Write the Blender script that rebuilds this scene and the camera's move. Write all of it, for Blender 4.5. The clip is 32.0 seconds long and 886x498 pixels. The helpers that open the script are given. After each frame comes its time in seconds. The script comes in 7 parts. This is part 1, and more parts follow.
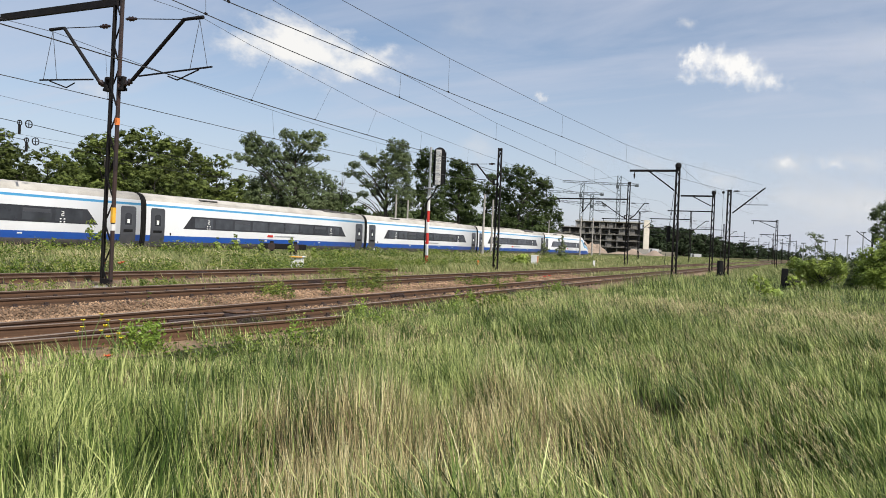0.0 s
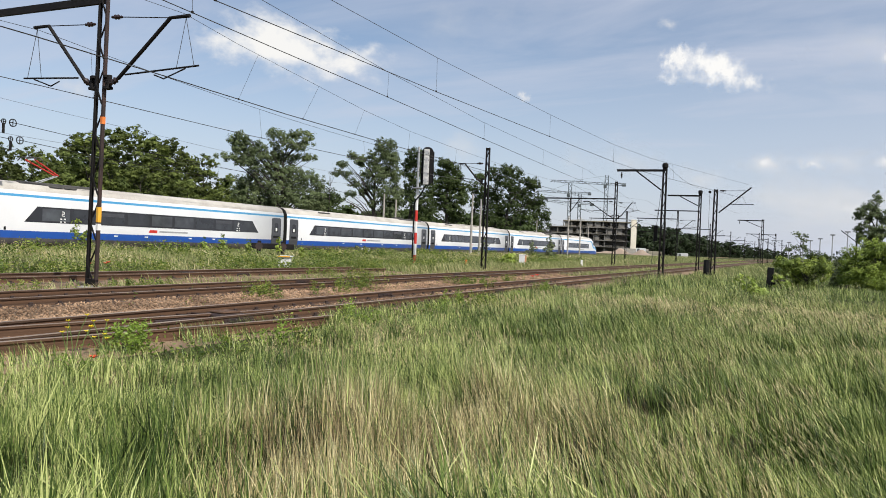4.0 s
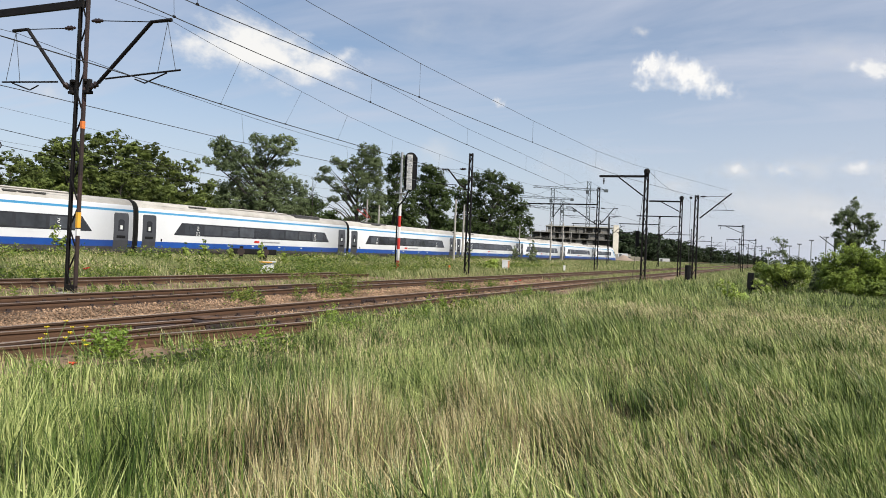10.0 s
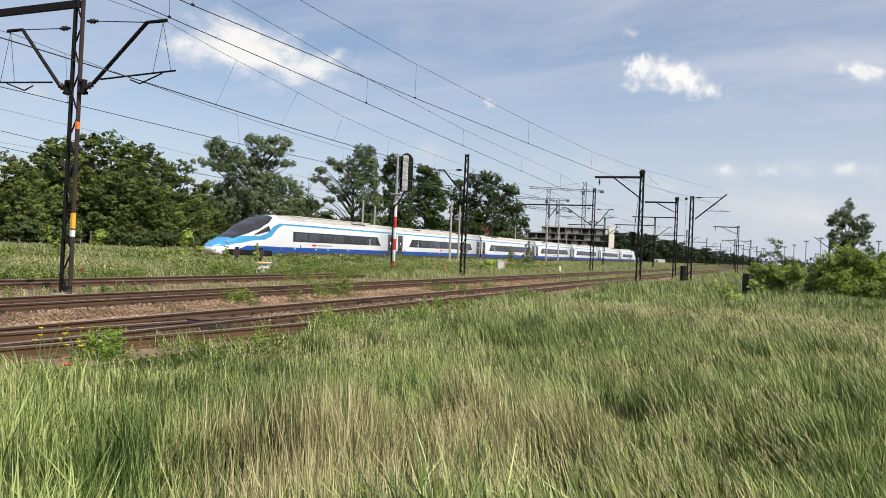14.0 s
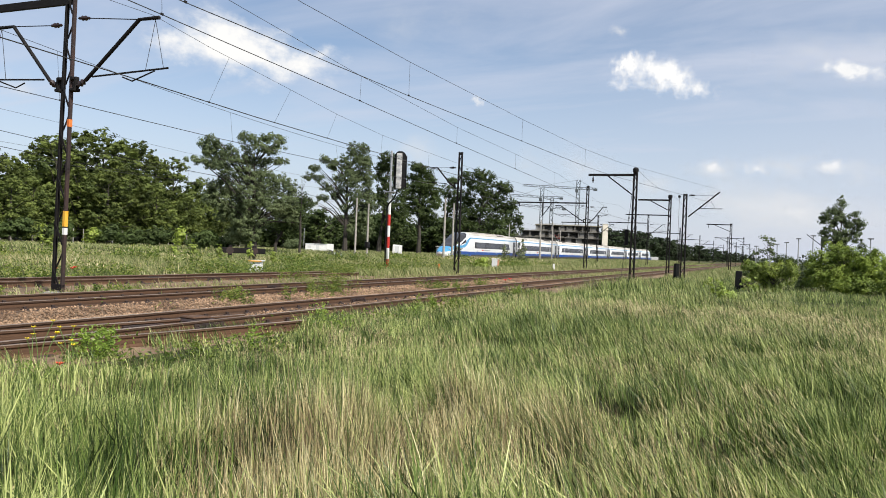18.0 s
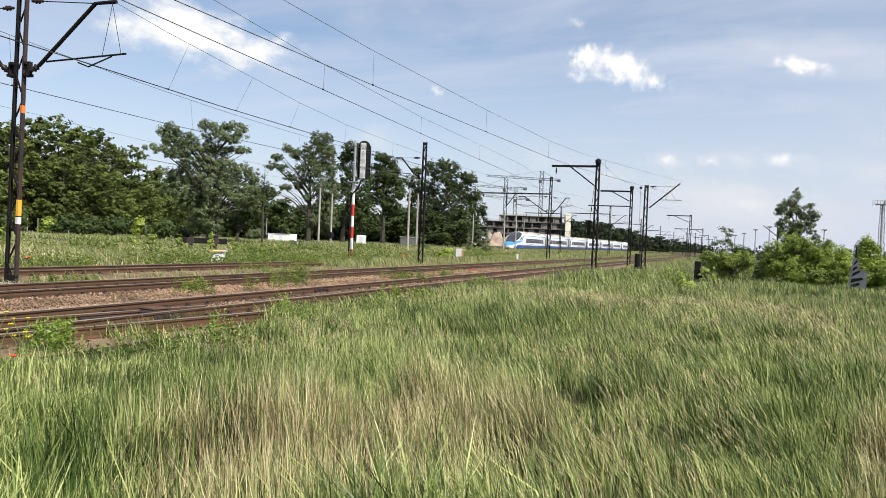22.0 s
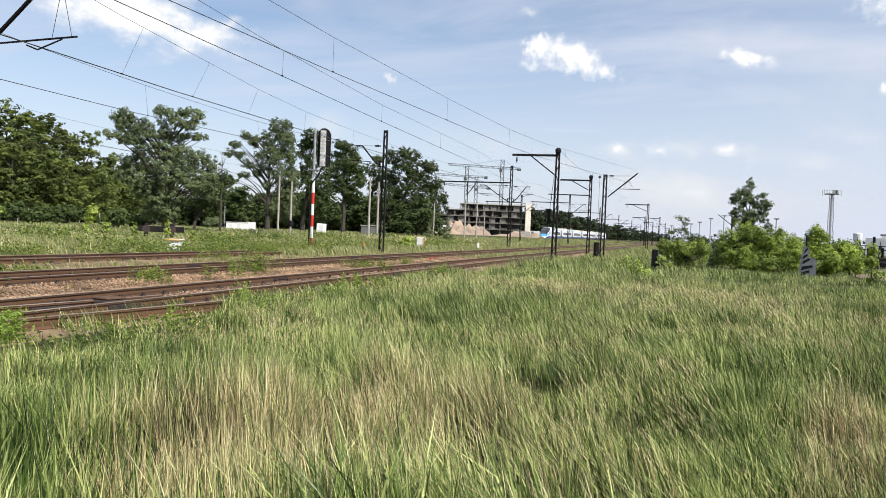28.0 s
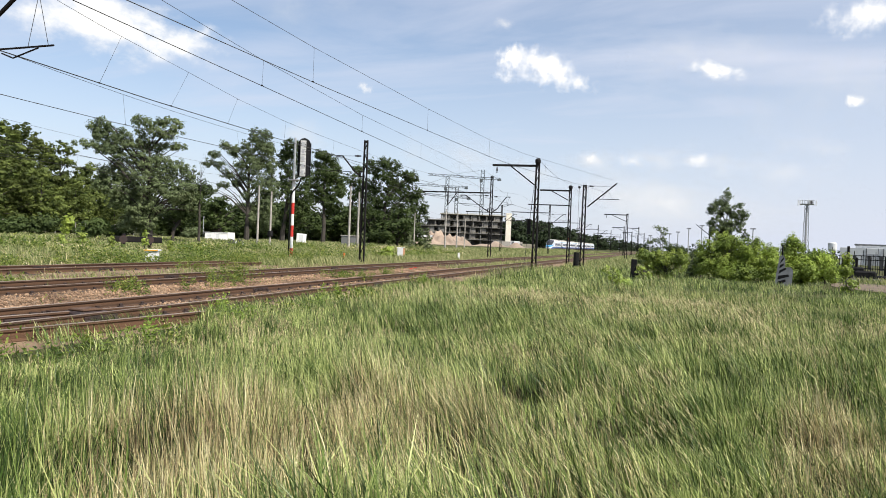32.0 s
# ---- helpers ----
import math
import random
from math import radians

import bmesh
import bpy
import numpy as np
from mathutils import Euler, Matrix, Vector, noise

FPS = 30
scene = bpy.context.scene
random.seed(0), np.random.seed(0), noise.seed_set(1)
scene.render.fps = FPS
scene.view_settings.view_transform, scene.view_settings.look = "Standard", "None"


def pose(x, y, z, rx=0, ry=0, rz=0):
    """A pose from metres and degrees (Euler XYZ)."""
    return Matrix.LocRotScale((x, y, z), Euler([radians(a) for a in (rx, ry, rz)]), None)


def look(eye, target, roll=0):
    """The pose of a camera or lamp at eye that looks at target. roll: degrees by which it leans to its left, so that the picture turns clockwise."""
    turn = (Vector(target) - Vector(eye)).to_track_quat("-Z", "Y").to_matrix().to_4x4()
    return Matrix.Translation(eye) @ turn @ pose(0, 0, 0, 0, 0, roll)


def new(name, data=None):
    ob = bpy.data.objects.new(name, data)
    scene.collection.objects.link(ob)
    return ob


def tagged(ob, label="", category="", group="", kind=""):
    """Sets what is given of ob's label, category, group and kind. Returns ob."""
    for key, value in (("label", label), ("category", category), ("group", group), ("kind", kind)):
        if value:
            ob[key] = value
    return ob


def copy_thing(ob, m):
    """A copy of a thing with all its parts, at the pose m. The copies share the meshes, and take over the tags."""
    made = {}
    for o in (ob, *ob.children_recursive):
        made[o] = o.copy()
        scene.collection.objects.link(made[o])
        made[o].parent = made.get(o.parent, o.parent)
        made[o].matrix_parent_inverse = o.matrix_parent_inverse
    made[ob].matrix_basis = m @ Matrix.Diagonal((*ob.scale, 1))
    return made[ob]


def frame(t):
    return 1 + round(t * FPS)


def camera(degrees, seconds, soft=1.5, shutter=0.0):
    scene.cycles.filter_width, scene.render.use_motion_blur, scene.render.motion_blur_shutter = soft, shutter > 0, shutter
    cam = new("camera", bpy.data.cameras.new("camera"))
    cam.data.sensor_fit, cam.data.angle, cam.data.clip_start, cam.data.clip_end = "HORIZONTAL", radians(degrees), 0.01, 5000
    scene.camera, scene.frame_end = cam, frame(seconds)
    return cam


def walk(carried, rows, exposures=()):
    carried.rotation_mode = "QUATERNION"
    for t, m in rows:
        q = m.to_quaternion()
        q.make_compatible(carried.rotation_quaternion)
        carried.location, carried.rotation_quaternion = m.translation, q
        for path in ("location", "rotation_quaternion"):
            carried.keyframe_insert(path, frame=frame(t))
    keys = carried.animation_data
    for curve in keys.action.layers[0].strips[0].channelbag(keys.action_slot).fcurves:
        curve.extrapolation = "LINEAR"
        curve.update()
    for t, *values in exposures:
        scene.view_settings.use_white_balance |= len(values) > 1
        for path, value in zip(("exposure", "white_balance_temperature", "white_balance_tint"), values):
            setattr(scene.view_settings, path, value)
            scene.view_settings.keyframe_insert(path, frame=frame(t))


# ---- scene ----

# ---- camera: a hand-held phone on one spot, slowly panning along the line ----
EYE = (0.0, 0.0, 1.4)   # z = 0 is the top of the rails, y runs along the line
# seconds, heading, tilt, lean
PATH = [
    (0, -26.65, -0.44, 2.46), (0.5, -26.60, -0.43, 2.44), (1, -26.51, -0.42, 2.42), (1.5, -26.38, -0.41, 2.41),
    (2, -26.25, -0.41, 2.42), (2.5, -26.12, -0.42, 2.44), (3, -25.99, -0.43, 2.45), (3.5, -25.85, -0.44, 2.43),
    (5.5, -25.34, -0.37, 2.42), (6, -25.15, -0.35, 2.41), (6.5, -25.01, -0.34, 2.42), (7, -24.91, -0.33, 2.43),
    (7.5, -24.82, -0.30, 2.43), (8, -24.74, -0.23, 2.42), (8.5, -24.66, -0.16, 2.41), (9, -24.58, -0.08, 2.39),
    (9.5, -24.51, -0.01, 2.39), (10, -24.45, 0.04, 2.40), (10.5, -24.40, 0.08, 2.42), (11, -24.36, 0.10, 2.42),
    (11.5, -24.31, 0.09, 2.40), (12, -24.26, 0.09, 2.39), (12.5, -24.22, 0.10, 2.39), (13, -24.19, 0.11, 2.40),
    (13.5, -24.17, 0.11, 2.40), (14, -24.13, 0.12, 2.40), (14.5, -24.06, 0.12, 2.40), (16.5, -23.87, 0.10, 2.40),
    (17, -23.81, 0.05, 2.39), (17.5, -23.74, 0.01, 2.36), (18, -23.65, -0.03, 2.34), (18.5, -23.53, -0.07, 2.36),
    (19, -23.34, -0.10, 2.39), (19.5, -23.07, -0.14, 2.41), (20, -22.69, -0.19, 2.42), (20.5, -22.22, -0.28, 2.43),
    (21, -21.73, -0.40, 2.43), (21.5, -21.28, -0.54, 2.43), (22, -20.85, -0.66, 2.42), (22.5, -20.47, -0.75, 2.42),
    (23, -20.18, -0.85, 2.43), (23.5, -19.94, -1.02, 2.46), (24, -19.71, -1.17, 2.47), (24.5, -19.46, -1.26, 2.47),
    (25, -19.18, -1.32, 2.47), (25.5, -18.85, -1.36, 2.47), (27.5, -18.02, -1.48, 2.44), (28, -17.80, -1.42, 2.44),
    (28.5, -17.48, -1.29, 2.45), (29, -17.11, -1.13, 2.45), (29.5, -16.78, -0.95, 2.45), (30, -16.58, -0.80, 2.43),
    (30.5, -16.49, -0.72, 2.41), (31, -16.42, -0.67, 2.39), (31.5, -16.37, -0.62, 2.38), (32, -16.33, -0.58, 2.38),
]
cam = camera(61.74, 32.0, soft=0.9)
walk(cam, [(t, pose(*EYE, 90 + tilt, 0, -heading) @ pose(0, 0, 0, 0, 0, lean)) for t, heading, tilt, lean in PATH],
     exposures=[(0, 0.19), (13, 0.20), (19, 0.33), (25, 0.42), (32, 0.46)])

# ---- sky, sun ----
SUN_AZ, SUN_EL = 112.0, 46.0     # clockwise from +y, height
world = bpy.data.worlds.new("sky")
scene.world = world
world.use_nodes = True
wn, wl = world.node_tree.nodes, world.node_tree.links
sky = wn.new("ShaderNodeTexSky")
sky.sky_type, sky.sun_disc = "NISHITA", False
sky.sun_elevation, sky.sun_rotation = radians(SUN_EL), radians(SUN_AZ)
sky.air_density, sky.dust_density, sky.ozone_density = 1.0, 0.7, 2.0
wn["Background"].inputs["Strength"].default_value = 0.106
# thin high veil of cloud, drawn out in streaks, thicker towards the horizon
tc = wn.new("ShaderNodeTexCoord")
sp = wn.new("ShaderNodeSeparateXYZ")
wl.new(tc.outputs["Generated"], sp.inputs[0])
zup = wn.new("ShaderNodeMath")
zup.operation, zup.inputs[1].default_value = "ADD", 0.12
wl.new(sp.outputs["Z"], zup.inputs[0])
flat = wn.new("ShaderNodeVectorMath")
flat.operation = "DIVIDE"
cz = wn.new("ShaderNodeCombineXYZ")
for k in range(3):
    wl.new(zup.outputs[0], cz.inputs[k])
wl.new(tc.outputs["Generated"], flat.inputs[0])
wl.new(cz.outputs[0], flat.inputs[1])
mp = wn.new("ShaderNodeMapping")
mp.inputs["Rotation"].default_value = (0, 0, radians(35))
mp.inputs["Scale"].default_value = (0.55, 1.5, 1.0)
wl.new(flat.outputs[0], mp.inputs[0])
nz = wn.new("ShaderNodeTexNoise")
nz.inputs["Scale"].default_value, nz.inputs["Detail"].default_value, nz.inputs["Roughness"].default_value = 1.3, 9, 0.58
nz.inputs["Distortion"].default_value = 0.5
wl.new(mp.outputs[0], nz.inputs["Vector"])
veil = wn.new("ShaderNodeMapRange")
for k, v in (("From Min", 0.36), ("From Max", 0.72), ("To Min", 0.12), ("To Max", 0.70)):
    veil.inputs[k].default_value = v
wl.new(nz.outputs["Fac"], veil.inputs["Value"])
low = wn.new("ShaderNodeMapRange")
for k, v in (("From Min", 0.0), ("From Max", 0.30), ("To Min", 0.85), ("To Max", 0.0)):
    low.inputs[k].default_value = v
wl.new(sp.outputs["Z"], low.inputs["Value"])
mx = wn.new("ShaderNodeMath")
mx.operation = "MAXIMUM"
wl.new(veil.outputs[0], mx.inputs[0]), wl.new(low.outputs[0], mx.inputs[1])
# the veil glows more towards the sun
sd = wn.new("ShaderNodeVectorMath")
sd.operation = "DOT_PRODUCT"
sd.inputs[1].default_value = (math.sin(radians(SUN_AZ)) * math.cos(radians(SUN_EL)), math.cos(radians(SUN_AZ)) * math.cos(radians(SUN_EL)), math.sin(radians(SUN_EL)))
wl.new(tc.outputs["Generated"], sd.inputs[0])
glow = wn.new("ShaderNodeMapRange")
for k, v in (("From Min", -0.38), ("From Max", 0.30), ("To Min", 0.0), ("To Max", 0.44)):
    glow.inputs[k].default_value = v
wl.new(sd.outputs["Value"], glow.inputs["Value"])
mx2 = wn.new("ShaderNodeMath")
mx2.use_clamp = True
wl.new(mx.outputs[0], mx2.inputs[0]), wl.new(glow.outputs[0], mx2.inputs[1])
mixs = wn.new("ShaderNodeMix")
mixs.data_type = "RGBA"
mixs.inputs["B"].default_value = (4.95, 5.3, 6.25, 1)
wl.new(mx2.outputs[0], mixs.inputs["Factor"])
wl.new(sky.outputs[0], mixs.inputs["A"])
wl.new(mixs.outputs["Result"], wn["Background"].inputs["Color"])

sun = new("sun", bpy.data.lights.new("sun", "SUN"))
sun.data.energy, sun.data.angle, sun.data.color = 4.7, radians(0.6), (1.0, 0.95, 0.87)
saz, sel = radians(SUN_AZ), radians(SUN_EL)
sun.matrix_world = look((0, 0, 60), (-math.sin(saz) * math.cos(sel) * 50, -math.cos(saz) * math.cos(sel) * 50, 60 - math.sin(sel) * 50))

# ---- materials ----
def material(name, c1, c2=None, scale=4.0, rough=0.7, metal=0.0, bump=0.0, fine=60.0, spread=0.0, object_var=0.0, coords="Object", spec=0.5, translucent=0.0, grain=0.18):
    """Two colours mixed by coarse noise, fine grain on top, optional relief and a shade of its own for each piece."""
    m = bpy.data.materials.new(name)
    m.use_nodes = True
    nt, ln = m.node_tree.nodes, m.node_tree.links
    b = nt["Principled BSDF"]
    b.inputs["Roughness"].default_value, b.inputs["Metallic"].default_value = rough, metal
    b.inputs["Specular IOR Level"].default_value = spec
    c2 = c2 or tuple(v * 0.8 for v in c1)
    t = nt.new("ShaderNodeTexCoord")
    n1, n2 = nt.new("ShaderNodeTexNoise"), nt.new("ShaderNodeTexNoise")
    n1.inputs["Scale"].default_value, n1.inputs["Detail"].default_value = scale, 5
    n2.inputs["Scale"].default_value, n2.inputs["Detail"].default_value = fine, 3
    ln.new(t.outputs[coords], n1.inputs["Vector"]), ln.new(t.outputs[coords], n2.inputs["Vector"])
    ramp = nt.new("ShaderNodeMapRange")
    ramp.inputs["From Min"].default_value, ramp.inputs["From Max"].default_value = 0.35, 0.65
    ln.new(n1.outputs["Fac"], ramp.inputs["Value"])
    mix = nt.new("ShaderNodeMix")
    mix.data_type = "RGBA"
    mix.inputs["A"].default_value, mix.inputs["B"].default_value = (*c1, 1), (*c2, 1)
    ln.new(ramp.outputs[0], mix.inputs["Factor"])
    hsv = nt.new("ShaderNodeHueSaturation")
    ln.new(mix.outputs["Result"], hsv.inputs["Color"])
    val = nt.new("ShaderNodeMapRange")
    val.inputs["To Min"].default_value, val.inputs["To Max"].default_value = 1 - grain, 1 + grain
    ln.new(n2.outputs["Fac"], val.inputs["Value"])
    last = val.outputs[0]
    for on, socket, node in ((spread, "Random Per Island", "ShaderNodeNewGeometry"), (object_var, "Random", "ShaderNodeObjectInfo")):
        if on:
            g = nt.new(node)
            mr, mu = nt.new("ShaderNodeMapRange"), nt.new("ShaderNodeMath")
            mr.inputs["To Min"].default_value, mr.inputs["To Max"].default_value = 1 - on, 1 + on
            ln.new(g.outputs[socket], mr.inputs["Value"])
            mu.operation = "MULTIPLY"
            ln.new(last, mu.inputs[0]), ln.new(mr.outputs[0], mu.inputs[1])
            last = mu.outputs[0]
    ln.new(last, hsv.inputs["Value"])
    ln.new(hsv.outputs[0], b.inputs["Base Color"])
    if bump:
        bp = nt.new("ShaderNodeBump")
        bp.inputs["Strength"].default_value, bp.inputs["Distance"].default_value = bump, 0.03
        ln.new(n2.outputs["Fac"], bp.inputs["Height"])
        ln.new(bp.outputs[0], b.inputs["Normal"])
    if translucent:
        tr, sh = nt.new("ShaderNodeBsdfTranslucent"), nt.new("ShaderNodeMixShader")
        sh.inputs[0].default_value = translucent
        ln.new(hsv.outputs[0], tr.inputs["Color"])
        ln.new(b.outputs[0], sh.inputs[1]), ln.new(tr.outputs[0], sh.inputs[2])
        ln.new(sh.outputs[0], nt["Material Output"].inputs["Surface"])
    return m


M_STEEL_BLACK = material("tarred_steel", (0.008, 0.0075, 0.008), (0.014, 0.012, 0.011), 3, 0.75, 0.0, 0.15, spec=0.2)
M_STEEL_RUST = material("reddish_painted_steel", (0.05, 0.027, 0.022), (0.026, 0.018, 0.016), 2.5, 0.65, 0.1, 0.2)
M_GALV = material("galvanised_steel", (0.42, 0.43, 0.44), (0.33, 0.34, 0.35), 5, 0.5, 0.4)
M_INSUL = material("brown_glazed_insulator", (0.014, 0.008, 0.007), (0.024, 0.012, 0.01), 10, 0.25)
M_ORANGE = material("orange_paint_mark", (0.75, 0.18, 0.03), (0.62, 0.2, 0.05), 8, 0.6)
M_YELLOW = material("yellow_paint_mark", (0.8, 0.36, 0.02), (0.7, 0.42, 0.05), 8, 0.6)
M_WHITE = material("white_paint", (0.78, 0.78, 0.76), (0.68, 0.68, 0.66), 2, 0.4, 0, 0.03)
M_LAMPGREY = material("weathered_pale_grey_paint", (0.58, 0.58, 0.57), (0.40, 0.40, 0.39), 4, 0.6)
M_RED = material("red_paint", (0.55, 0.03, 0.02), (0.45, 0.03, 0.02), 3, 0.45)
M_BLACK = material("black_paint", (0.008, 0.008, 0.009), (0.014, 0.014, 0.014), 3, 0.7, spec=0.15)
M_RAIL = material("rusty_rail_side", (0.135, 0.070, 0.036), (0.060, 0.033, 0.019), 3, 0.75, 0.2, 0.3, 40, coords="Generated")
M_RAILTOP = material("worn_rail_top", (0.30, 0.235, 0.18), (0.18, 0.125, 0.09), 0.6, 0.5, 0.4, 0.05)
M_SLEEPER = material("weathered_sleeper_wood", (0.085, 0.055, 0.035), (0.045, 0.03, 0.02), 3, 0.9, 0, 0.5, 30, object_var=0.25)
M_CONCRETE = material("aged_concrete", (0.40, 0.37, 0.33), (0.30, 0.28, 0.25), 3, 0.9, 0, 0.3)
M_STONE = material("ballast_stone", (0.40, 0.265, 0.165), (0.14, 0.085, 0.050), 0.9, 0.95, 0, 0.2, 30, spread=0.45, coords="Object")
M_TWHITE = material("train_white_lacquer", (0.70, 0.71, 0.725), (0.66, 0.67, 0.685), 0.4, 0.28, 0, 0.0, 8, grain=0.03)
M_TBLUE = material("train_deep_blue_lacquer", (0.018, 0.085, 0.36), (0.02, 0.075, 0.32), 1.5, 0.3, 0, 0.0, 6, grain=0.05)
M_TSTRIPE = material("train_light_blue_lacquer", (0.055, 0.29, 0.54), (0.05, 0.27, 0.50), 1.0, 0.3, grain=0.04)
M_TROOF = material("train_dusty_roof", (0.47, 0.445, 0.40), (0.36, 0.335, 0.295), 0.8, 0.7, 0, 0.1, 12)
M_TGLASS = material("train_dark_window_band", (0.022, 0.023, 0.026), (0.03, 0.03, 0.033), 1.0, 0.12, 0, 0, 5, spec=0.6)
M_TPANE = material("tinted_window_pane", (0.05, 0.055, 0.06), (0.03, 0.032, 0.036), 1.2, 0.08, 0, 0, 3, object_var=0.45, spec=0.7)
M_TDOOR = material("train_door_graphite", (0.062, 0.064, 0.072), (0.05, 0.052, 0.06), 2, 0.4)
M_RUBBER = material("black_rubber", (0.010, 0.010, 0.010), (0.016, 0.016, 0.015), 3, 0.85, spec=0.1)
M_UNDER = material("underframe_grey", (0.05, 0.05, 0.05), (0.09, 0.085, 0.08), 2, 0.8)
M_BARK = material("grey_brown_bark", (0.062, 0.053, 0.043), (0.036, 0.031, 0.026), 2, 0.95, 0, 0.6, 20)
M_LEAF = material("tree_leaf_deep_green", (0.080, 0.114, 0.032), (0.044, 0.068, 0.020), 0.35, 0.7, 0, 0, 3, spread=0.18, object_var=0.18, spec=0.25, translucent=0.3)
M_LEAF_FAR = material("far_leaf_dark_green", (0.040, 0.058, 0.026), (0.026, 0.040, 0.018), 0.2, 0.8, 0, 0, 2, spread=0.2, object_var=0.15, spec=0.2, translucent=0.2)
M_LEAF_WOOD = material("wood_edge_leaf_green", (0.180, 0.220, 0.054), (0.066, 0.092, 0.026), 0.35, 0.7, 0, 0, 3, spread=0.22, object_var=0.36, spec=0.25, translucent=0.38)
M_LEAF_LIME = material("young_weed_leaf_lime", (0.27, 0.37, 0.06), (0.16, 0.25, 0.038), 3.0, 0.5, 0, 0, 20, spread=0.3, spec=0.4, translucent=0.35)
M_LEAF_BUSH = material("shrub_leaf_green", (0.32, 0.41, 0.066), (0.14, 0.205, 0.035), 0.9, 0.6, 0, 0, 5, spread=0.3, object_var=0.15, spec=0.3, translucent=0.3)
M_LEAF_GREY = material("poplar_leaf_grey_green", (0.165, 0.205, 0.090), (0.085, 0.115, 0.050), 0.35, 0.65, 0, 0, 3, spread=0.18, object_var=0.12, spec=0.3, translucent=0.3)
M_LEAF_FEATHER = material("feathery_grey_green_leaf", (0.19, 0.22, 0.11), (0.12, 0.15, 0.07), 0.8, 0.7, 0, 0, 5, spread=0.25, object_var=0.1, spec=0.2, translucent=0.35)
M_LEAF_BRIGHT = material("bush_leaf_fresh_green", (0.30, 0.37, 0.06), (0.16, 0.23, 0.038), 0.8, 0.55, 0, 0, 5, spread=0.35, object_var=0.15, translucent=0.35)
M_WIRE = material("weathered_copper_wire", (0.045, 0.045, 0.045), (0.07, 0.07, 0.068), 1, 0.5, 0.4)
M_SAND = material("heaped_sandy_earth", (0.36, 0.275, 0.205), (0.22, 0.17, 0.13), 0.15, 0.95, 0, 0.5, 2)
M_BOARD = material("grey_wall_panel", (0.62, 0.63, 0.63), (0.55, 0.56, 0.56), 0.3, 0.7)
M_DARKBOARD = material("dark_roof_edge", (0.10, 0.11, 0.11), (0.13, 0.13, 0.13), 0.3, 0.7)

# ---- mesh helpers ----
def mesh_from(name, verts, faces, mats, mat_ids=None, smooth=False):
    me = bpy.data.meshes.new(name)
    me.from_pydata([tuple(v) for v in verts], [], faces)
    for m in (mats if isinstance(mats, (list, tuple)) else [mats]):
        me.materials.append(m)
    if mat_ids is not None:
        me.polygons.foreach_set("material_index", np.array(mat_ids, dtype=np.int32))
    if smooth:
        me.polygons.foreach_set("use_smooth", np.ones(len(me.polygons), dtype=bool))
    me.update()
    return me


def fast_mesh(name, co, tris, mat):
    """Triangles from arrays, for grass and leaves."""
    me = bpy.data.meshes.new(name)
    n, k = len(co), len(tris)
    me.vertices.add(n)
    me.vertices.foreach_set("co", np.ascontiguousarray(co, dtype=np.float32).ravel())
    me.loops.add(3 * k)
    me.loops.foreach_set("vertex_index", np.ascontiguousarray(tris, dtype=np.int32).ravel())
    me.polygons.add(k)
    me.polygons.foreach_set("loop_start", np.arange(0, 3 * k, 3, dtype=np.int32))
    me.materials.append(mat)
    me.update(calc_edges=True)
    return me


def part(name, bm, mat, parent, label="", smooth=False):
    """Links a bmesh or a mesh as one object under a thing or a part."""
    if isinstance(bm, bmesh.types.BMesh):
        me = bpy.data.meshes.new(name)
        bm.to_mesh(me)
        bm.free()
        me.materials.append(mat)
        if smooth:
            me.polygons.foreach_set("use_smooth", np.ones(len(me.polygons), dtype=bool))
    else:
        me = bm
    ob = new(name, me)
    ob.parent = parent
    if label:
        tagged(ob, label)
    return ob


def thing(name, m, label, category, group="", kind=""):
    ob = new(name)
    ob.empty_display_size = 0.3
    ob.matrix_world = m
    return tagged(ob, label, category, group, kind)


def box(bm, lo, hi, bevel=0.0, m=None):
    """A box between two corners, edges bevelled if asked."""
    r = bmesh.ops.create_cube(bm, size=1.0)
    vs = r["verts"]
    c = [(a + b) / 2 for a, b in zip(lo, hi)]
    s = [abs(b - a) for a, b in zip(lo, hi)]
    for v in vs:
        v.co = Vector((v.co.x * s[0] + c[0], v.co.y * s[1] + c[1], v.co.z * s[2] + c[2]))
    if bevel:
        es = list({e for v in vs for e in v.link_edges})
        out = bmesh.ops.bevel(bm, geom=es, offset=bevel, segments=1, affect="EDGES")
        vs = list({v for f in out["faces"] for v in f.verts} | {v for v in vs if v.is_valid})
    if m is not None:
        for v in vs:
            v.co = m @ v.co
    return bm


def boxed(lo, hi, bevel=0.0, m=None):
    return box(bmesh.new(), lo, hi, bevel, m)


def beam(bm, a, b, w, d=None, up=(0, 0, 1)):
    """A square bar from a to b."""
    a, b = Vector(a), Vector(b)
    ax = (b - a).normalized()
    side = ax.cross(Vector(up))
    if side.length < 1e-3:
        side = ax.cross(Vector((0, 1, 0)))
    side.normalize()
    top = side.cross(ax)
    d = d or w
    vs = []
    for p in (a, b):
        for i, j in ((-1, -1), (1, -1), (1, 1), (-1, 1)):
            vs.append(bm.verts.new(p + side * (i * w / 2) + top * (j * d / 2)))
    for f in ((3, 2, 1, 0), (4, 5, 6, 7), (0, 1, 5, 4), (1, 2, 6, 5), (2, 3, 7, 6), (3, 0, 4, 7)):
        bm.faces.new([vs[k] for k in f])
    return bm


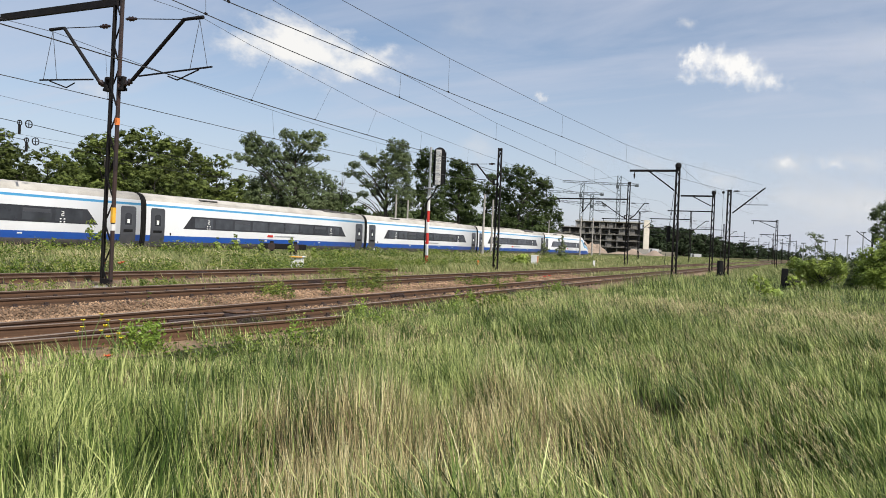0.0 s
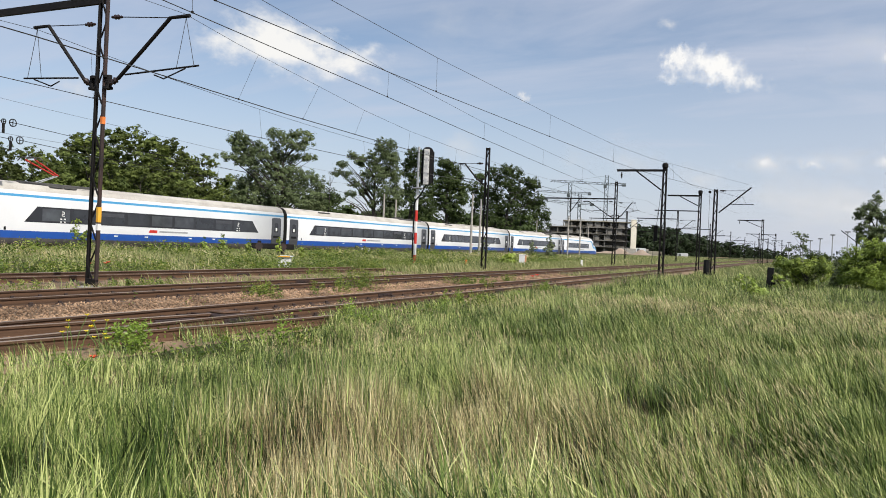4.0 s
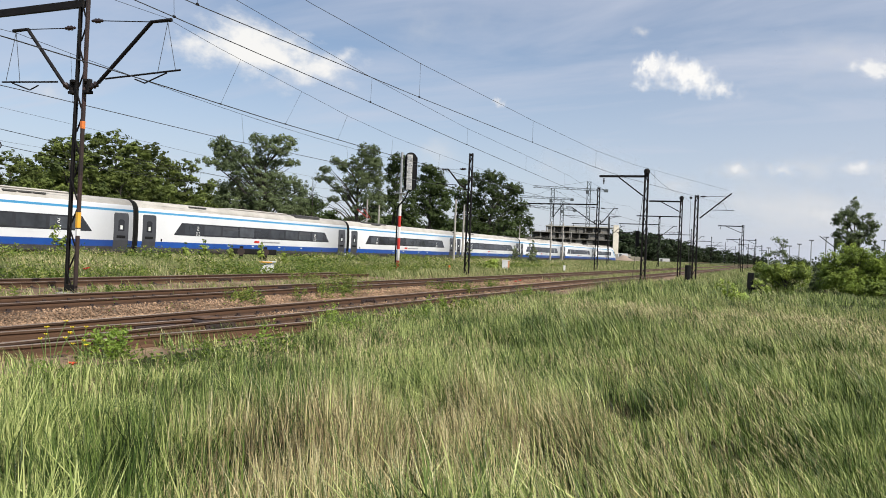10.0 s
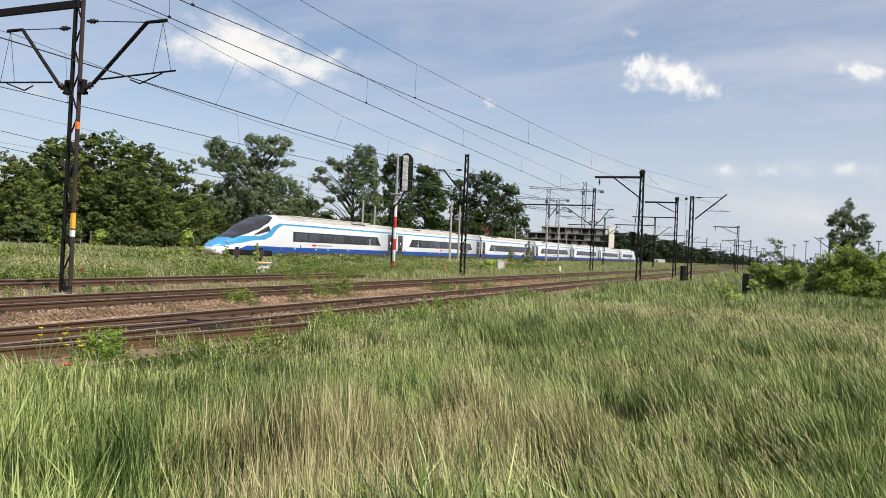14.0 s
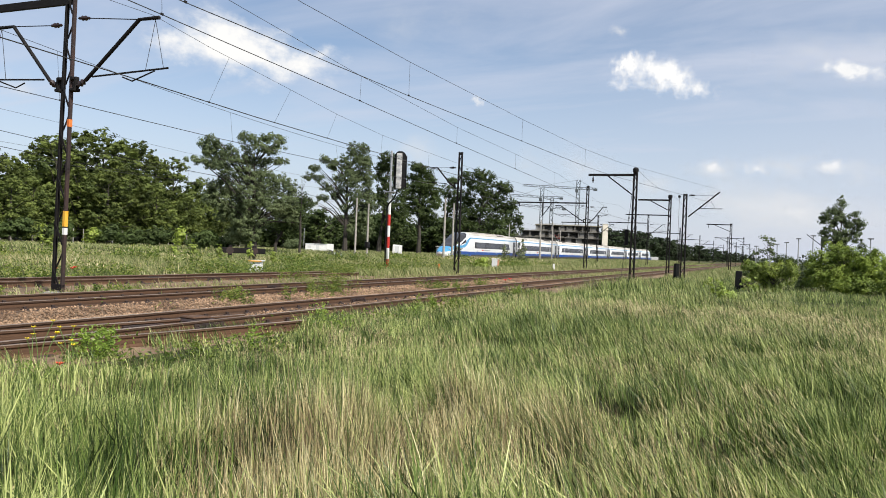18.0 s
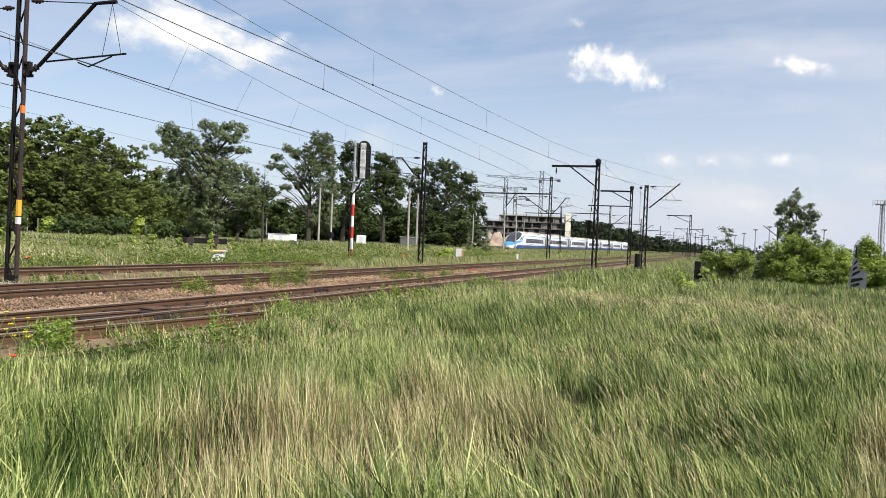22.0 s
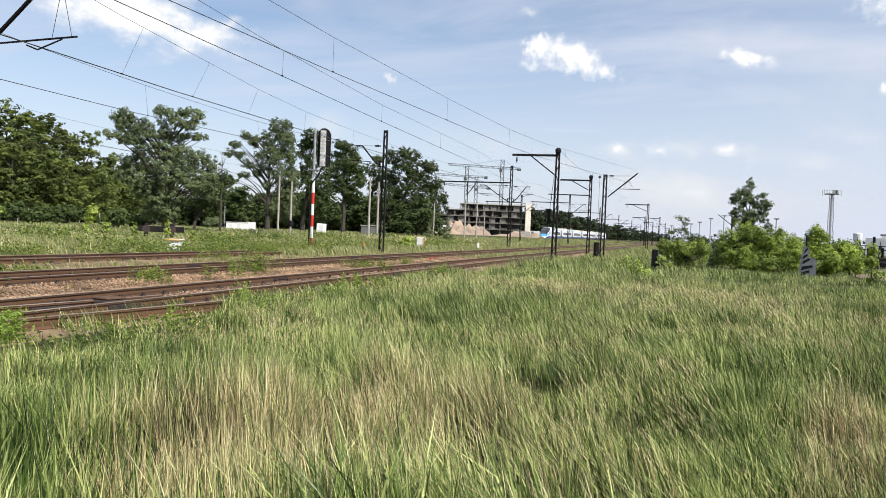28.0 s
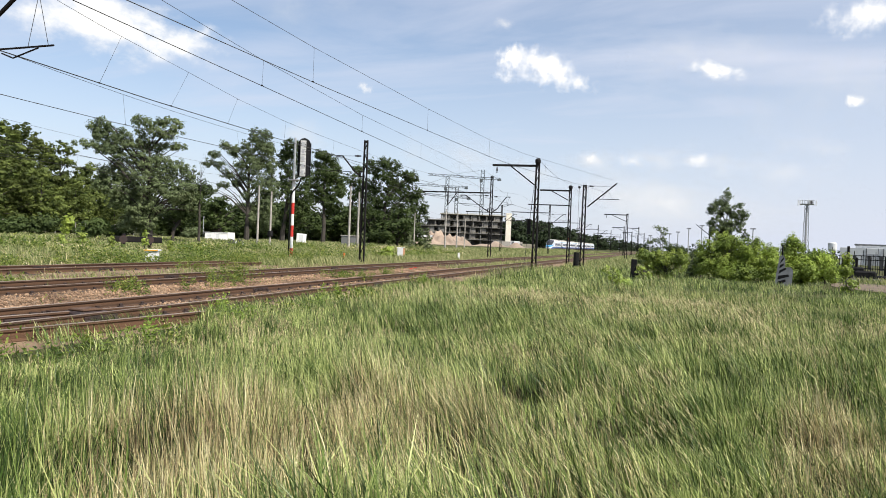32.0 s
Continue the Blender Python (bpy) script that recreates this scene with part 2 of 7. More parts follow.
def tube(bm, pts, radii, n=6, cap=True):
    """A round tapering tube along points."""
    pts = [Vector(p) for p in pts]
    rings = []
    for i, p in enumerate(pts):
        ax = (pts[min(i + 1, len(pts) - 1)] - pts[max(i - 1, 0)]).normalized()
        s = ax.cross(Vector((0.31, 0.9, 0.2))).normalized()
        t = ax.cross(s)
        r = radii[i] if isinstance(radii, (list, tuple)) else radii
        rings.append([bm.verts.new(p + s * (r * math.cos(2 * math.pi * k / n)) + t * (r * math.sin(2 * math.pi * k / n))) for k in range(n)])
    for r0, r1 in zip(rings, rings[1:]):
        for k in range(n):
            bm.faces.new((r0[k], r0[(k + 1) % n], r1[(k + 1) % n], r1[k]))
    if cap:
        bm.faces.new(rings[0][::-1]), bm.faces.new(rings[-1])
    return bm


def tubed(pts, radii, n=6):
    return tube(bmesh.new(), pts, radii, n)


def hill(x, y):
    """Height of the ground: the ballast bed of the line, the meadow before it, the low bank behind it."""
    z = -0.32 + 0.10 * noise.noise((x * 0.12, y * 0.12, 3.0)) + 0.04 * noise.noise((x * 0.6, y * 0.6, 7.0))
    def bed(c, half, top, slope=1.3):
        d = max(0.0, abs(x - c) - half)
        return top - d / slope
    for c, half in ((-9.6, 1.9), (-14.4, 1.9), (-20.0, 1.7)):
        z = max(z, bed(c, half, -0.17))
    if -25.5 < x < -8:
        z = max(z, -0.24 + 0.03 * noise.noise((x, y, 1.0)))
    if x < -24:
        k = min(1.0, (-24 - x) / 4.0)
        z += k * (0.36 + 0.10 * noise.noise((x * 0.2, y * 0.15, 5.0)))
    if x < -36:
        z = max(z, bed(-39.8, 2.2, -0.17, 1.5))
    if x < -46:
        z += min(1.0, (-46 - x) / 12) * 0.25
    if x > 12:
        z -= min(1.0, (x - 12) / 20) * 0.25
    return z

# ---- ground ----
def ground_material():
    m = bpy.data.materials.new("meadow_soil_and_short_grass")
    m.use_nodes = True
    nt, ln = m.node_tree.nodes, m.node_tree.links
    b = nt["Principled BSDF"]
    b.inputs["Roughness"].default_value = 0.95
    b.inputs["Specular IOR Level"].default_value = 0.1
    t = nt.new("ShaderNodeTexCoord")
    def noise_at(scale, detail=5, rough=0.6):
        n = nt.new("ShaderNodeTexNoise")
        n.inputs["Scale"].default_value, n.inputs["Detail"].default_value, n.inputs["Roughness"].default_value = scale, detail, rough
        ln.new(t.outputs["Object"], n.inputs["Vector"])
        return n.outputs["Fac"]
    def stretch(s, a, c):
        r = nt.new("ShaderNodeMapRange")
        r.inputs["From Min"].default_value, r.inputs["From Max"].default_value = a, c
        ln.new(s, r.inputs["Value"])
        return r.outputs[0]
    def mixc(f, a, c):
        x = nt.new("ShaderNodeMix")
        x.data_type = "RGBA"
        ln.new(f, x.inputs["Factor"])
        for k, v in (("A", a), ("B", c)):
            if isinstance(v, tuple):
                x.inputs[k].default_value = (*v, 1)
            else:
                ln.new(v, x.inputs[k])
        return x.outputs["Result"]
    grass = mixc(stretch(noise_at(0.12), 0.35, 0.65), (0.065, 0.08, 0.026), (0.09, 0.088, 0.038))
    grass = mixc(stretch(noise_at(2.5), 0.4, 0.75), grass, (0.035, 0.036, 0.016))
    straw = mixc(stretch(noise_at(0.5), 0.55, 0.8), grass, (0.12, 0.095, 0.05))
    ln.new(straw, b.inputs["Base Color"])
    bp = nt.new("ShaderNodeBump")
    bp.inputs["Strength"].default_value, bp.inputs["Distance"].default_value = 0.7, 0.12
    ln.new(noise_at(9, 8, 0.7), bp.inputs["Height"])
    ln.new(bp.outputs[0], b.inputs["Normal"])
    return m


M_GROUND = ground_material()
M_BALLAST = material("ballast_bed", (0.28, 0.19, 0.115), (0.13, 0.086, 0.052), 0.9, 0.95, 0, 1.0, 22)

M_BED = material("oil_stained_ballast", (0.105, 0.064, 0.04), (0.055, 0.035, 0.023), 1.5, 0.95, 0, 1.0, 24)


def axis(near_a, near_b, step, far_a, far_b):
    mid = list(np.arange(near_a, near_b + 1e-6, step))
    lo, hi, s = [], [], step
    p = near_a
    while p > far_a:
        s *= 1.35
        p -= s
        lo.append(max(p, far_a))
    p, s = near_b, step
    while p < far_b:
        s *= 1.35
        p += s
        hi.append(min(p, far_b))
    return lo[::-1] + mid + hi


gx = axis(-50, 16, 0.55, -4600, 4600)
gy = axis(-8, 70, 1.1, -4600, 4600)
gv = [(x, y, hill(x, y) if abs(x) < 400 and abs(y) < 800 else -0.3) for x in gx for y in gy]
nyy = len(gy)
gf, gm = [], []
for i in range(len(gx) - 1):
    for j in range(nyy - 1):
        gf.append((i * nyy + j, (i + 1) * nyy + j, (i + 1) * nyy + j + 1, i * nyy + j + 1))
        cx = (gx[i] + gx[i + 1]) / 2
        on_track = any(abs(cx - c) < 1.0 for c in (-9.58, -14.38, -19.98))
        gm.append(2 if on_track else (1 if ((-21.6 < cx < -7.7 and gy[j] < 90) or -42.2 < cx < -37.4) else 0))
ground = new("ground", mesh_from("ground", gv, gf, [M_GROUND, M_BALLAST, M_BED], gm, smooth=True))
tagged(ground, "grassy ground with gravel ballast beds along the line", "ground", kind="structure")

# ---- rails ----
RAIL_PROFILE = [(-0.075, -0.172), (0.075, -0.172), (0.075, -0.160), (0.012, -0.135), (0.012, -0.045), (0.036, -0.035),
                (0.036, -0.006), (0.028, 0.0), (-0.028, 0.0), (-0.036, -0.006), (-0.036, -0.035), (-0.012, -0.045),
                (-0.012, -0.135), (-0.075, -0.160)]


def rail_mesh(pts):
    n = len(RAIL_PROFILE)
    vs, fs, ids = [], [], []
    for x, y in pts:
        vs += [(x + a, y, z) for a, z in RAIL_PROFILE]
    for s in range(len(pts) - 1):
        for k in range(n):
            fs.append((s * n + k, s * n + (k + 1) % n, (s + 1) * n + (k + 1) % n, (s + 1) * n + k))
            ids.append(1 if k in (6, 7, 8) else 0)
    return mesh_from("rail", vs, fs, [M_RAIL, M_RAILTOP], ids)


SLEEPER = boxed((-1.3, -0.12, -0.30), (1.3, 0.12, -0.165), 0.012)
SLEEPER_ME = bpy.data.meshes.new("sleeper")
SLEEPER.to_mesh(SLEEPER_ME)
SLEEPER.free()
SLEEPER_ME.materials.append(M_SLEEPER)
CHAIR = boxed((-0.13, -0.09, -0.175), (0.13, 0.09, -0.145), 0.006)
box(CHAIR, (-0.10, -0.04, -0.15), (-0.06, 0.04, -0.10), 0.005)
box(CHAIR, (0.06, -0.04, -0.15), (0.10, 0.04, -0.10), 0.005)
CHAIR_ME = bpy.data.meshes.new("rail_fastening")
CHAIR.to_mesh(CHAIR_ME)
CHAIR.free()
CHAIR_ME.materials.append(M_STEEL_RUST)
PLATE = boxed((-0.032, -0.38, -0.128), (0.032, 0.38, -0.05), 0.008)
for k in (-0.28, -0.1, 0.1, 0.28):
    box(PLATE, (-0.05, k - 0.025, -0.11), (0.05, k + 0.025, -0.07), 0.006)
PLATE_ME = bpy.data.meshes.new("fishplate")
PLATE.to_mesh(PLATE_ME)
PLATE.free()
PLATE_ME.materials.append(M_STEEL_RUST)


def track(x, y0, y1, near, label, y_sleep):
    """Two rails with sleepers, fastenings and fishplates; near: the stretch in which every sleeper is its own piece."""
    t = thing("railway_track", pose(0, 0, 0), label, "railway track", "tracks of the line", "structure")
    rng = random.Random(round(x * 10))
    for side in (-0.7535, 0.7535):
        pts = [(x + side, y) for y in np.linspace(y0, y1, 60)]
        r = part("rail", rail_mesh(pts), None, t, "rusty steel rail with worn top")
        for y in np.arange(near[0] + rng.uniform(0, 9), near[1], 12.5):
            p = part("fishplate", PLATE_ME, None, t)
            p.location = (x + side, y, 0)
    for y in np.arange(y_sleep[0], y_sleep[1], 0.64):
        s = part("sleeper", SLEEPER_ME, None, t)
        s.matrix_basis = pose(x + rng.uniform(-0.04, 0.04), y, rng.uniform(-0.015, 0.01), 0, 0, rng.uniform(-0.8, 0.8))
        if near[0] < y < near[1]:
            for side in (-0.7535, 0.7535):
                c = part("rail_fastening", CHAIR_ME, None, t)
                c.location = (x + side, y, 0)
    return t


track(-9.58, -60, 900, (2, 34), "rusty near railway track of the turnout", (-3, 62))
track(-14.38, -60, 900, (4, 40), "rusty railway track on gravel ballast", (0, 66))
track(-19.98, -60, 33.2, (8, 33), "overgrown rusty railway track ending in weeds", (4, 32.5))
track(-39.8, -220, 1400, (0, 0.5), "main railway track behind a grassy bank", (20, 110))

# the branch of the turnout crosses the near track and runs off into the grass
branch = thing("turnout_branch", pose(0, 0, 0), "rusty rails of a turnout running into tall grass", "railway track", "tracks of the line", "structure")
for off in (0.0, 1.40):
    pts = []
    for y in np.linspace(-14, 11.4, 24):
        d = y - 6.9
        pts.append((-9.79 + off + 0.165 * d - (0.0012 * d * d if d < 0 else 0.0011 * d * d), y))
    part("rail", rail_mesh(pts), None, branch, "rusty branch rail")
for y in (9.2, 10.4):
    p = part("fishplate", PLATE_ME, None, branch)
    p.matrix_basis = pose(-9.72 + 0.165 * (y - 6.9), y, 0, 0, 0, -9)

# the point lock beside the turnout
lock = thing("point_lock", pose(-9.1, 10.2, -0.2, 0, 0, -9), "rust-brown point lock casting beside the turnout rail", "point lock")
part("case", boxed((-0.30, -0.28, 0.0), (0.16, 0.28, 0.20), 0.03), M_STEEL_RUST, lock)
part("cover", boxed((-0.26, -0.2, 0.202), (0.12, 0.2, 0.24), 0.015), M_RAIL, lock)
for k in (-0.18, 0.18):
    part("rod", tubed([(-0.3, k, 0.08), (-1.6, k, 0.08)], 0.025, 6), M_STEEL_RUST, lock, "thin steel rod under the rails")

# ---- the train ----
CAR_Y = [0.0, 28.2, 54.4, 80.6, 106.8, 133.0, 159.2, 187.4]
HALF = [(0.0, 0.30), (1.10, 0.30), (1.28, 0.42), (1.35, 0.72), (1.40, 1.12), (1.415, 1.60), (1.415, 2.10), (1.405, 2.62),
        (1.385, 2.98), (1.375, 3.12), (1.33, 3.32), (1.20, 3.56), (0.98, 3.73), (0.62, 3.83), (0.0, 3.86)]


def curve_at(pts, s):
    for (a, p), (b, q) in zip(pts, pts[1:]):
        if s <= b:
            k = max(0.0, (s - a) / (b - a))
            k = k * k * (3 - 2 * k) * 0.35 + k * 0.65
            return p + (q - p) * k
    return pts[-1][1]


NOSE_TOP = [(0, 1.0), (0.15, 1.15), (0.7, 1.34), (1.5, 1.64), (2.6, 2.12), (4.4, 3.05), (5.6, 3.55), (6.6, 3.80), (7.8, 3.86)]
NOSE_W = [(0, 0.30), (0.15, 0.52), (0.7, 0.88), (1.5, 1.10), (2.6, 1.24), (4.4, 1.37), (6.0, 1.41), (7.8, 1.415)]
NOSE_BOT = [(0, 0.72), (0.4, 0.42), (1.4, 0.32), (7.8, 0.30)]
NOSE_LO = [(0.0, 0.95), (0.6, 1.03), (2.2, 1.30), (4.2, 1.62), (5.2, 1.68), (6.0, 1.95), (7.0, 2.75), (7.6, 2.98), (8.2, 2.98)]
NOSE_UP = [(0.0, 9.0), (2.6, 9.0), (2.65, 1.9), (4.6, 1.95), (5.4, 2.15), (6.4, 2.85), (7.2, 3.12), (8.2, 3.12)]


def car_materials(y, x, z, s):
    """Which lacquer covers a spot: s is the distance from the tip on an end car, else None."""
    if s is not None and s < 8.0:
        if 1.8 < s < 6.5 and z > curve_at([(1.8, 1.66), (2.7, 1.94), (4.4, 2.48), (5.6, 3.02), (6.5, 3.55)], s) and z > curve_at(NOSE_TOP, s) - 1.0:
            return 4
        if z < 0.5 and s > 1.0:
            return 6
        if z < curve_at([(0, 0.75), (2.2, 0.86), (3.2, 1.16), (8, 1.12)], s) and s > 1.2:
            return 1
        if curve_at(NOSE_LO, s) < z < curve_at(NOSE_UP, s):
            return 2
        return 0 if z < 3.45 or s < 7.2 else 3
    if z < 0.72:
        return 6
    if z < 1.12:
        return 1
    if 2.98 < z < 3.12:
        return 2
    return 3 if z > 3.40 else 0


def car_body(y0, y1, nose):
    """nose: -1 at the rear end, 1 at the front end, 0 for a middle car."""
    g = 0.22
    if nose == 0:
        st = [(y, None) for y in np.linspace(y0 + g, y1 - g, 5)]
    else:
        fine = [0.0, 0.06, 0.15, 0.3, 0.5] + list(np.arange(0.56, 8.01, 0.06))
        st = [(y0 + s, s) for s in fine] if nose < 0 else []
        a, b = (y0 + 8.0, y1 - g) if nose < 0 else (y0 + g, y1 - 8.0)
        st += [(y, None) for y in np.linspace(a, b, 5)[(1 if nose < 0 else 0):(5 if nose < 0 else 4)]]
        if nose > 0:
            st += [(y1 - s, s) for s in fine[::-1]]
    half = [HALF[0]]
    for p, q in zip(HALF, HALF[1:]):
        n = 11 if nose else 1
        half += [(p[0] + (q[0] - p[0]) * k / n, p[1] + (q[1] - p[1]) * k / n) for k in range(1, n + 1)]
    ring = [(-x, z) for x, z in half[::-1]] + half[1:-1]
    n = len(ring)
    vs, fs, ids = [], [], []
    for y, s in st:
        for x, z in ring:
            if s is not None:
                top, w, bot = curve_at(NOSE_TOP, s), curve_at(NOSE_W, s), curve_at(NOSE_BOT, s)
                k = (z - 0.30) / 3.56
                flat = 1 - max(0.0, 1 - s / 6.5) * 0.25 * max(0.0, k - 0.35)
                vs.append((x * w / 1.415 * flat, y, bot + k * (top - bot)))
            else:
                vs.append((x, y, z))
    for i in range(len(st) - 1):
        for k in range(n):
            a, b, c, d = i * n + k, i * n + (k + 1) % n, (i + 1) * n + (k + 1) % n, (i + 1) * n + k
            fs.append((a, d, c, b))
            ctr = [sum(vs[q][j] for q in (a, b, c, d)) / 4 for j in range(3)]
            s0, s1 = st[i][1], st[i + 1][1]
            sm = None if s0 is None or s1 is None else (s0 + s1) / 2
            ids.append(car_materials(ctr[1], ctr[0], ctr[2], sm))
    fs += [tuple(range(n)), tuple(reversed(range((len(st) - 1) * n, len(st) * n)))]
    ids += [0 if nose < 0 else 5, 0 if nose > 0 else 5]
    return mesh_from("car", vs, fs, [M_TWHITE, M_TBLUE, M_TSTRIPE, M_TROOF, M_TGLASS, M_RUBBER, M_UNDER], ids, smooth=True)


def side_x(z):
    for (a, p), (b, q) in zip(HALF[1:], HALF[2:]):
        if p <= z <= q:
            return a + (b - a) * (z - p) / (q - p)
    return 1.38


def side_panel(sg, outline, out, mat, name="panel"):
    """A thin panel on the car's flank that follows its curve; outline as (y, z), sg the side."""
    vs = [(sg * (side_x(z) + out), y, z) for y, z in outline]
    back = [(sg * (side_x(z) - 0.02), y, z) for y, z in outline]
    n = len(vs)
    fs = [tuple(range(n)), tuple(range(2 * n - 1, n - 1, -1))] + [(k, n + k, n + (k + 1) % n, (k + 1) % n) for k in range(n)]
    if sg > 0:
        fs = [f[::-1] for f in fs]
    me = mesh_from(name, vs + back, fs, mat)
    return me


def side_strip(sg, rows, out, mat, name):
    """A tall panel built of level strips, so that it bends with the flank; rows as (z, ya, yb)."""
    vs = [(sg * (side_x(z) + o), y, z) for o in (out, -0.02) for z, a, b in rows for y in (a, b)]
    m = 2 * len(rows)
    fs = []
    for k in range(0, m - 2, 2):
        fs += [(k, k + 1, k + 3, k + 2), (m + k + 1, m + k, m + k + 2, m + k + 3), (k, k + 2, m + k + 2, m + k), (k + 3, k + 1, m + k + 1, m + k + 3)]
    fs += [(1, 0, m, m + 1), (m - 2, m - 1, 2 * m - 1, 2 * m - 2)]
    return mesh_from(name, vs, [f[::-1] for f in fs] if sg < 0 else fs, mat)


def bogie(parent, y):
    bm = bmesh.new()
    for sx in (-1, 1):
        box(bm, (sx * 1.0 - 0.09, y - 1.9, 0.42), (sx * 1.0 + 0.09, y + 1.9, 0.66), 0.03)
        for k in (-1.35, 1.35):
            box(bm, (sx * 1.02 - 0.14, y + k - 0.2, 0.32), (sx * 1.02 + 0.14, y + k + 0.2, 0.60), 0.03)
    for k in (-1.35, 1.35):
        for sx in (-0.72, 0.72):
            tube(bm, [(sx - 0.065, y + k, 0.45), (sx + 0.065, y + k, 0.45)], 0.45, 20)
        tube(bm, [(-0.72, y + k, 0.45), (0.72, y + k, 0.45)], 0.08, 8)
    box(bm, (-0.9, y - 0.35, 0.45), (0.9, y + 0.35, 0.75), 0.03)
    part("bogie", bm, M_UNDER, parent, "dark grey wheel bogie")


def two(parent, sg, y, z, s=0.34):
    """The class figure and two small signs on the window band, as plain shapes."""
    bm = bmesh.new()
    x = sg * (side_x(z) + 0.022)
    q = 0.78
    for a, b, c, d in ((-0.10, 0.10, 0.30, 0.36), (0.05, 0.11, 0.17, 0.33), (-0.09, 0.10, 0.14, 0.20), (-0.11, -0.05, 0.0, 0.17), (-0.11, 0.12, 0.0, 0.06)):
        box(bm, (x - 0.003, y + a * q, z + c * q), (x + 0.003, y + b * q, z + d * q))
    part("class_figure", bm, M_WHITE, parent, "white class figure on the window band")
    for k in (-0.12, 0.12):
        for q in (-0.17, -0.34):
            part("pictogram", boxed((x - 0.003, y + k - 0.05, z + q - 0.02), (x + 0.003, y + k + 0.05, z + q + 0.05)), M_WHITE, parent)


def pantograph(parent, y, raised):
    fr = bmesh.new()
    for sx in (-0.5, 0.5):
        beam(fr, (sx, y - 0.9, 3.62), (sx, y + 0.9, 3.62), 0.07)
    for k in (-0.9, 0.9):
        beam(fr, (-0.5, y + k, 3.62), (0.5, y + k, 3.62), 0.07)
        for sx in (-0.5, 0.5):
            tube(fr, [(sx, y + k, 3.36), (sx, y + k, 3.62)], 0.06, 8)
    part("pantograph_base", fr, M_STEEL_BLACK, parent, "dark pantograph base on insulators")
    top = 5.3 if raised else 3.98
    elbow = (0, y + 1.35, 3.62 + (top - 3.62) * 0.47)
    lo, hi, hd = bmesh.new(), bmesh.new(), bmesh.new()
    for sx in (-0.28, 0.28):
        tube(lo, [(sx, y - 0.5, 3.66), (sx * 0.5, elbow[1], elbow[2])], 0.035, 6)
        tube(hi, [(sx * 0.5, elbow[1], elbow[2]), (sx * 1.4, y - 0.35, top - 0.12)], 0.05, 6)
    for k in (-0.2, 0.2):
        tube(hd, [(-0.8, y - 0.35 + k, top - 0.18), (-0.55, y - 0.35 + k, top), (0.55, y - 0.35 + k, top), (0.8, y - 0.35 + k, top - 0.18)], 0.03, 6)
    part("pantograph_lower_arm", lo, M_GALV, parent, "grey lower arm")
    part("pantograph_upper_arm", hi, M_RED, parent, "red upper arm")
    part("pantograph_head", hd, M_UNDER, parent, "dark collector head")


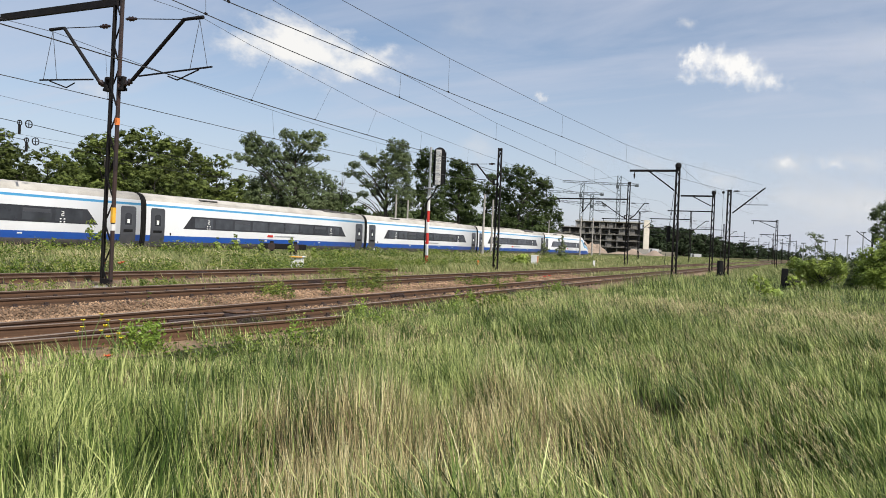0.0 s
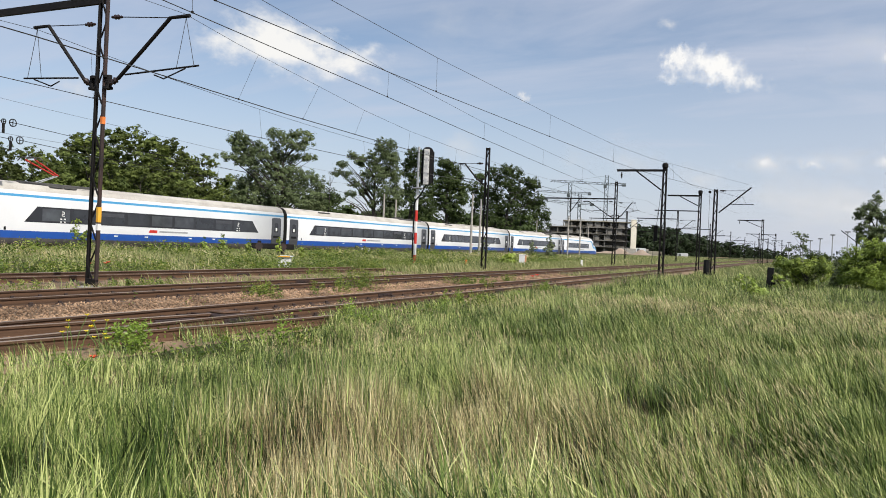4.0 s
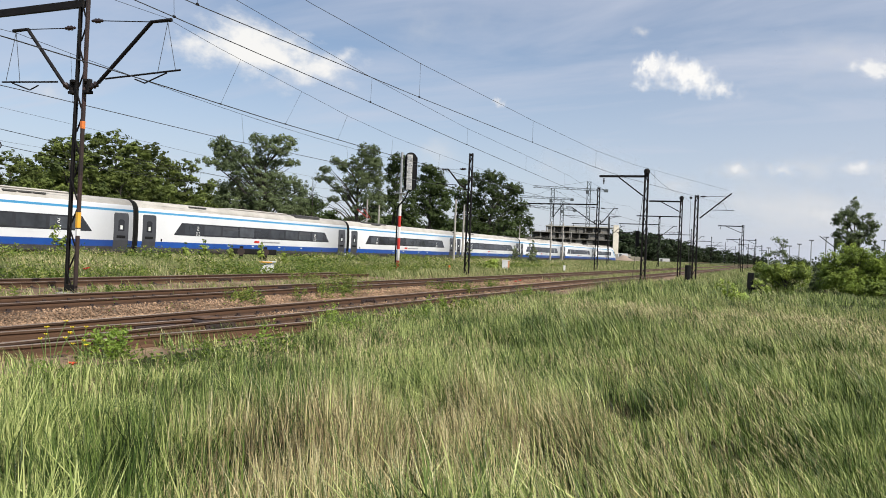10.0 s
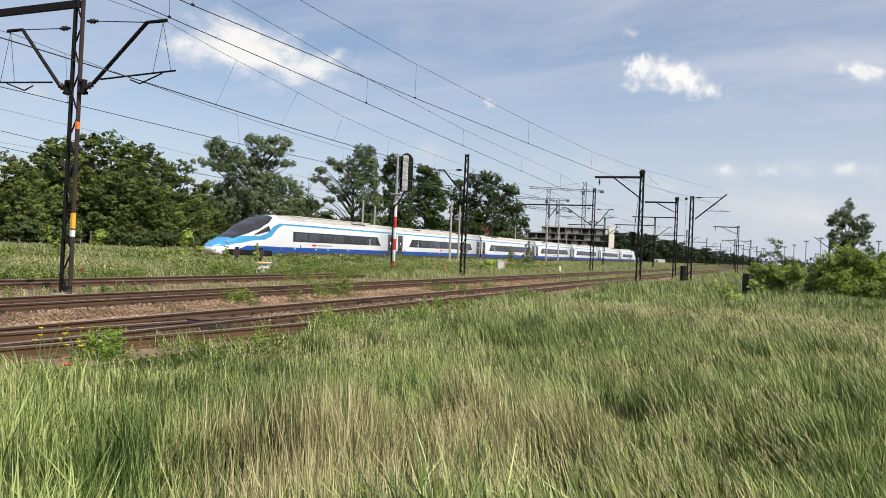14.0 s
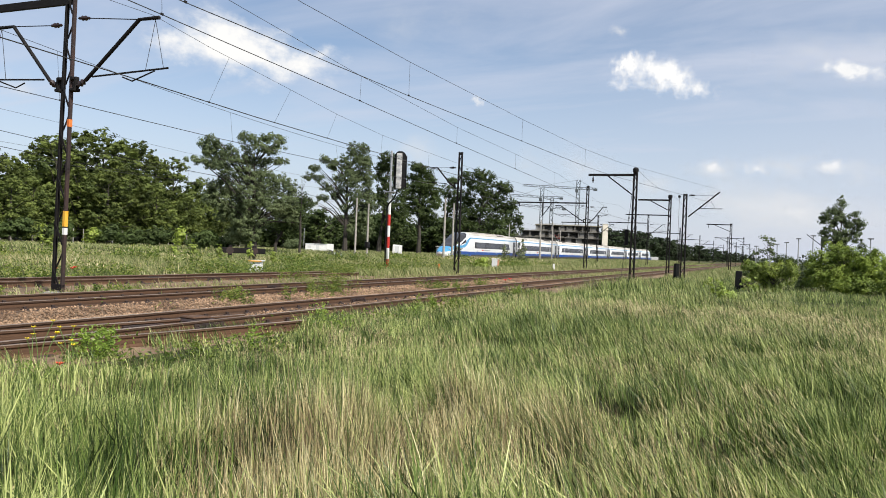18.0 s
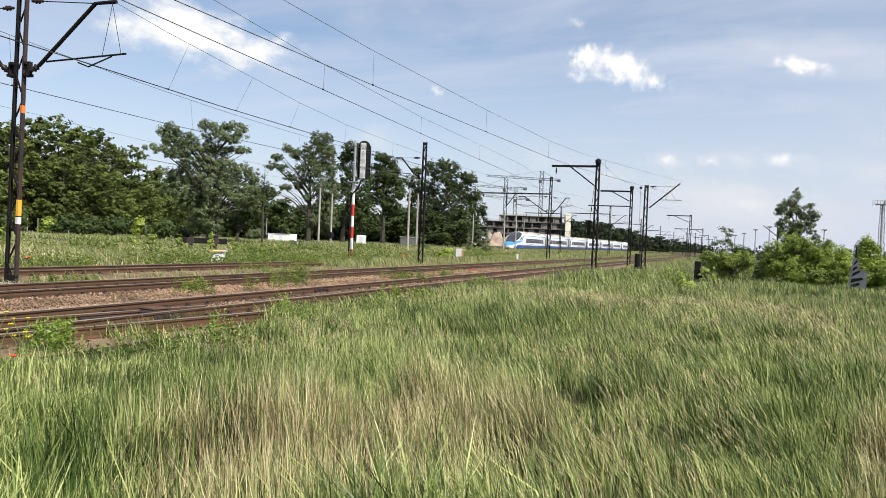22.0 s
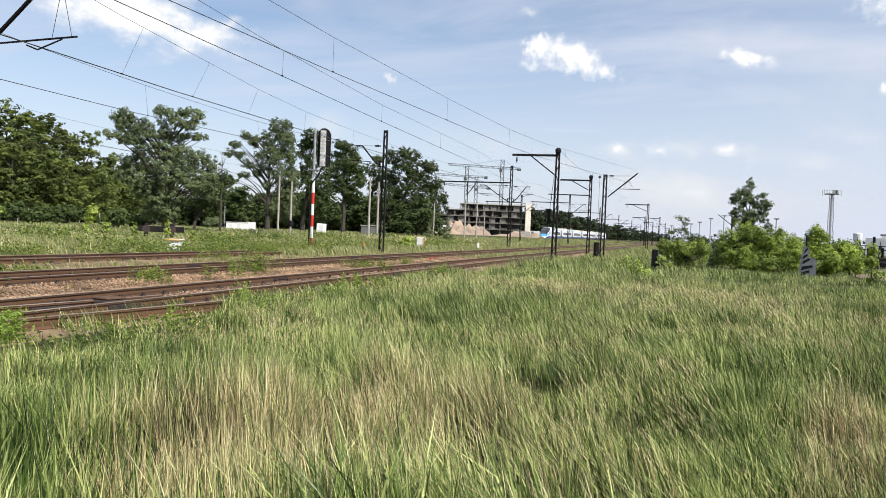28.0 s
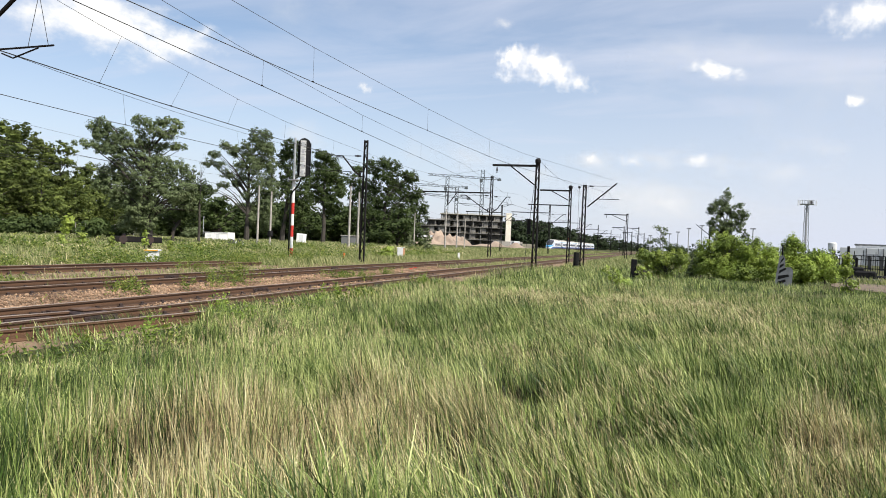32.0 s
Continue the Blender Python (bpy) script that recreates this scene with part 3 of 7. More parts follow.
train = thing("train", pose(0, 0, 0), "long white and blue electric express train with seven cars", "train")
rng = random.Random(5)
for c in range(7):
    y0, y1 = CAR_Y[c], CAR_Y[c + 1]
    nose = -1 if c == 0 else (1 if c == 6 else 0)
    car = part("car", car_body(y0, y1, nose), None, train, "white rail car with deep blue skirt and light blue stripe")
    a = y0 + (9.1 if nose < 0 else 2.55)
    b = y1 - (9.1 if nose > 0 else 2.55)
    wlo, whi = 1.62, 2.50
    for sg in (-1, 1):
        ya, yb = (a + (0.0 if nose < 0 else 1.55), b - (0.0 if nose > 0 else 1.55))
        ca, cb = (0.0 if nose < 0 else 0.75), (0.0 if nose > 0 else 0.75)
        band = part("window_band", side_panel(sg, [(ya - ca, wlo), (yb + cb, wlo), (yb, whi), (ya, whi)], 0.008, M_TGLASS, "window_band"), None, car, "dark glazed band along the flank")
        count = int((yb - ya - 0.4) / 1.9)
        step = (yb - ya - 0.4) / count
        for k in range(count):
            p = ya + 0.2 + k * step
            part("window", side_panel(sg, [(p + 0.1, wlo + 0.1), (p + step - 0.12, wlo + 0.1), (p + step - 0.12, whi - 0.1), (p + 0.1, whi - 0.1)], 0.014, M_TPANE, "window"), None, car)
            if k % 5 == 2:
                part("window_frame", side_panel(sg, [(p + 0.14, whi - 0.34), (p + step - 0.2, whi - 0.34), (p + step - 0.2, whi - 0.13), (p + 0.14, whi - 0.13)], 0.017, M_TDOOR, "window_frame"), None, car, "grey hinged window light")
        for q in (yb - 1.6,) + ((ya + 1.6,) if nose == 0 else ()):
            two(car, sg, q, 2.02)
        doors = ([] if nose < 0 else [(y0 + 0.58, y0 + 1.74)]) + ([] if nose > 0 else [(y1 - 1.74, y1 - 0.58)])
        for p, q in doors:
            part("door", side_strip(sg, [(0.42, p + 0.06, q - 0.06), (0.50, p, q), (0.72, p, q), (1.12, p, q), (1.6, p, q), (2.1, p, q), (2.62, p, q), (2.78, p, q), (2.88, p + 0.1, q - 0.1)], 0.014, M_TDOOR, "door"), None, car, "dark grey entrance door")
            mid = (p + q) / 2
            part("door_window", side_panel(sg, [(mid - 0.24, 1.72), (mid + 0.24, 1.72), (mid + 0.24, 2.36), (mid + 0.12, 2.46), (mid - 0.12, 2.46), (mid - 0.24, 2.36)], 0.018, M_TGLASS, "door_window"), None, car, "black door window")
            part("pictogram", side_panel(sg, [(mid - 0.09, 1.82), (mid + 0.09, 1.82), (mid + 0.09, 2.08), (mid - 0.09, 2.08)], 0.024, M_WHITE, "pictogram"), None, car)
            part("door_handle", boxed((sg * 1.42 - 0.03, mid - 0.34, 1.28), (sg * 1.42 + 0.03, mid + 0.34, 1.44), 0.012), M_BLACK, car, "black door handle")
        if nose:
            e = y0 if nose < 0 else y1
            d = 1 if nose < 0 else -1
            part("cab_window", side_panel(sg, [(e + d * 3.7, 2.02), (e + d * 5.9, 2.42), (e + d * 5.7, 2.86)] if d > 0 else [(e - 5.7, 2.86), (e - 5.9, 2.42), (e - 3.7, 2.02)], 0.010 - 0.02, M_TGLASS, "cab_window"), None, car, "black triangular cab side window")
            part("headlight", boxed((sg * 0.78 - 0.14, e + d * 1.28 - 0.2, 1.30), (sg * 0.78 + 0.17, e + d * 1.28 + 0.2, 1.46), 0.04), M_GALV, car, "clear headlight")
            for q in (7.9, 8.7):
                part("door_seam", side_panel(sg, [(e + d * q - 0.03, 0.5), (e + d * q + 0.03, 0.5), (e + d * q + 0.03, 2.6), (e + d * q - 0.03, 2.6)], 0.006, M_TDOOR, "door_seam"), None, car)
        part("logo", side_panel(sg, [(y0 + 12.0, 1.28), (y0 + 12.7, 1.28), (y0 + 12.7, 1.46), (y0 + 12.1, 1.46)], 0.01, M_RED, "logo"), None, car, "small red mark")
        part("lettering", side_panel(sg, [(y0 + 12.9, 1.32), (y0 + 15.4, 1.32), (y0 + 15.4, 1.42), (y0 + 12.9, 1.42)], 0.008, M_GALV, "lettering"), None, car, "faint grey bar of lettering")
        part("marker", side_panel(sg, [(y0 + 10.2 if nose < 0 else y0 + 2.2, 1.14), (y0 + 10.32 if nose < 0 else y0 + 2.32, 1.14), (y0 + 10.32 if nose < 0 else y0 + 2.32, 1.32), (y0 + 10.2 if nose < 0 else y0 + 2.2, 1.32)], 0.01, M_BLACK, "marker"), None, car)
        for k in range(4):
            q = y0 + 9 + k * 3.1 + rng.uniform(-0.6, 0.6)
            part("label_bar", side_panel(sg, [(q, 0.95), (q + 0.28, 0.95), (q + 0.28, 1.03), (q, 1.03)], 0.008, M_WHITE, "label_bar"), None, car)
    if c < 6:
        for yy, w in ((y1 - 0.215, 0.09), (y1 - 0.10, 0.08), (y1 + 0.02, 0.08), (y1 + 0.125, 0.09)):
            ring = [(x * 0.965, z * 0.985 + 0.02) for x, z in HALF]
            loop = [(-x, z) for x, z in ring[::-1]] + ring[1:-1]
            n = len(loop)
            vs = [(x, yy, z) for x, z in loop] + [(x, yy + w, z) for x, z in loop]
            fs = [(i, i + n, (i + 1) % n + n, (i + 1) % n) for i in range(n)] + [tuple(range(n)), tuple(range(2 * n - 1, n - 1, -1))]
            part("gangway_fold", mesh_from("gangway_fold", vs, fs, M_RUBBER), None, car, "black gangway bellows between the cars")
    for q in (y0 + (5.4 if nose < 0 else 3.6), y1 - (5.4 if nose > 0 else 3.6)):
        bogie(car, q)
    skirt = bmesh.new()
    box(skirt, (-1.2, y0 + 8.2, 0.28), (1.2, y1 - 8.2, 0.55), 0.03)
    part("underfloor_case", skirt, M_UNDER, car, "grey underfloor equipment case")
    # roof gear: a dark recess with gear on it, louvred vents
    vent = [y0 + 19.2, y0 + 20.1, y0 + 21.0] if nose < 0 else [y0 + 5.0, y0 + 5.9]
    for q in vent:
        for sg in (-1, 1):
            vt = bmesh.new()
            box(vt, (sg * 1.02 - 0.20, q, 3.62), (sg * 1.02 + 0.20, q + 0.8, 3.72), 0.02, None)
            part("roof_vent", vt, M_UNDER, car, "black louvred roof vent")
    if c in (1, 5):
        rb = bmesh.new()
        box(rb, (-1.15, y0 + 17.8, 3.55), (1.15, y0 + 21.6, 3.90), 0.06)
        part("roof_case", rb, M_UNDER, car, "dark roof equipment case")
        for k in range(5):
            part("insulator", tubed([(0.9, y0 + 18.1 + k * 0.8, 3.8), (0.9, y0 + 18.1 + k * 0.8, 4.06)], [0.07, 0.04], 8), M_INSUL, car)
    if c in (2, 3):
        py = y0 + 4.9 if c == 2 else y1 - 4.6
        well = bmesh.new()
        box(well, (-1.0, py - 1.6, 3.70), (1.0, py + 3.4, 3.872), 0.02)
        part("pantograph_well", well, M_UNDER, car, "dark recess of the pantograph")
        pantograph(car, py, c == 2)
    else:
        fin = bmesh.new()
        box(fin, (-0.75, y0 + 10.0, 3.80), (0.75, y1 - (9.0 if c in (1, 5, 6) else 4.5), 3.93), 0.08)
        part("roof_fairing", fin, M_TROOF, car, "beige roof fairing")

# ---- masts of the overhead line ----
def insulator(parent, a, b, r=0.075):
    """A ribbed insulator between two points."""
    a, b = Vector(a), Vector(b)
    pts, rad = [], []
    for k in range(9):
        pts.append(a + (b - a) * (k / 8))
        rad.append((r if k % 2 else r * 0.5) * (0.45, 0.6, 0.8, 1.0, 1.05, 1.0, 0.8, 0.6, 0.4)[k])
    part("insulator", tubed(pts, rad, 8), M_INSUL, parent, "ribbed brown insulator")


def mast(x, y, h, label, w0=0.36, w1=0.28, base=-0.3, bar=0.08, leg_mats=(None, None), cap=False, lean=0.0, rz=0.0, dep=0.07):
    """A lattice mast of two steel channels tied by zigzag bars."""
    t = thing("catenary_mast", pose(x, y, base, 0, lean, rz), label, "railway mast", "masts of the overhead line")
    H = h - base
    for k, sg in enumerate((-1, 1)):
        # a channel section, open towards the other leg
        sec = [(0.0, -dep), (0.0, dep), (-bar, dep), (-bar, dep - 0.02), (-0.022, dep - 0.02), (-0.022, 0.02 - dep), (-bar, 0.02 - dep), (-bar, -dep)]
        vs = [(sg * (w / 2 + q), r, z) for w, z in ((w0, 0.0), (w1, H)) for q, r in sec]
        fs = [(i, (i + 1) % 8, (i + 1) % 8 + 8, i + 8) for i in range(8)] + [tuple(range(7, -1, -1)), tuple(range(8, 16))]
        if sg < 0:
            fs = [f[::-1] for f in fs]
        part("leg", mesh_from("leg", vs, fs, leg_mats[k] or M_STEEL_BLACK), None, t)
    n = max(6, int(H / 0.62))
    for k in range(n):
        z0, z1 = H * k / n + 0.06, H * (k + 1) / n
        def wid(z):
            return (w0 + (w1 - w0) * z / H) / 2 - 0.05
        s = 1 if k % 2 else -1
        bm = bmesh.new()
        beam(bm, (-s * wid(z0), dep * s, z0), (s * wid(z1), dep * s, z1), 0.02, 0.045, (0, 0, 1))
        part("brace", bm, M_STEEL_BLACK, t)
    for z in (0.15, H - 0.1):
        wz = (w0 + (w1 - w0) * z / H) / 2
        part("batten", boxed((-wz, -dep - 0.006, z - 0.08), (wz, dep + 0.006, z + 0.08), 0.01), M_STEEL_BLACK, t)
    part("footing", boxed((-w0 / 2 - 0.12, -0.24, -0.5), (w0 / 2 + 0.12, 0.24, 0.02), 0.03), M_CONCRETE, t, "weathered concrete footing")
    if cap:
        bm = tubed([(0, 0, H - 0.05), (0, 0, H + 0.05), (0, 0, H + 0.22), (0, 0, H + 0.32)], [0.12, 0.18, 0.19, 0.10], 12)
        part("cap", bm, M_STEEL_BLACK, t, "round black cap")
    t["foot"] = base
    return t


def v_arm(t, sg, reach, zj, zt, base=-0.3, w=0.36, kink=0.32, hang=True, tie=0.0, slim=1.0):
    """A slanting cantilever with a tie rod, its insulators and the steady arm under it. sg: towards +x or -x."""
    j, u = zj - base, zt - base
    x0 = sg * (w / 2 + 0.12)
    br = bmesh.new()
    box(br, (min(sg * w / 2, x0 + sg * 0.08), -0.10, j - 0.13), (max(sg * w / 2, x0 + sg * 0.08), 0.10, j - 0.05), 0.01)
    box(br, (min(sg * w / 2, x0), -0.10, j + 0.18), (max(sg * w / 2, x0), 0.10, j + 0.26), 0.01)
    box(br, (min(x0, x0 + sg * 0.08), -0.06, j - 0.13), (max(x0, x0 + sg * 0.08), 0.06, j + 0.26), 0.01)
    part("bracket", br, M_STEEL_BLACK, t)
    knee = sg * (reach - kink)
    arm = part("cantilever", tubed([(x0 + sg * 0.38, 0, j + 0.26 * (u - j) / (reach - 0.3)), (knee, 0, u), (sg * (reach + 0.12), 0, u)], 0.05, 8), M_STEEL_BLACK, t, "slanting steel cantilever")
    insulator(arm, (x0 + sg * 0.06, 0, j), (x0 + sg * 0.42, 0, j + 0.30 * (u - j) / (reach - 0.3)), 0.09)
    insulator(arm, (x0, 0, u + tie), (x0 + sg * 0.45, 0, u + tie * 0.85), 0.09 * slim)
    part("tie_rod", tubed([(x0 + sg * 0.4, 0, u + tie * 0.85), (knee, 0, u)], 0.014, 5), M_STEEL_BLACK, arm, "thin tie rod")
    if hang:
        cz = 5.62 - base
        xe = sg * (reach + 0.15)
        for q in (0.0, -0.28):
            part("hanger", tubed([(sg * reach, 0, u - 0.05), (xe + sg * q * 2.2 + sg * 0.2, 0, cz + 0.05)], 0.008, 4), M_WIRE, arm)
        part("registration_tube", tubed([(x0 + sg * 0.62, 0, cz - 0.02), (xe + sg * 0.35, 0, cz + 0.08)], 0.024, 6), M_STEEL_BLACK, arm, "black registration tube")
        part("steady_arm", tubed([(xe - sg * 0.1, 0, cz + 0.03), (xe - sg * 0.85, 0, cz - 0.20), (xe - sg * 1.2, 0, cz - 0.08)], 0.02, 5), M_STEEL_BLACK, arm, "black steady arm")


def beam_arm(t, x_end, z, strut=None, base=-0.3, w=0.36, ins=True, sec=0.14, tip_drop=0.0):
    """A level bracket beam with a slanting strut below and an insulator at its end."""
    u = z - base
    sg = 1 if x_end > 0 else -1
    bm = bmesh.new()
    beam(bm, (0, 0, u), (x_end, 0, u + 0.02), 0.10, sec, (0, 0, 1))
    part("bracket_beam", bm, M_STEEL_BLACK, t, "black level bracket beam")
    if tip_drop:
        part("beam_tip", tubed([(x_end, 0, u), (x_end + sg * 0.25, 0, u - 0.08), (x_end + sg * 0.45, 0, u - tip_drop)], 0.06, 6), M_STEEL_BLACK, t)
    if strut:
        bm = bmesh.new()
        beam(bm, (sg * w / 2, 0, strut[1] - base), (strut[0], 0, u - 0.05), 0.08, 0.08)
        part("strut", bm, M_STEEL_BLACK, t)
    if ins:
        e = x_end - sg * 0.3
        insulator(t, (e, 0, u - 0.08), (e, 0, u - 0.50), 0.07)


# the legs' two colours paint in shade on the left, sun on the right
MAST_A = mast(-17.6, 14.25, 8.5, "lattice catenary mast with two slanting arms, legs coloured black for shade and reddish for sun", 0.41, 0.33, -0.22, 0.06, (M_STEEL_BLACK, M_STEEL_RUST), lean=0.6, dep=0.048)
v_arm(MAST_A, 1, 3.05, 5.36, 7.0, -0.22, kink=0.55, tie=0.2, slim=0.8)
v_arm(MAST_A, -1, 2.75, 5.36, 7.16, -0.22, kink=0.5, tie=-0.1, slim=0.8)
beam_arm(MAST_A, -5.2, 7.70, None, -0.22, ins=False, sec=0.2, tip_drop=0.8)
for z, mt, hh in ((4.28, M_ORANGE, 0.20), (1.58, M_YELLOW, 0.42), (1.36, M_WHITE, 0.18)):
    wz = 0.20 - 0.04 * z / 8.7
    part("paint_mark", boxed((wz - 0.07, -0.054, z + 0.22), (wz + 0.009, 0.054, z + 0.22 + hh)), mt, MAST_A, "painted mark on the mast leg")

MAST_B = mast(-18.2, 43.8, 7.62, "slim black lattice catenary mast with one arm", 0.36, 0.26, -0.3, 0.07)
v_arm(MAST_B, -1, 1.9, 5.4, 6.62)

MAST_C = mast(-7.85, 47.9, 6.72, "black lattice catenary mast with capped top and long bracket", 0.36, 0.28, -0.5, 0.10, cap=True)
beam_arm(MAST_C, -3.0, 6.56, (-1.75, 5.32), -0.5)
part("guy_wire", tubed([(-0.2, 0.1, 5.8), (-0.75, 0.4, 0.2)], 0.015, 5), M_WIRE, MAST_C, "thin guy wire")
part("tension_weight", tubed([(-0.45, 0.2, 2.6), (-0.45, 0.2, 3.6)], 0.12, 10), M_STEEL_BLACK, MAST_C, "black tensioning weights")

MAST_D = mast(-8.0, 67.5, 6.62, "black lattice catenary mast with two level brackets", 0.32, 0.25, -0.4, 0.09, cap=True)
beam_arm(MAST_D, -2.75, 6.45, (-1.7, 5.6), -0.4, ins=False)
beam_arm(MAST_D, -3.8, 5.12, None, -0.4, sec=0.09)

MAST_E = mast(-5.75, 57.6, 6.2, "black lattice catenary mast with a rising arm and a black foot", 0.38, 0.30, -0.5, 0.10, cap=False)
part("rising_arm", tubed([(0.25, 0, 5.0), (2.4, 0, 6.85)], 0.05, 6), M_STEEL_BLACK, MAST_E, "rising black arm")
insulator(MAST_E, (0.25, 0, 6.6), (0.7, 0, 6.6), 0.08)
part("tie_rod", tubed([(0.65, 0, 6.6), (2.1, 0, 6.62)], 0.014, 5), M_STEEL_BLACK, MAST_E)
part("registration_tube", tubed([(1.0, 0, 5.62), (2.6, 0, 5.62)], 0.025, 5), M_STEEL_BLACK, MAST_E)
part("hanger", tubed([(1.75, 0, 6.3), (1.35, 0, 5.65)], 0.01, 4), M_WIRE, MAST_E)
part("hanger", tubed([(1.75, 0, 6.3), (2.1, 0, 5.65)], 0.01, 4), M_WIRE, MAST_E)
part("tension_weight", tubed([(-0.42, 0, 0.4), (-0.42, 0, 1.5)], 0.22, 10), M_BLACK, MAST_E, "black tensioning weight stack")
part("pulley", tubed([(-0.42, -0.06, 6.5), (-0.42, 0.06, 6.5)], 0.1, 14), M_STEEL_BLACK, MAST_E, "black pulley")
part("cable", tubed([(-0.42, 0, 1.5), (-0.42, 0, 6.5)], 0.012, 4), M_WIRE, MAST_E)

MAST_F = mast(-5.0, 115.5, 6.75, "far black lattice catenary mast with a bracket", 0.40, 0.32, -0.4, 0.1)
beam_arm(MAST_F, -3.4, 6.55, (-2.3, 5.6), -0.4)

MAST_G = mast(-17.9, 79.0, 8.75, "black lattice catenary mast with long beam and two slanting arms", 0.40, 0.30, -0.3, 0.09)
v_arm(MAST_G, 1, 2.0, 4.95, 6.5)
v_arm(MAST_G, -1, 3.4, 4.95, 6.6, kink=0.5)
beam_arm(MAST_G, -7.9, 6.9, None)
part("hanging_strut", tubed([(-4.95, 0, 7.2), (-4.95, 0, 5.75)], 0.06, 6), M_STEEL_BLACK, MAST_G)
part("hanging_strut", tubed([(-4.95, 0, 5.75), (-3.9, 0, 7.15)], 0.05, 6), M_STEEL_BLACK, MAST_G)

# further masts down the line
far_mast = mast(-18.0, 124.0, 8.2, "far black lattice catenary mast", 0.34, 0.26, -0.3, 0.09)
v_arm(far_mast, 1, 2.6, 5.2, 6.7)
beam_arm(far_mast, -6.5, 6.9, None)
for fx, fy in ((-18.0, 172), (-18.0, 225), (-18.0, 285), (-27.0, 128), (-27.0, 168), (-33.0, 205), (-18, 350)):
    copy_thing(far_mast, pose(fx, fy, -0.3))
slim_mast = mast(-8.2, 176.0, 6.6, "far slim black lattice mast with one bracket", 0.34, 0.26, -0.3, 0.09)
beam_arm(slim_mast, -2.8, 6.3, (-1.7, 5.5))
for fx, fy in ((-8.2, 225), (-8.2, 280), (-5.0, 178), (-5.0, 240), (-5.0, 320)):
    copy_thing(slim_mast, pose(fx, fy, -0.3))

# slim concrete poles beside the main track
def pole(x, y, h, label):
    t = thing("concrete_pole", pose(x, y, hill(x, y) - 0.1), label, "pole", "concrete poles beside the main track")
    part("shaft", tubed([(0, 0, 0), (0, 0, h * 0.5), (0, 0, h)], [0.135, 0.115, 0.09], 10), M_CONCRETE, t)
    return t


for px, az, ht in ((-44.3, -30.42, 7.0), (-44.0, -29.5, 6.5), (-32.0, -23.6, 6.9), (-33.0, -22.94, 6.7), (-44.5, -18.6, 6.6), (-33.0, -16.2, 6.6), (-34.0, -15.3, 6.9), (-44.5, -14.7, 6.8)):
    tpole = pole(px, px / math.tan(radians(az)), ht, "slim grey concrete pole")
    if abs(az + 29.5) < 0.1:
        part("signal_box", boxed((-0.2, -0.3, 1.2), (0.25, 0.3, 1.9), 0.05), M_BLACK, tpole, "small black signal lamp")

# ---- wires ----
def wire(name, pts, sags, r=0.012, label="weathered overhead wire", mat=None, parent=None):
    out = []
    for (a, b), s in zip(zip(pts, pts[1:]), sags):
        n = 14 if s else 2
        for k in range(n):
            q = k / n
            out.append((a[0] + (b[0] - a[0]) * q, a[1] + (b[1] - a[1]) * q, a[2] + (b[2] - a[2]) * q - s * 4 * q * (1 - q)))
    out.append(pts[-1])
    ob = part(name, tubed(out, r, 5), mat or M_WIRE, parent)
    if label:
        ob["label"] = label
    return out


def at_y(line, y):
    for p, q in zip(line, line[1:]):
        if p[1] <= y <= q[1]:
            k = (y - p[1]) / (q[1] - p[1])
            return [p[i] + (q[i] - p[i]) * k for i in range(3)]
    return None


def catenary(label, messenger, sags, contact, droppers, r=0.0095, ys=None, rm=0.008, twin=0.0):
    t = thing("overhead_line", pose(0, 0, 0), label, "overhead wire", "overhead lines of the tracks")
    m = wire("messenger_wire", messenger, sags, rm, "", None, t)
    c = wire("contact_wire", contact, [0] * (len(contact) - 1), r, "", None, t)
    if twin:
        wire("contact_wire", [(x + twin, y, z - 0.01) for x, y, z in contact], [0] * (len(contact) - 1), r, "", None, t)
    for y in (ys or np.arange(*droppers)):
        p, q = at_y(m, y), at_y(c, y)
        if p and q:
            part("dropper", tubed([p, q], 0.005, 4), M_WIRE, t, "")
            part("clamp", boxed((q[0] - 0.012, y - 0.03, q[2] - 0.012), (q[0] + 0.012, y + 0.03, q[2] + 0.03)), M_STEEL_BLACK, t)
    return t


catenary("overhead wires above the near track", [(-10.0, -18, 7.6), (-9.7, 8, 6.95), (-9.52, 13.5, 6.65), (-9.29, 18.34, 6.54), (-8.7, 26.9, 6.42), (-8.14, 34.9, 6.40), (-7.5, 41, 6.48), (-3.6, 58, 6.6)], [0] * 7,
         [(-10.3, -18, 5.6), (-9.68, 10.07, 5.6), (-9.28, 18.45, 5.6), (-8.69, 27, 5.6), (-8.13, 35, 5.6), (-7.6, 39.5, 5.6), (-3.9, 58, 5.6)], (-6, 116, 6.3), ys=[10.2, 18.4, 26.9, 35.0, 44.0], rm=0.0065)
catenary("overhead wires of the crossover", [(-10.3, -8, 7.5), (-10.5, 6, 6.8), (-10.62, 12.5, 6.46), (-10.87, 18.3, 6.26), (-11.33, 26.7, 6.18), (-11.77, 35.4, 6.29), (-12.3, 46, 6.4), (-15.9, 79, 6.5)], [0] * 7,
         [(-9.8, -8, 5.55), (-10.5, 10.2, 5.55), (-10.9, 18.5, 5.55), (-11.34, 26.8, 5.55), (-11.76, 35.5, 5.55), (-12.24, 45.6, 5.55), (-15.6, 79, 5.5)], (-6, 116, 6.3), ys=[10.5, 18.5, 26.8, 35.5, 44.5, 54], rm=0.006)
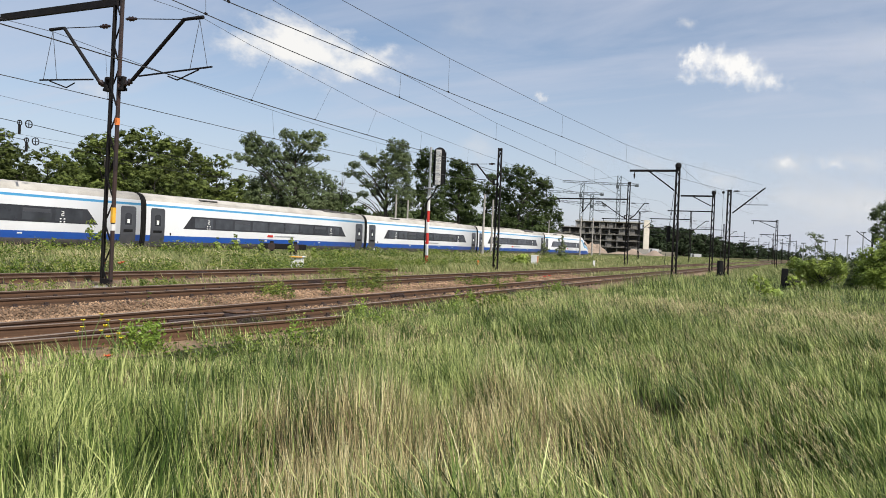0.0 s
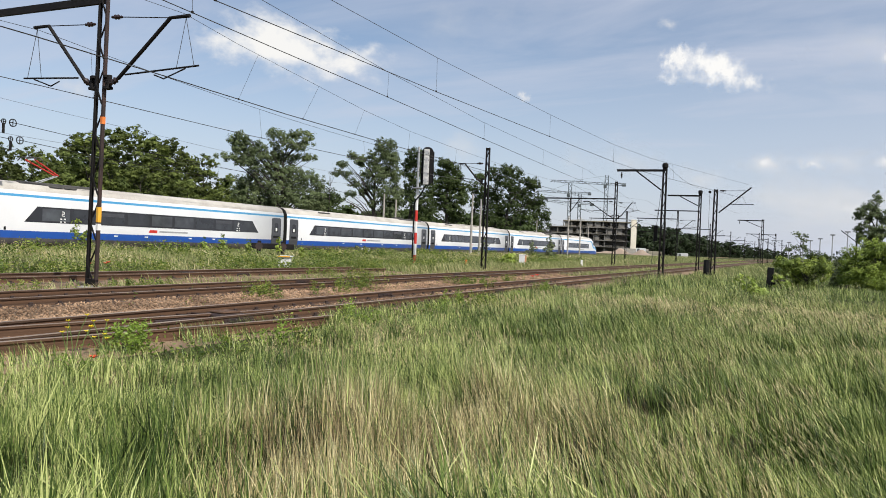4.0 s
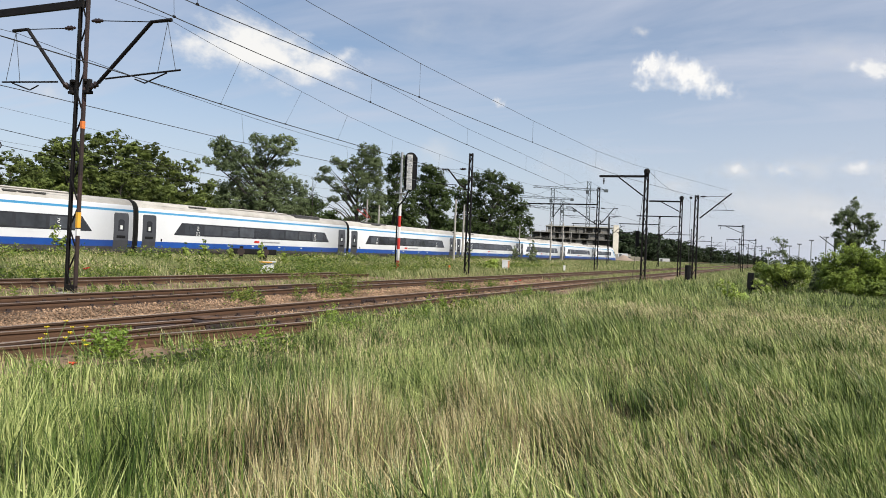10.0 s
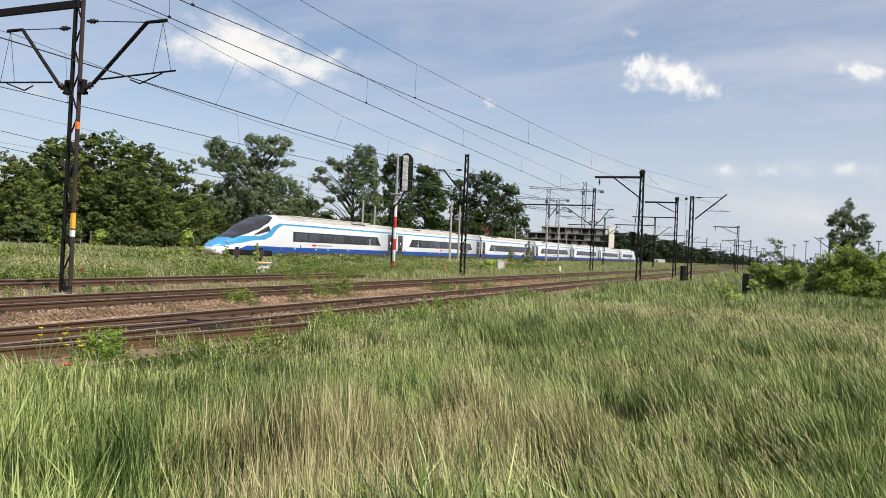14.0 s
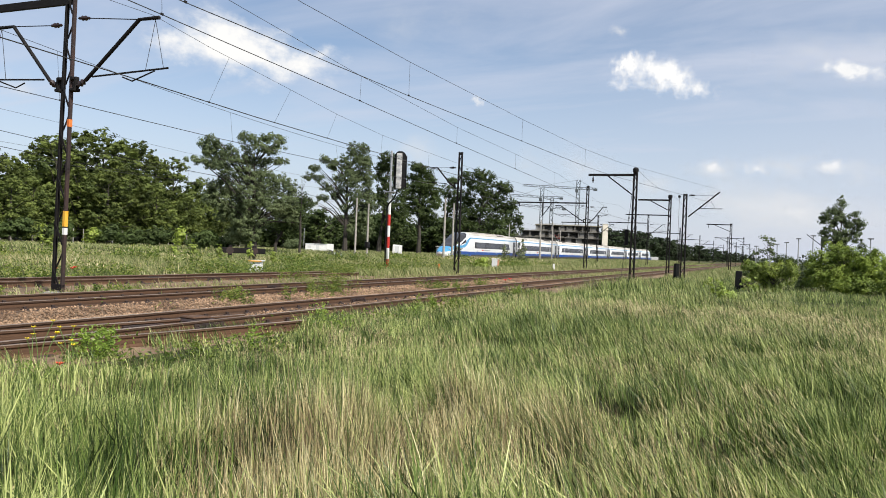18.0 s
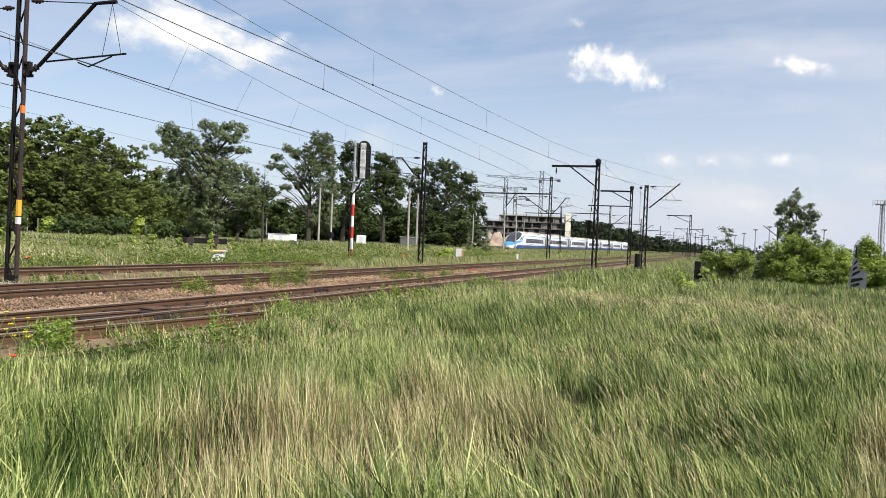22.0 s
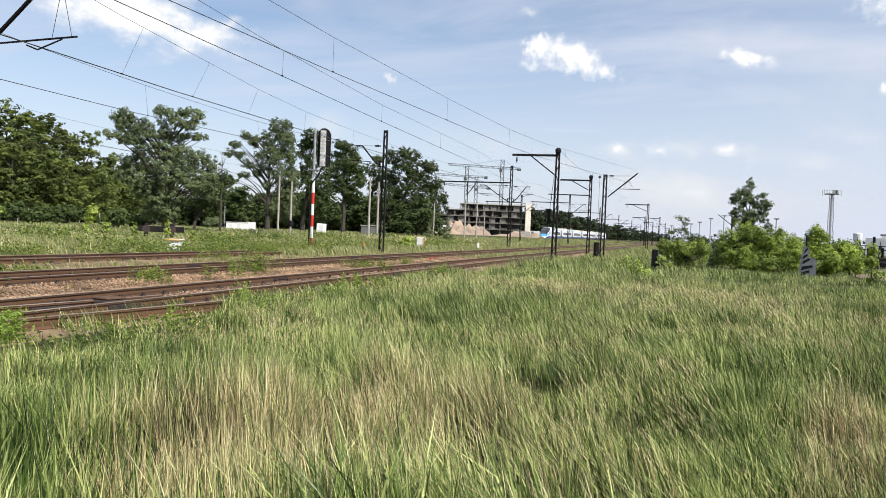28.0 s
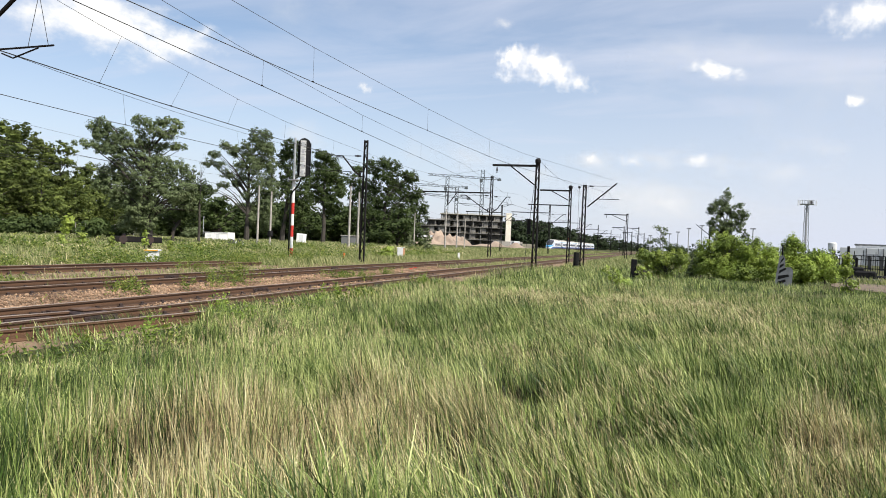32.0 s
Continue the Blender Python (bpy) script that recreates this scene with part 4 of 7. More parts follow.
catenary("overhead wires above the gravel track", [(-14.4, -45, 7.2), (-14.55, 14.25, 7.04), (-14.75, 16.5, 6.86), (-15.1, 21, 6.60), (-15.45, 24.6, 6.42), (-15.85, 29, 6.32), (-15.9, 45, 6.1), (-15.4, 62, 6.3), (-14.6, 79, 6.75), (-14.6, 124, 6.8)], [0.7, 0, 0, 0, 0, 0.05, 0.05, 0.05, 0.6],
         [(-15.0, -45, 5.5), (-15.1, 10.5, 5.5), (-15.3, 14.3, 5.5), (-15.7, 20, 5.5), (-15.9, 27, 5.5), (-15.9, 44, 5.5), (-14.8, 79, 5.5), (-14.8, 124, 5.5)], (-40, 122, 4.4), rm=0.006, twin=0.07, ys=[-30, -18, -6, 3, 17.5, 21, 24.5, 29, 34, 40, 47, 55, 64, 73, 86, 96, 106, 116])
catenary("overhead wires above the overgrown track", [(-20.2, -45, 7.2), (-20.2, 14.25, 7.1), (-20.1, 43.8, 6.55), (-21.0, 79, 6.5), (-21.0, 124, 6.8)], [0.7, 0.4, 0.4, 0.5],
         [(-19.9, -45, 5.5), (-20.0, 14.25, 5.47), (-20.0, 23, 5.38), (-19.9, 43.8, 5.5), (-20.3, 79, 5.5), (-20.3, 124, 5.5)], (-40, 122, 8.0), r=0.012)
catenary("overhead wires above the main track", [(-39.8, -60, 7.2), (-39.8, 5, 7.2), (-39.8, 68, 7.1), (-39.8, 120, 7.0), (-39.8, 170, 7.0), (-39.8, 230, 7.0)], [0.8] * 5,
         [(-39.8, -60, 5.62), (-39.8, 230, 5.62)], (-20, 200, 9.0))
loose = thing("feeder_wires", pose(0, 0, 0), "thin feeder wires strung between the masts", "overhead wire", "overhead lines of the tracks")
wire("feeder_wire", [(-27, -20, 7.6), (-27, 19, 6.05), (-27, 29, 5.70), (-27, 60, 5.5)], [0, 0, 0], 0.006, "", None, loose)
wire("feeder_wire", [(-7.9, 47.9, 7.1), (-8.0, 67.5, 7.1), (-8, 112, 7.4)], [0.3, 0.5], 0.009, "", None, loose)

# tensioning wheels of the main line, hung in the wires
for gx_, gy_, gz_ in ((-37.00, 24.69, 6.70), (-37.00, 25.10, 5.85)):
    gear = thing("tensioning_gear", pose(gx_, gy_, gz_, 0, 0, 0), "dark tensioning wheels hung in the overhead wires", "tensioning gear", "tensioning gear of the main line")
    for k, rr in ((-0.34, 0.12), (0.16, 0.19)):
        rim = []
        for j in range(17):
            a = 2 * math.pi * j / 16
            rim.append((0, k + rr * math.cos(a), rr * math.sin(a)))
        part("wheel_rim", tubed(rim, 0.028, 5), M_STEEL_BLACK, gear, "dark open pulley wheel")
        spokes = bmesh.new()
        beam(spokes, (0, k - rr, 0), (0, k + rr, 0), 0.03)
        beam(spokes, (0, k, -rr), (0, k, rr), 0.03)
        part("spokes", spokes, M_STEEL_BLACK, gear)
    part("hanger", boxed((-0.03, -0.40, -0.6), (0.03, -0.28, -0.1)), M_STEEL_BLACK, gear)
    part("pull_wire", tubed([(0, 0.34, 0.0), (0, 5, -0.28), (0, 34, -1.2)], 0.016, 5), M_STEEL_BLACK, gear)
    part("anchor_wire", tubed([(0, -0.46, 0.0), (0, -20, 1.1)], 0.016, 5), M_STEEL_BLACK, gear)

# ---- the signal ----
SIG = (-24.3, 45.9)
signal = thing("railway_signal", pose(*SIG, hill(*SIG) - 0.05, 0, 0, 0), "tall railway light signal on a red and white banded post", "railway signal")
sz = hill(*SIG) - 0.05
for k in range(7):
    part("post_band", tubed([(0, 0, k * 0.78), (0, 0, (k + 1) * 0.78)], 0.105, 12), M_RED if k % 2 == 0 and k < 6 else M_WHITE, signal, "red band of the post" if k % 2 == 0 and k < 6 else "white band of the post")
part("upper_post", tubed([(0, 0, 5.46), (0, 0, 8.35)], 0.08, 10), M_GALV, signal, "grey upper post")
SROT = pose(0, 0, 0, 0, 0, 28)
bb = bmesh.new()
outline = [(-0.42, 0.38), (-0.42, 2.35)] + [(-0.42 * math.cos(a), 2.35 + 0.42 * math.sin(a)) for a in np.linspace(0.2, math.pi - 0.2, 9)] + [(0.42, 2.35), (0.42, 0.38)] + [(0.42 * math.cos(a), 0.38 - 0.3 * math.sin(a)) for a in np.linspace(0.3, math.pi - 0.3, 7)]
f = [bb.verts.new(SROT @ Vector((0.62 + x, 0.12, 5.62 + z))) for x, z in outline]
face = bb.faces.new(f)
ext = bmesh.ops.extrude_face_region(bb, geom=[face])
for v in ext["geom"]:
    if isinstance(v, bmesh.types.BMVert):
        v.co += SROT @ Vector((0, 0.05, 0))
bmesh.ops.recalc_face_normals(bb, faces=bb.faces)
part("backboard", bb, M_BLACK, signal, "rounded black backboard")
for k in range(5):
    lamp = part("lamp_housing", boxed((0.36, -0.30, 5.74 + k * 0.49), (0.74, 0.12, 6.215 + k * 0.49), 0.02, SROT), M_LAMPGREY, signal, "pale grey lamp housing")
    part("housing_hinge", boxed((0.38, -0.36, 5.92 + k * 0.49), (0.42, -0.33, 6.02 + k * 0.49), 0.0, SROT), M_UNDER, lamp)
    part("housing_latch", boxed((0.66, -0.34, 5.90 + k * 0.49), (0.71, -0.304, 5.98 + k * 0.49), 0.0, SROT), M_UNDER, lamp)
    part("rear_plate", boxed((0.45, -0.318, 5.84 + k * 0.49), (0.62, -0.302, 6.10 + k * 0.49), 0.004, SROT), M_GALV, lamp, "dull grey rear plate")
hd = bmesh.new()
tube(hd, [SROT @ Vector((1.06, 0.1, 5.75)), SROT @ Vector((1.06, 0.1, 8.05))], 0.03, 6)
part("edge_rail", hd, M_BLACK, signal)
part("bracket_tube", tubed([(0.60, -0.1, 5.55), (0.42, -0.1, 5.1), (0.0, -0.14, 4.65), (-0.17, -0.06, 4.3), (-0.2, 0, 0.1)], 0.05, 8), M_BLACK, signal, "black cable tube")
part("platform", boxed((-0.25, -0.35, 5.42), (0.5, 0.35, 5.50), 0.02), M_GALV, signal, "small grey maintenance platform")
part("footing", boxed((-0.35, -0.35, -0.3), (0.35, 0.35, 0.1), 0.04), M_CONCRETE, signal)

# ---- trees ----
def leaf_cloud(lobes, count, size, seed, clump=22, spread=0.55, shell=0.62):
    """Leaves as small kinked blades, in clumps near the skin of ellipsoid lobes (centre, radii)."""
    g = np.random.default_rng(seed)
    vol = np.array([l[3] * l[4] * l[5] for l in lobes]) ** 0.75
    L = np.array(lobes)
    nc = max(8, count // clump)
    k = g.choice(len(lobes), nc, p=vol / vol.sum())
    d = g.normal(size=(nc, 3))
    d /= np.linalg.norm(d, axis=1)[:, None]
    rad = shell + (1.0 - shell) * g.random(nc) ** 0.8
    inner = g.random(nc) < 0.32
    rad[inner] = g.random(inner.sum()) ** 0.5 * 0.8
    rad *= 1 + 0.16 * np.sin(d[:, 0] * 5 + k) * np.cos(d[:, 2] * 4 + k * 2)
    cc = L[k, :3] + d * rad[:, None] * L[k, 3:6]
    n = nc * clump
    ci = np.repeat(np.arange(nc), clump)
    # each clump is a small rounded spray with a firm outline
    e = g.normal(size=(n, 3))
    e /= np.linalg.norm(e, axis=1)[:, None]
    p = cc[ci] + e * (g.random(n) ** 0.4 * (1.35 * spread * (0.45 + 0.8 * g.random(nc)))[ci])[:, None] * np.array([1, 1, 0.78])
    # leaves face outwards and up from their clump, each a little askew
    out = p - cc[ci]
    out /= np.linalg.norm(out, axis=1)[:, None] + 1e-6
    nrm = 0.75 * d[ci] + 0.55 * out + np.array([0, 0, 0.45]) + 0.42 * g.normal(size=(n, 3))
    nrm /= np.linalg.norm(nrm, axis=1)[:, None]
    a = np.cross(nrm, g.normal(size=(n, 3)))
    a /= np.linalg.norm(a, axis=1)[:, None]
    b = np.cross(nrm, a)
    s = size * (0.6 + 0.8 * g.random(n))[:, None]
    co = np.stack([p - a * s, p + b * s * 0.55, p + a * s, p - b * s * 0.55], 1).reshape(-1, 3)
    q = np.arange(n)[:, None] * 4
    tri = np.concatenate([q + [0, 1, 2], q + [0, 2, 3]], 1).reshape(-1, 3)
    return co, tri


def limbs(bm, lobes, h_trunk, r0, seed, twigs=2, base_x=0.0):
    """Trunk and limbs that fork towards the lobes."""
    rng = random.Random(seed)
    top = max(l[2] for l in lobes) * 0.8
    tx = sum(l[0] for l in lobes) / len(lobes) * 0.5
    mid = Vector((base_x + tx * 0.35 + rng.uniform(-0.1, 0.1), 0, h_trunk))
    trunk = [Vector((base_x, 0, -0.4)), Vector((base_x + rng.uniform(-0.05, 0.05), 0, h_trunk * 0.5)), mid, Vector((tx, 0, top * 0.75)), Vector((tx * 1.2, 0, top))]
    tube(bm, trunk, [r0 * 1.25, r0, r0 * 0.85, r0 * 0.45, r0 * 0.12], 8)
    for l in lobes:
        c = Vector(l[:3])
        reach = math.hypot(c.x - tx, c.y)
        z0 = min(top * 0.98, max(h_trunk, c.z - 0.9 * reach - 0.4))
        if z0 <= trunk[3].z:
            a = mid.lerp(trunk[3], (z0 - h_trunk) / max(0.1, trunk[3].z - h_trunk))
        else:
            a = trunk[3].lerp(trunk[4], (z0 - trunk[3].z) / max(0.1, trunk[4].z - trunk[3].z))
        for w in range(1 + twigs):
            e = c + Vector((rng.uniform(-1, 1) * l[3], rng.uniform(-1, 1) * l[4], rng.uniform(-0.2, 0.9) * l[5])) * 0.75
            m1 = a.lerp(e, 0.45) + Vector((rng.uniform(-0.3, 0.3), rng.uniform(-0.3, 0.3), 0.1 * (e - a).length))
            rr = min(r0 * 0.5, 0.02 + 0.035 * reach) * (0.8 if w == 0 else 0.5)
            tube(bm, [a, m1, e], [rr, rr * 0.6, rr * 0.15], 5)
    return bm


def tree(name, m, lobes, leaves, size, mat, label, category="tree", trunk_h=2.5, r0=0.25, seed=1, group="", clump=22, spread=0.55, base_x=0.0, twigs=2, shell=0.66):
    t = thing(name, m, label, category, group)
    part("trunk", limbs(bmesh.new(), lobes, trunk_h, r0, seed, twigs, base_x), M_BARK, t, "grey-brown trunk and limbs")
    co, tri = leaf_cloud(lobes, leaves, size, seed, clump, spread, shell)
    part("crown", fast_mesh("crown", co, tri, mat), None, t, "leafy crown with gaps")
    return t


def polar(az, r):
    return r * math.sin(radians(az)), r * math.cos(radians(az))


def facing(az, r, dz=0.0):
    """A pose at that bearing and distance whose x axis runs across the line of sight."""
    x, y = polar(az, r)
    return pose(x, y, hill(x, y) + dz, 0, 0, -az)


def boughs(seed, rows, depth=1.0, fill=0.35, full=1.16):
    """Lobes from rows of (across, height, half width, half height), set at uneven depths."""
    rg = random.Random(seed)
    out = [(x, rg.uniform(-0.7, 0.7) * a * depth, z, a * full, (a + b) * 0.6, b * full) for x, z, a, b in rows]
    # smaller sprays fill the hollows behind
    return out + [(x + rg.uniform(-0.8, 0.8) * a, rg.uniform(0.2, 1.2) * a * depth, z - rg.uniform(0.5, 1.2) * b, a * 0.7, a * 0.6, b * 0.7) for x, y, z, a, c, b in out if b > fill]


# the broad tree behind the line: a bough reaching out, a split top, a dense skirt
BROAD = boughs(3, [(-6.3, 10.1, 1.5, 0.5), (-5.7, 11.8, 1.1, 1.1), (-5.0, 12.5, 1.0, 0.7), (-4.4, 11.1, 1.5, 1.1), (-4.8, 9.9, 1.5, 0.8), (-3.5, 9.6, 1.5, 1.0), (-2.8, 10.9, 1.0, 1.1), (-3.5, 8.6, 0.7, 0.7)], fill=9, full=1.08)
BROAD += boughs(4, [(-1.3, 13.2, 1.0, 0.7), (-0.4, 12.5, 1.5, 1.1), (1.3, 13.3, 1.0, 0.7), (2.4, 12.8, 1.0, 1.0), (1.4, 11.9, 1.2, 0.8), (-1.4, 11.0, 1.1, 1.2), (-0.1, 10.5, 1.4, 1.0), (2.0, 10.7, 1.4, 0.5), (2.9, 10.6, 0.8, 0.4)], fill=9, full=1.06)
BROAD += boughs(5, [(-0.9, 8.9, 1.5, 1.4), (0.9, 9.0, 1.1, 1.0), (-2.6, 7.5, 1.5, 1.2), (-4.3, 7.4, 1.4, 1.0), (-4.0, 5.8, 1.4, 1.2), (-2.2, 5.3, 1.7, 1.4), (-0.2, 6.4, 1.7, 1.5), (1.5, 7.5, 1.4, 1.1)])
BROAD += boughs(6, [(2.8, 8.5, 1.2, 0.8), (3.9, 7.6, 1.0, 1.0), (3.4, 6.3, 1.4, 1.0), (4.3, 5.4, 0.7, 0.8), (2.2, 5.3, 1.4, 1.1), (4.4, 4.1, 0.7, 0.7), (-1.3, 3.5, 1.5, 1.5), (0.2, 3.9, 1.5, 1.5), (-0.1, 2.0, 1.1, 0.8), (-1.5, 2.2, 1.0, 1.0)])
tree("broad_tree", facing(-38.0, 89), BROAD, 66000, 0.108, M_LEAF_GREY, "broad grey-green tree with an uneven double crown", trunk_h=2.6, r0=0.38, seed=3, spread=0.27, clump=24, shell=0.5, twigs=1)
dead = thing("bare_tree", facing(-34.6, 90), "slim bare grey tree beside the broad tree", "tree")
part("trunk", limbs(bmesh.new(), [(0.3, 0, 8.5, 0.9, 0.9, 1.8), (-0.3, 0, 7.2, 0.9, 0.9, 1.6), (0.2, 0, 9.6, 0.5, 0.5, 1.2)], 4.0, 0.14, 8, 3), M_BARK, dead)
tree("slanting_tree", facing(-36.0, 91), [(1.6, 0, 5.0, 1.5, 1.5, 1.3), (0.9, 0.4, 3.2, 1.5, 1.4, 1.1), (2.4, 0, 6.2, 1.0, 1.0, 1.0)], 4200, 0.15, M_LEAF, "small leaning tree with a thin crown", trunk_h=1.6, r0=0.2, seed=4, base_x=-0.6)
AIRY = boughs(11, [(-3.7, 14.6, 1.3, 0.7), (-5.3, 13.1, 1.1, 0.7), (-6.1, 11.8, 1.1, 0.7), (-4.4, 11.5, 0.9, 0.7), (-2.4, 13.8, 1.1, 1.1), (-3.1, 10.2, 1.3, 0.8), (-5.6, 7.5, 1.3, 0.6), (-3.9, 8.4, 1.1, 0.5), (-1.5, 11.7, 0.9, 1.1), (-1.8, 9.0, 0.9, 0.9), (-0.5, 6.9, 0.7, 0.7)], fill=9, full=1.0)
AIRY += boughs(12, [(1.1, 16.3, 1.5, 1.3), (2.6, 16.8, 0.9, 0.7), (-0.3, 14.2, 1.3, 1.3), (2.3, 14.4, 1.6, 1.5), (0.6, 11.8, 1.6, 1.5), (3.2, 12.0, 1.1, 1.6), (1.6, 8.8, 1.8, 1.8), (3.8, 8.4, 1.1, 1.6), (2.6, 5.7, 1.8, 1.8), (3.1, 3.5, 1.5, 1.3), (0.9, 3.8, 1.1, 1.3)])
tree("tall_tree", facing(-31.2, 120), AIRY, 42000, 0.125, M_LEAF_GREY, "tall airy tree with a sparse side and a dense side", trunk_h=4.0, r0=0.38, seed=11, spread=0.31, twigs=2, clump=24, shell=0.5)
tree("tall_tree", facing(-28.6, 128), boughs(13, [(1.0, 15.9, 1.6, 1.4), (-0.1, 14.3, 1.2, 1.0), (2.2, 14.4, 1.2, 1.2), (0.9, 11.9, 1.8, 1.6), (3.3, 11.6, 1.0, 1.4), (0.6, 8.6, 1.6, 1.8), (2.9, 8.2, 1.6, 1.8), (2.1, 5.3, 1.8, 1.8), (1.3, 3.4, 1.4, 1.0)]),
     23000, 0.14, M_LEAF, "tall dense dark green tree", trunk_h=3.0, r0=0.4, seed=12, spread=0.33, clump=24, shell=0.5)
tree("tall_tree", facing(-25.8, 140), boughs(14, [(-0.3, 16.2, 1.5, 0.9), (-0.7, 14.3, 1.5, 1.1), (1.3, 15.5, 1.3, 1.1), (2.4, 13.9, 1.1, 0.9), (0.9, 12.8, 2.1, 1.3), (-1.7, 12.1, 1.3, 1.3), (3.5, 11.9, 1.3, 1.1), (0.0, 10.1, 2.1, 1.5), (3.1, 9.8, 1.5, 1.3), (-1.5, 8.5, 1.3, 1.1), (1.6, 7.6, 1.9, 1.3)]),
     30000, 0.14, M_LEAF, "tall dark green tree with a rounded top", trunk_h=3.0, r0=0.4, seed=13, spread=0.34, clump=24, shell=0.5, base_x=0.6)
STEPPED = boughs(15, [(-2.1, 17.2, 1.5, 1.8), (0.7, 18.0, 1.8, 1.3), (2.9, 17.5, 1.5, 1.3), (1.1, 14.9, 2.8, 1.8), (4.8, 15.7, 1.5, 1.0), (6.8, 15.2, 1.5, 1.3), (-1.9, 12.9, 2.0, 2.0), (4.3, 12.6, 2.8, 2.0)])
STEPPED += boughs(16, [(8.2, 11.5, 1.3, 1.8), (1.3, 10.5, 2.8, 2.3), (6.4, 8.9, 2.5, 2.3), (9.6, 8.4, 1.0, 1.8), (-2.4, 8.5, 1.8, 2.3), (2.8, 5.6, 2.8, 2.0), (7.8, 5.2, 1.8, 1.5), (-0.9, 4.2, 1.8, 1.5)])
tree("tall_tree", facing(-21.3, 165), STEPPED, 44000, 0.165, M_LEAF, "large dark green tree with a stepped crown", trunk_h=4.0, r0=0.5, seed=14, spread=0.38, clump=22, shell=0.5, twigs=1)
tree("tall_tree", facing(-23.6, 170), boughs(17, [(1.5, 16.9, 1.3, 1.0), (0.6, 14.7, 1.6, 1.3), (2.3, 13.1, 1.6, 1.6), (1.1, 10.5, 1.8, 1.8), (0.6, 7.2, 1.8, 1.8), (1.2, 4.4, 1.8, 1.6)]), 12000, 0.17, M_LEAF, "tall dense dark green tree", trunk_h=3.0, r0=0.35, seed=15, spread=0.38, clump=22, shell=0.5)

# the wood: a few kinds of tree, repeated with turns of their own
def generic_lobes(rng, h, w):
    """A full crown: lobes packed over an egg shape, the largest low."""
    out = []
    for k in range(20):
        q = (k + 0.5) / 20
        z = h * (0.12 + 0.80 * q)
        ring = w * math.sin(math.pi * (0.30 + 0.62 * q)) * 0.78
        a = k * 2.4 + rng.uniform(-0.4, 0.4)
        r = w * rng.uniform(0.24, 0.40) * (1.15 - 0.45 * q)
        out.append((ring * math.cos(a), ring * math.sin(a), z, r, r, r * 0.8))
    out.append((0, 0, h * 0.45, w * 0.6, w * 0.6, h * 0.3))
    out.append((0, 0, h * 0.95, w * 0.26, w * 0.26, h * 0.06))
    return out


rw = random.Random(21)
protos = []
for k in range(4):
    protos.append(tree("wood_tree", pose(-84 - 3 * k, 56 + 7 * k, 0.1), generic_lobes(rw, 12.6 + k * 0.4, 4.4), 9600, 0.205, M_LEAF_WOOD, "dense green tree at the edge of a wood", trunk_h=2.2, r0=0.28, seed=30 + k, group="trees of the wood", clump=16, spread=0.30, twigs=0, shell=0.5))
low_proto = tree("wood_tree", pose(-96, 118, 0.1), generic_lobes(rw, 9.0, 4.6), 3000, 0.30, M_LEAF, "low dense green tree behind the meadow", trunk_h=1.2, r0=0.22, seed=40, group="low trees behind the meadow", clump=26, spread=0.7)


def wood_top(az):
    """Height angle of the wood's outline by bearing."""
    return float(np.interp(az, [-75, -57.8, -56, -55, -53, -52, -50, -48, -46.5, -45, -43, -41.5, -40], [6.0, 7.0, 6.6, 5.3, 5.4, 6.4, 7.0, 7.0, 6.6, 5.8, 4.8, 3.9, 3.0]))


az = -72.0
while az < -40.5:
    for row, (depth, cut) in enumerate(((80, 0.72), (88, 1.0), (100, 1.0))):
        a = az + row * 0.9 + rw.uniform(-0.5, 0.5)
        r = depth / math.sin(radians(-a)) if a > -66 else depth * 1.06
        r += rw.uniform(-3, 3)
        h = (1.4 + r * math.tan(radians(wood_top(a)))) * cut * rw.uniform(0.97, 1.08)
        p = rw.choice(protos)
        x, y = polar(a, r)
        s = h / 13.6
        c = copy_thing(p, pose(x, y, 0.0, 0, 0, rw.uniform(0, 360)))
        c.scale = (s * 1.22, s * 1.22, s)
    az += 1.9 if az > -60 else 4.0
for p in protos:
    p.location.x -= 24
for k in range(28):
    a = -37.5 + k * 0.66 + rw.uniform(-0.3, 0.3)
    r = rw.uniform(150, 175)
    x, y = polar(a, r)
    c = copy_thing(low_proto, pose(x, y, 0.0, 0, 0, rw.uniform(0, 360)))
    s = rw.uniform(0.78, 1.0) * (1.0 if a > -36 else 0.8)
    c.scale = (s * 1.3, s * 1.3, s)
# trees along the far side of the line, getting smaller to the distance
far_proto = tree("far_tree", pose(-78, 330, 0), generic_lobes(rw, 12, 5.2), 1500, 0.55, M_LEAF_FAR, "dark green tree along the far line", trunk_h=2, r0=0.3, seed=41, group="trees along the far line", clump=20, spread=0.9)
for k in range(34):
    q = k / 33
    a = -11.4 + 10.4 * q + rw.uniform(-0.12, 0.12)
    el = float(np.interp(a, [-11.5, -10, -8.6, -7.5, -6, -4.5, -3, -1], [2.15, 2.05, 1.9, 1.7, 1.4, 1.05, 0.75, 0.45]))
    r = float(np.interp(a, [-11.5, -8, -4, -1], [350, 385, 520, 800])) + rw.uniform(-15, 15)
    x, y = polar(a, r)
    c = copy_thing(far_proto, pose(x, y, -0.3, 0, 0, rw.uniform(0, 360)))
    s = (1.7 + r * math.tan(radians(el))) / 12.4 * rw.uniform(0.8, 1.05)
    c.scale = (s * 1.25, s * 1.25, s)
for k in range(16):
    a = -20.0 + k * 0.55 + rw.uniform(-0.2, 0.2)
    r = rw.uniform(390, 430)
    x, y = polar(a, r)
    c = copy_thing(far_proto, pose(x, y, -0.3, 0, 0, rw.uniform(0, 360)))
    s = rw.uniform(0.75, 1.05)
    c.scale = (s * 1.3, s * 1.3, s)
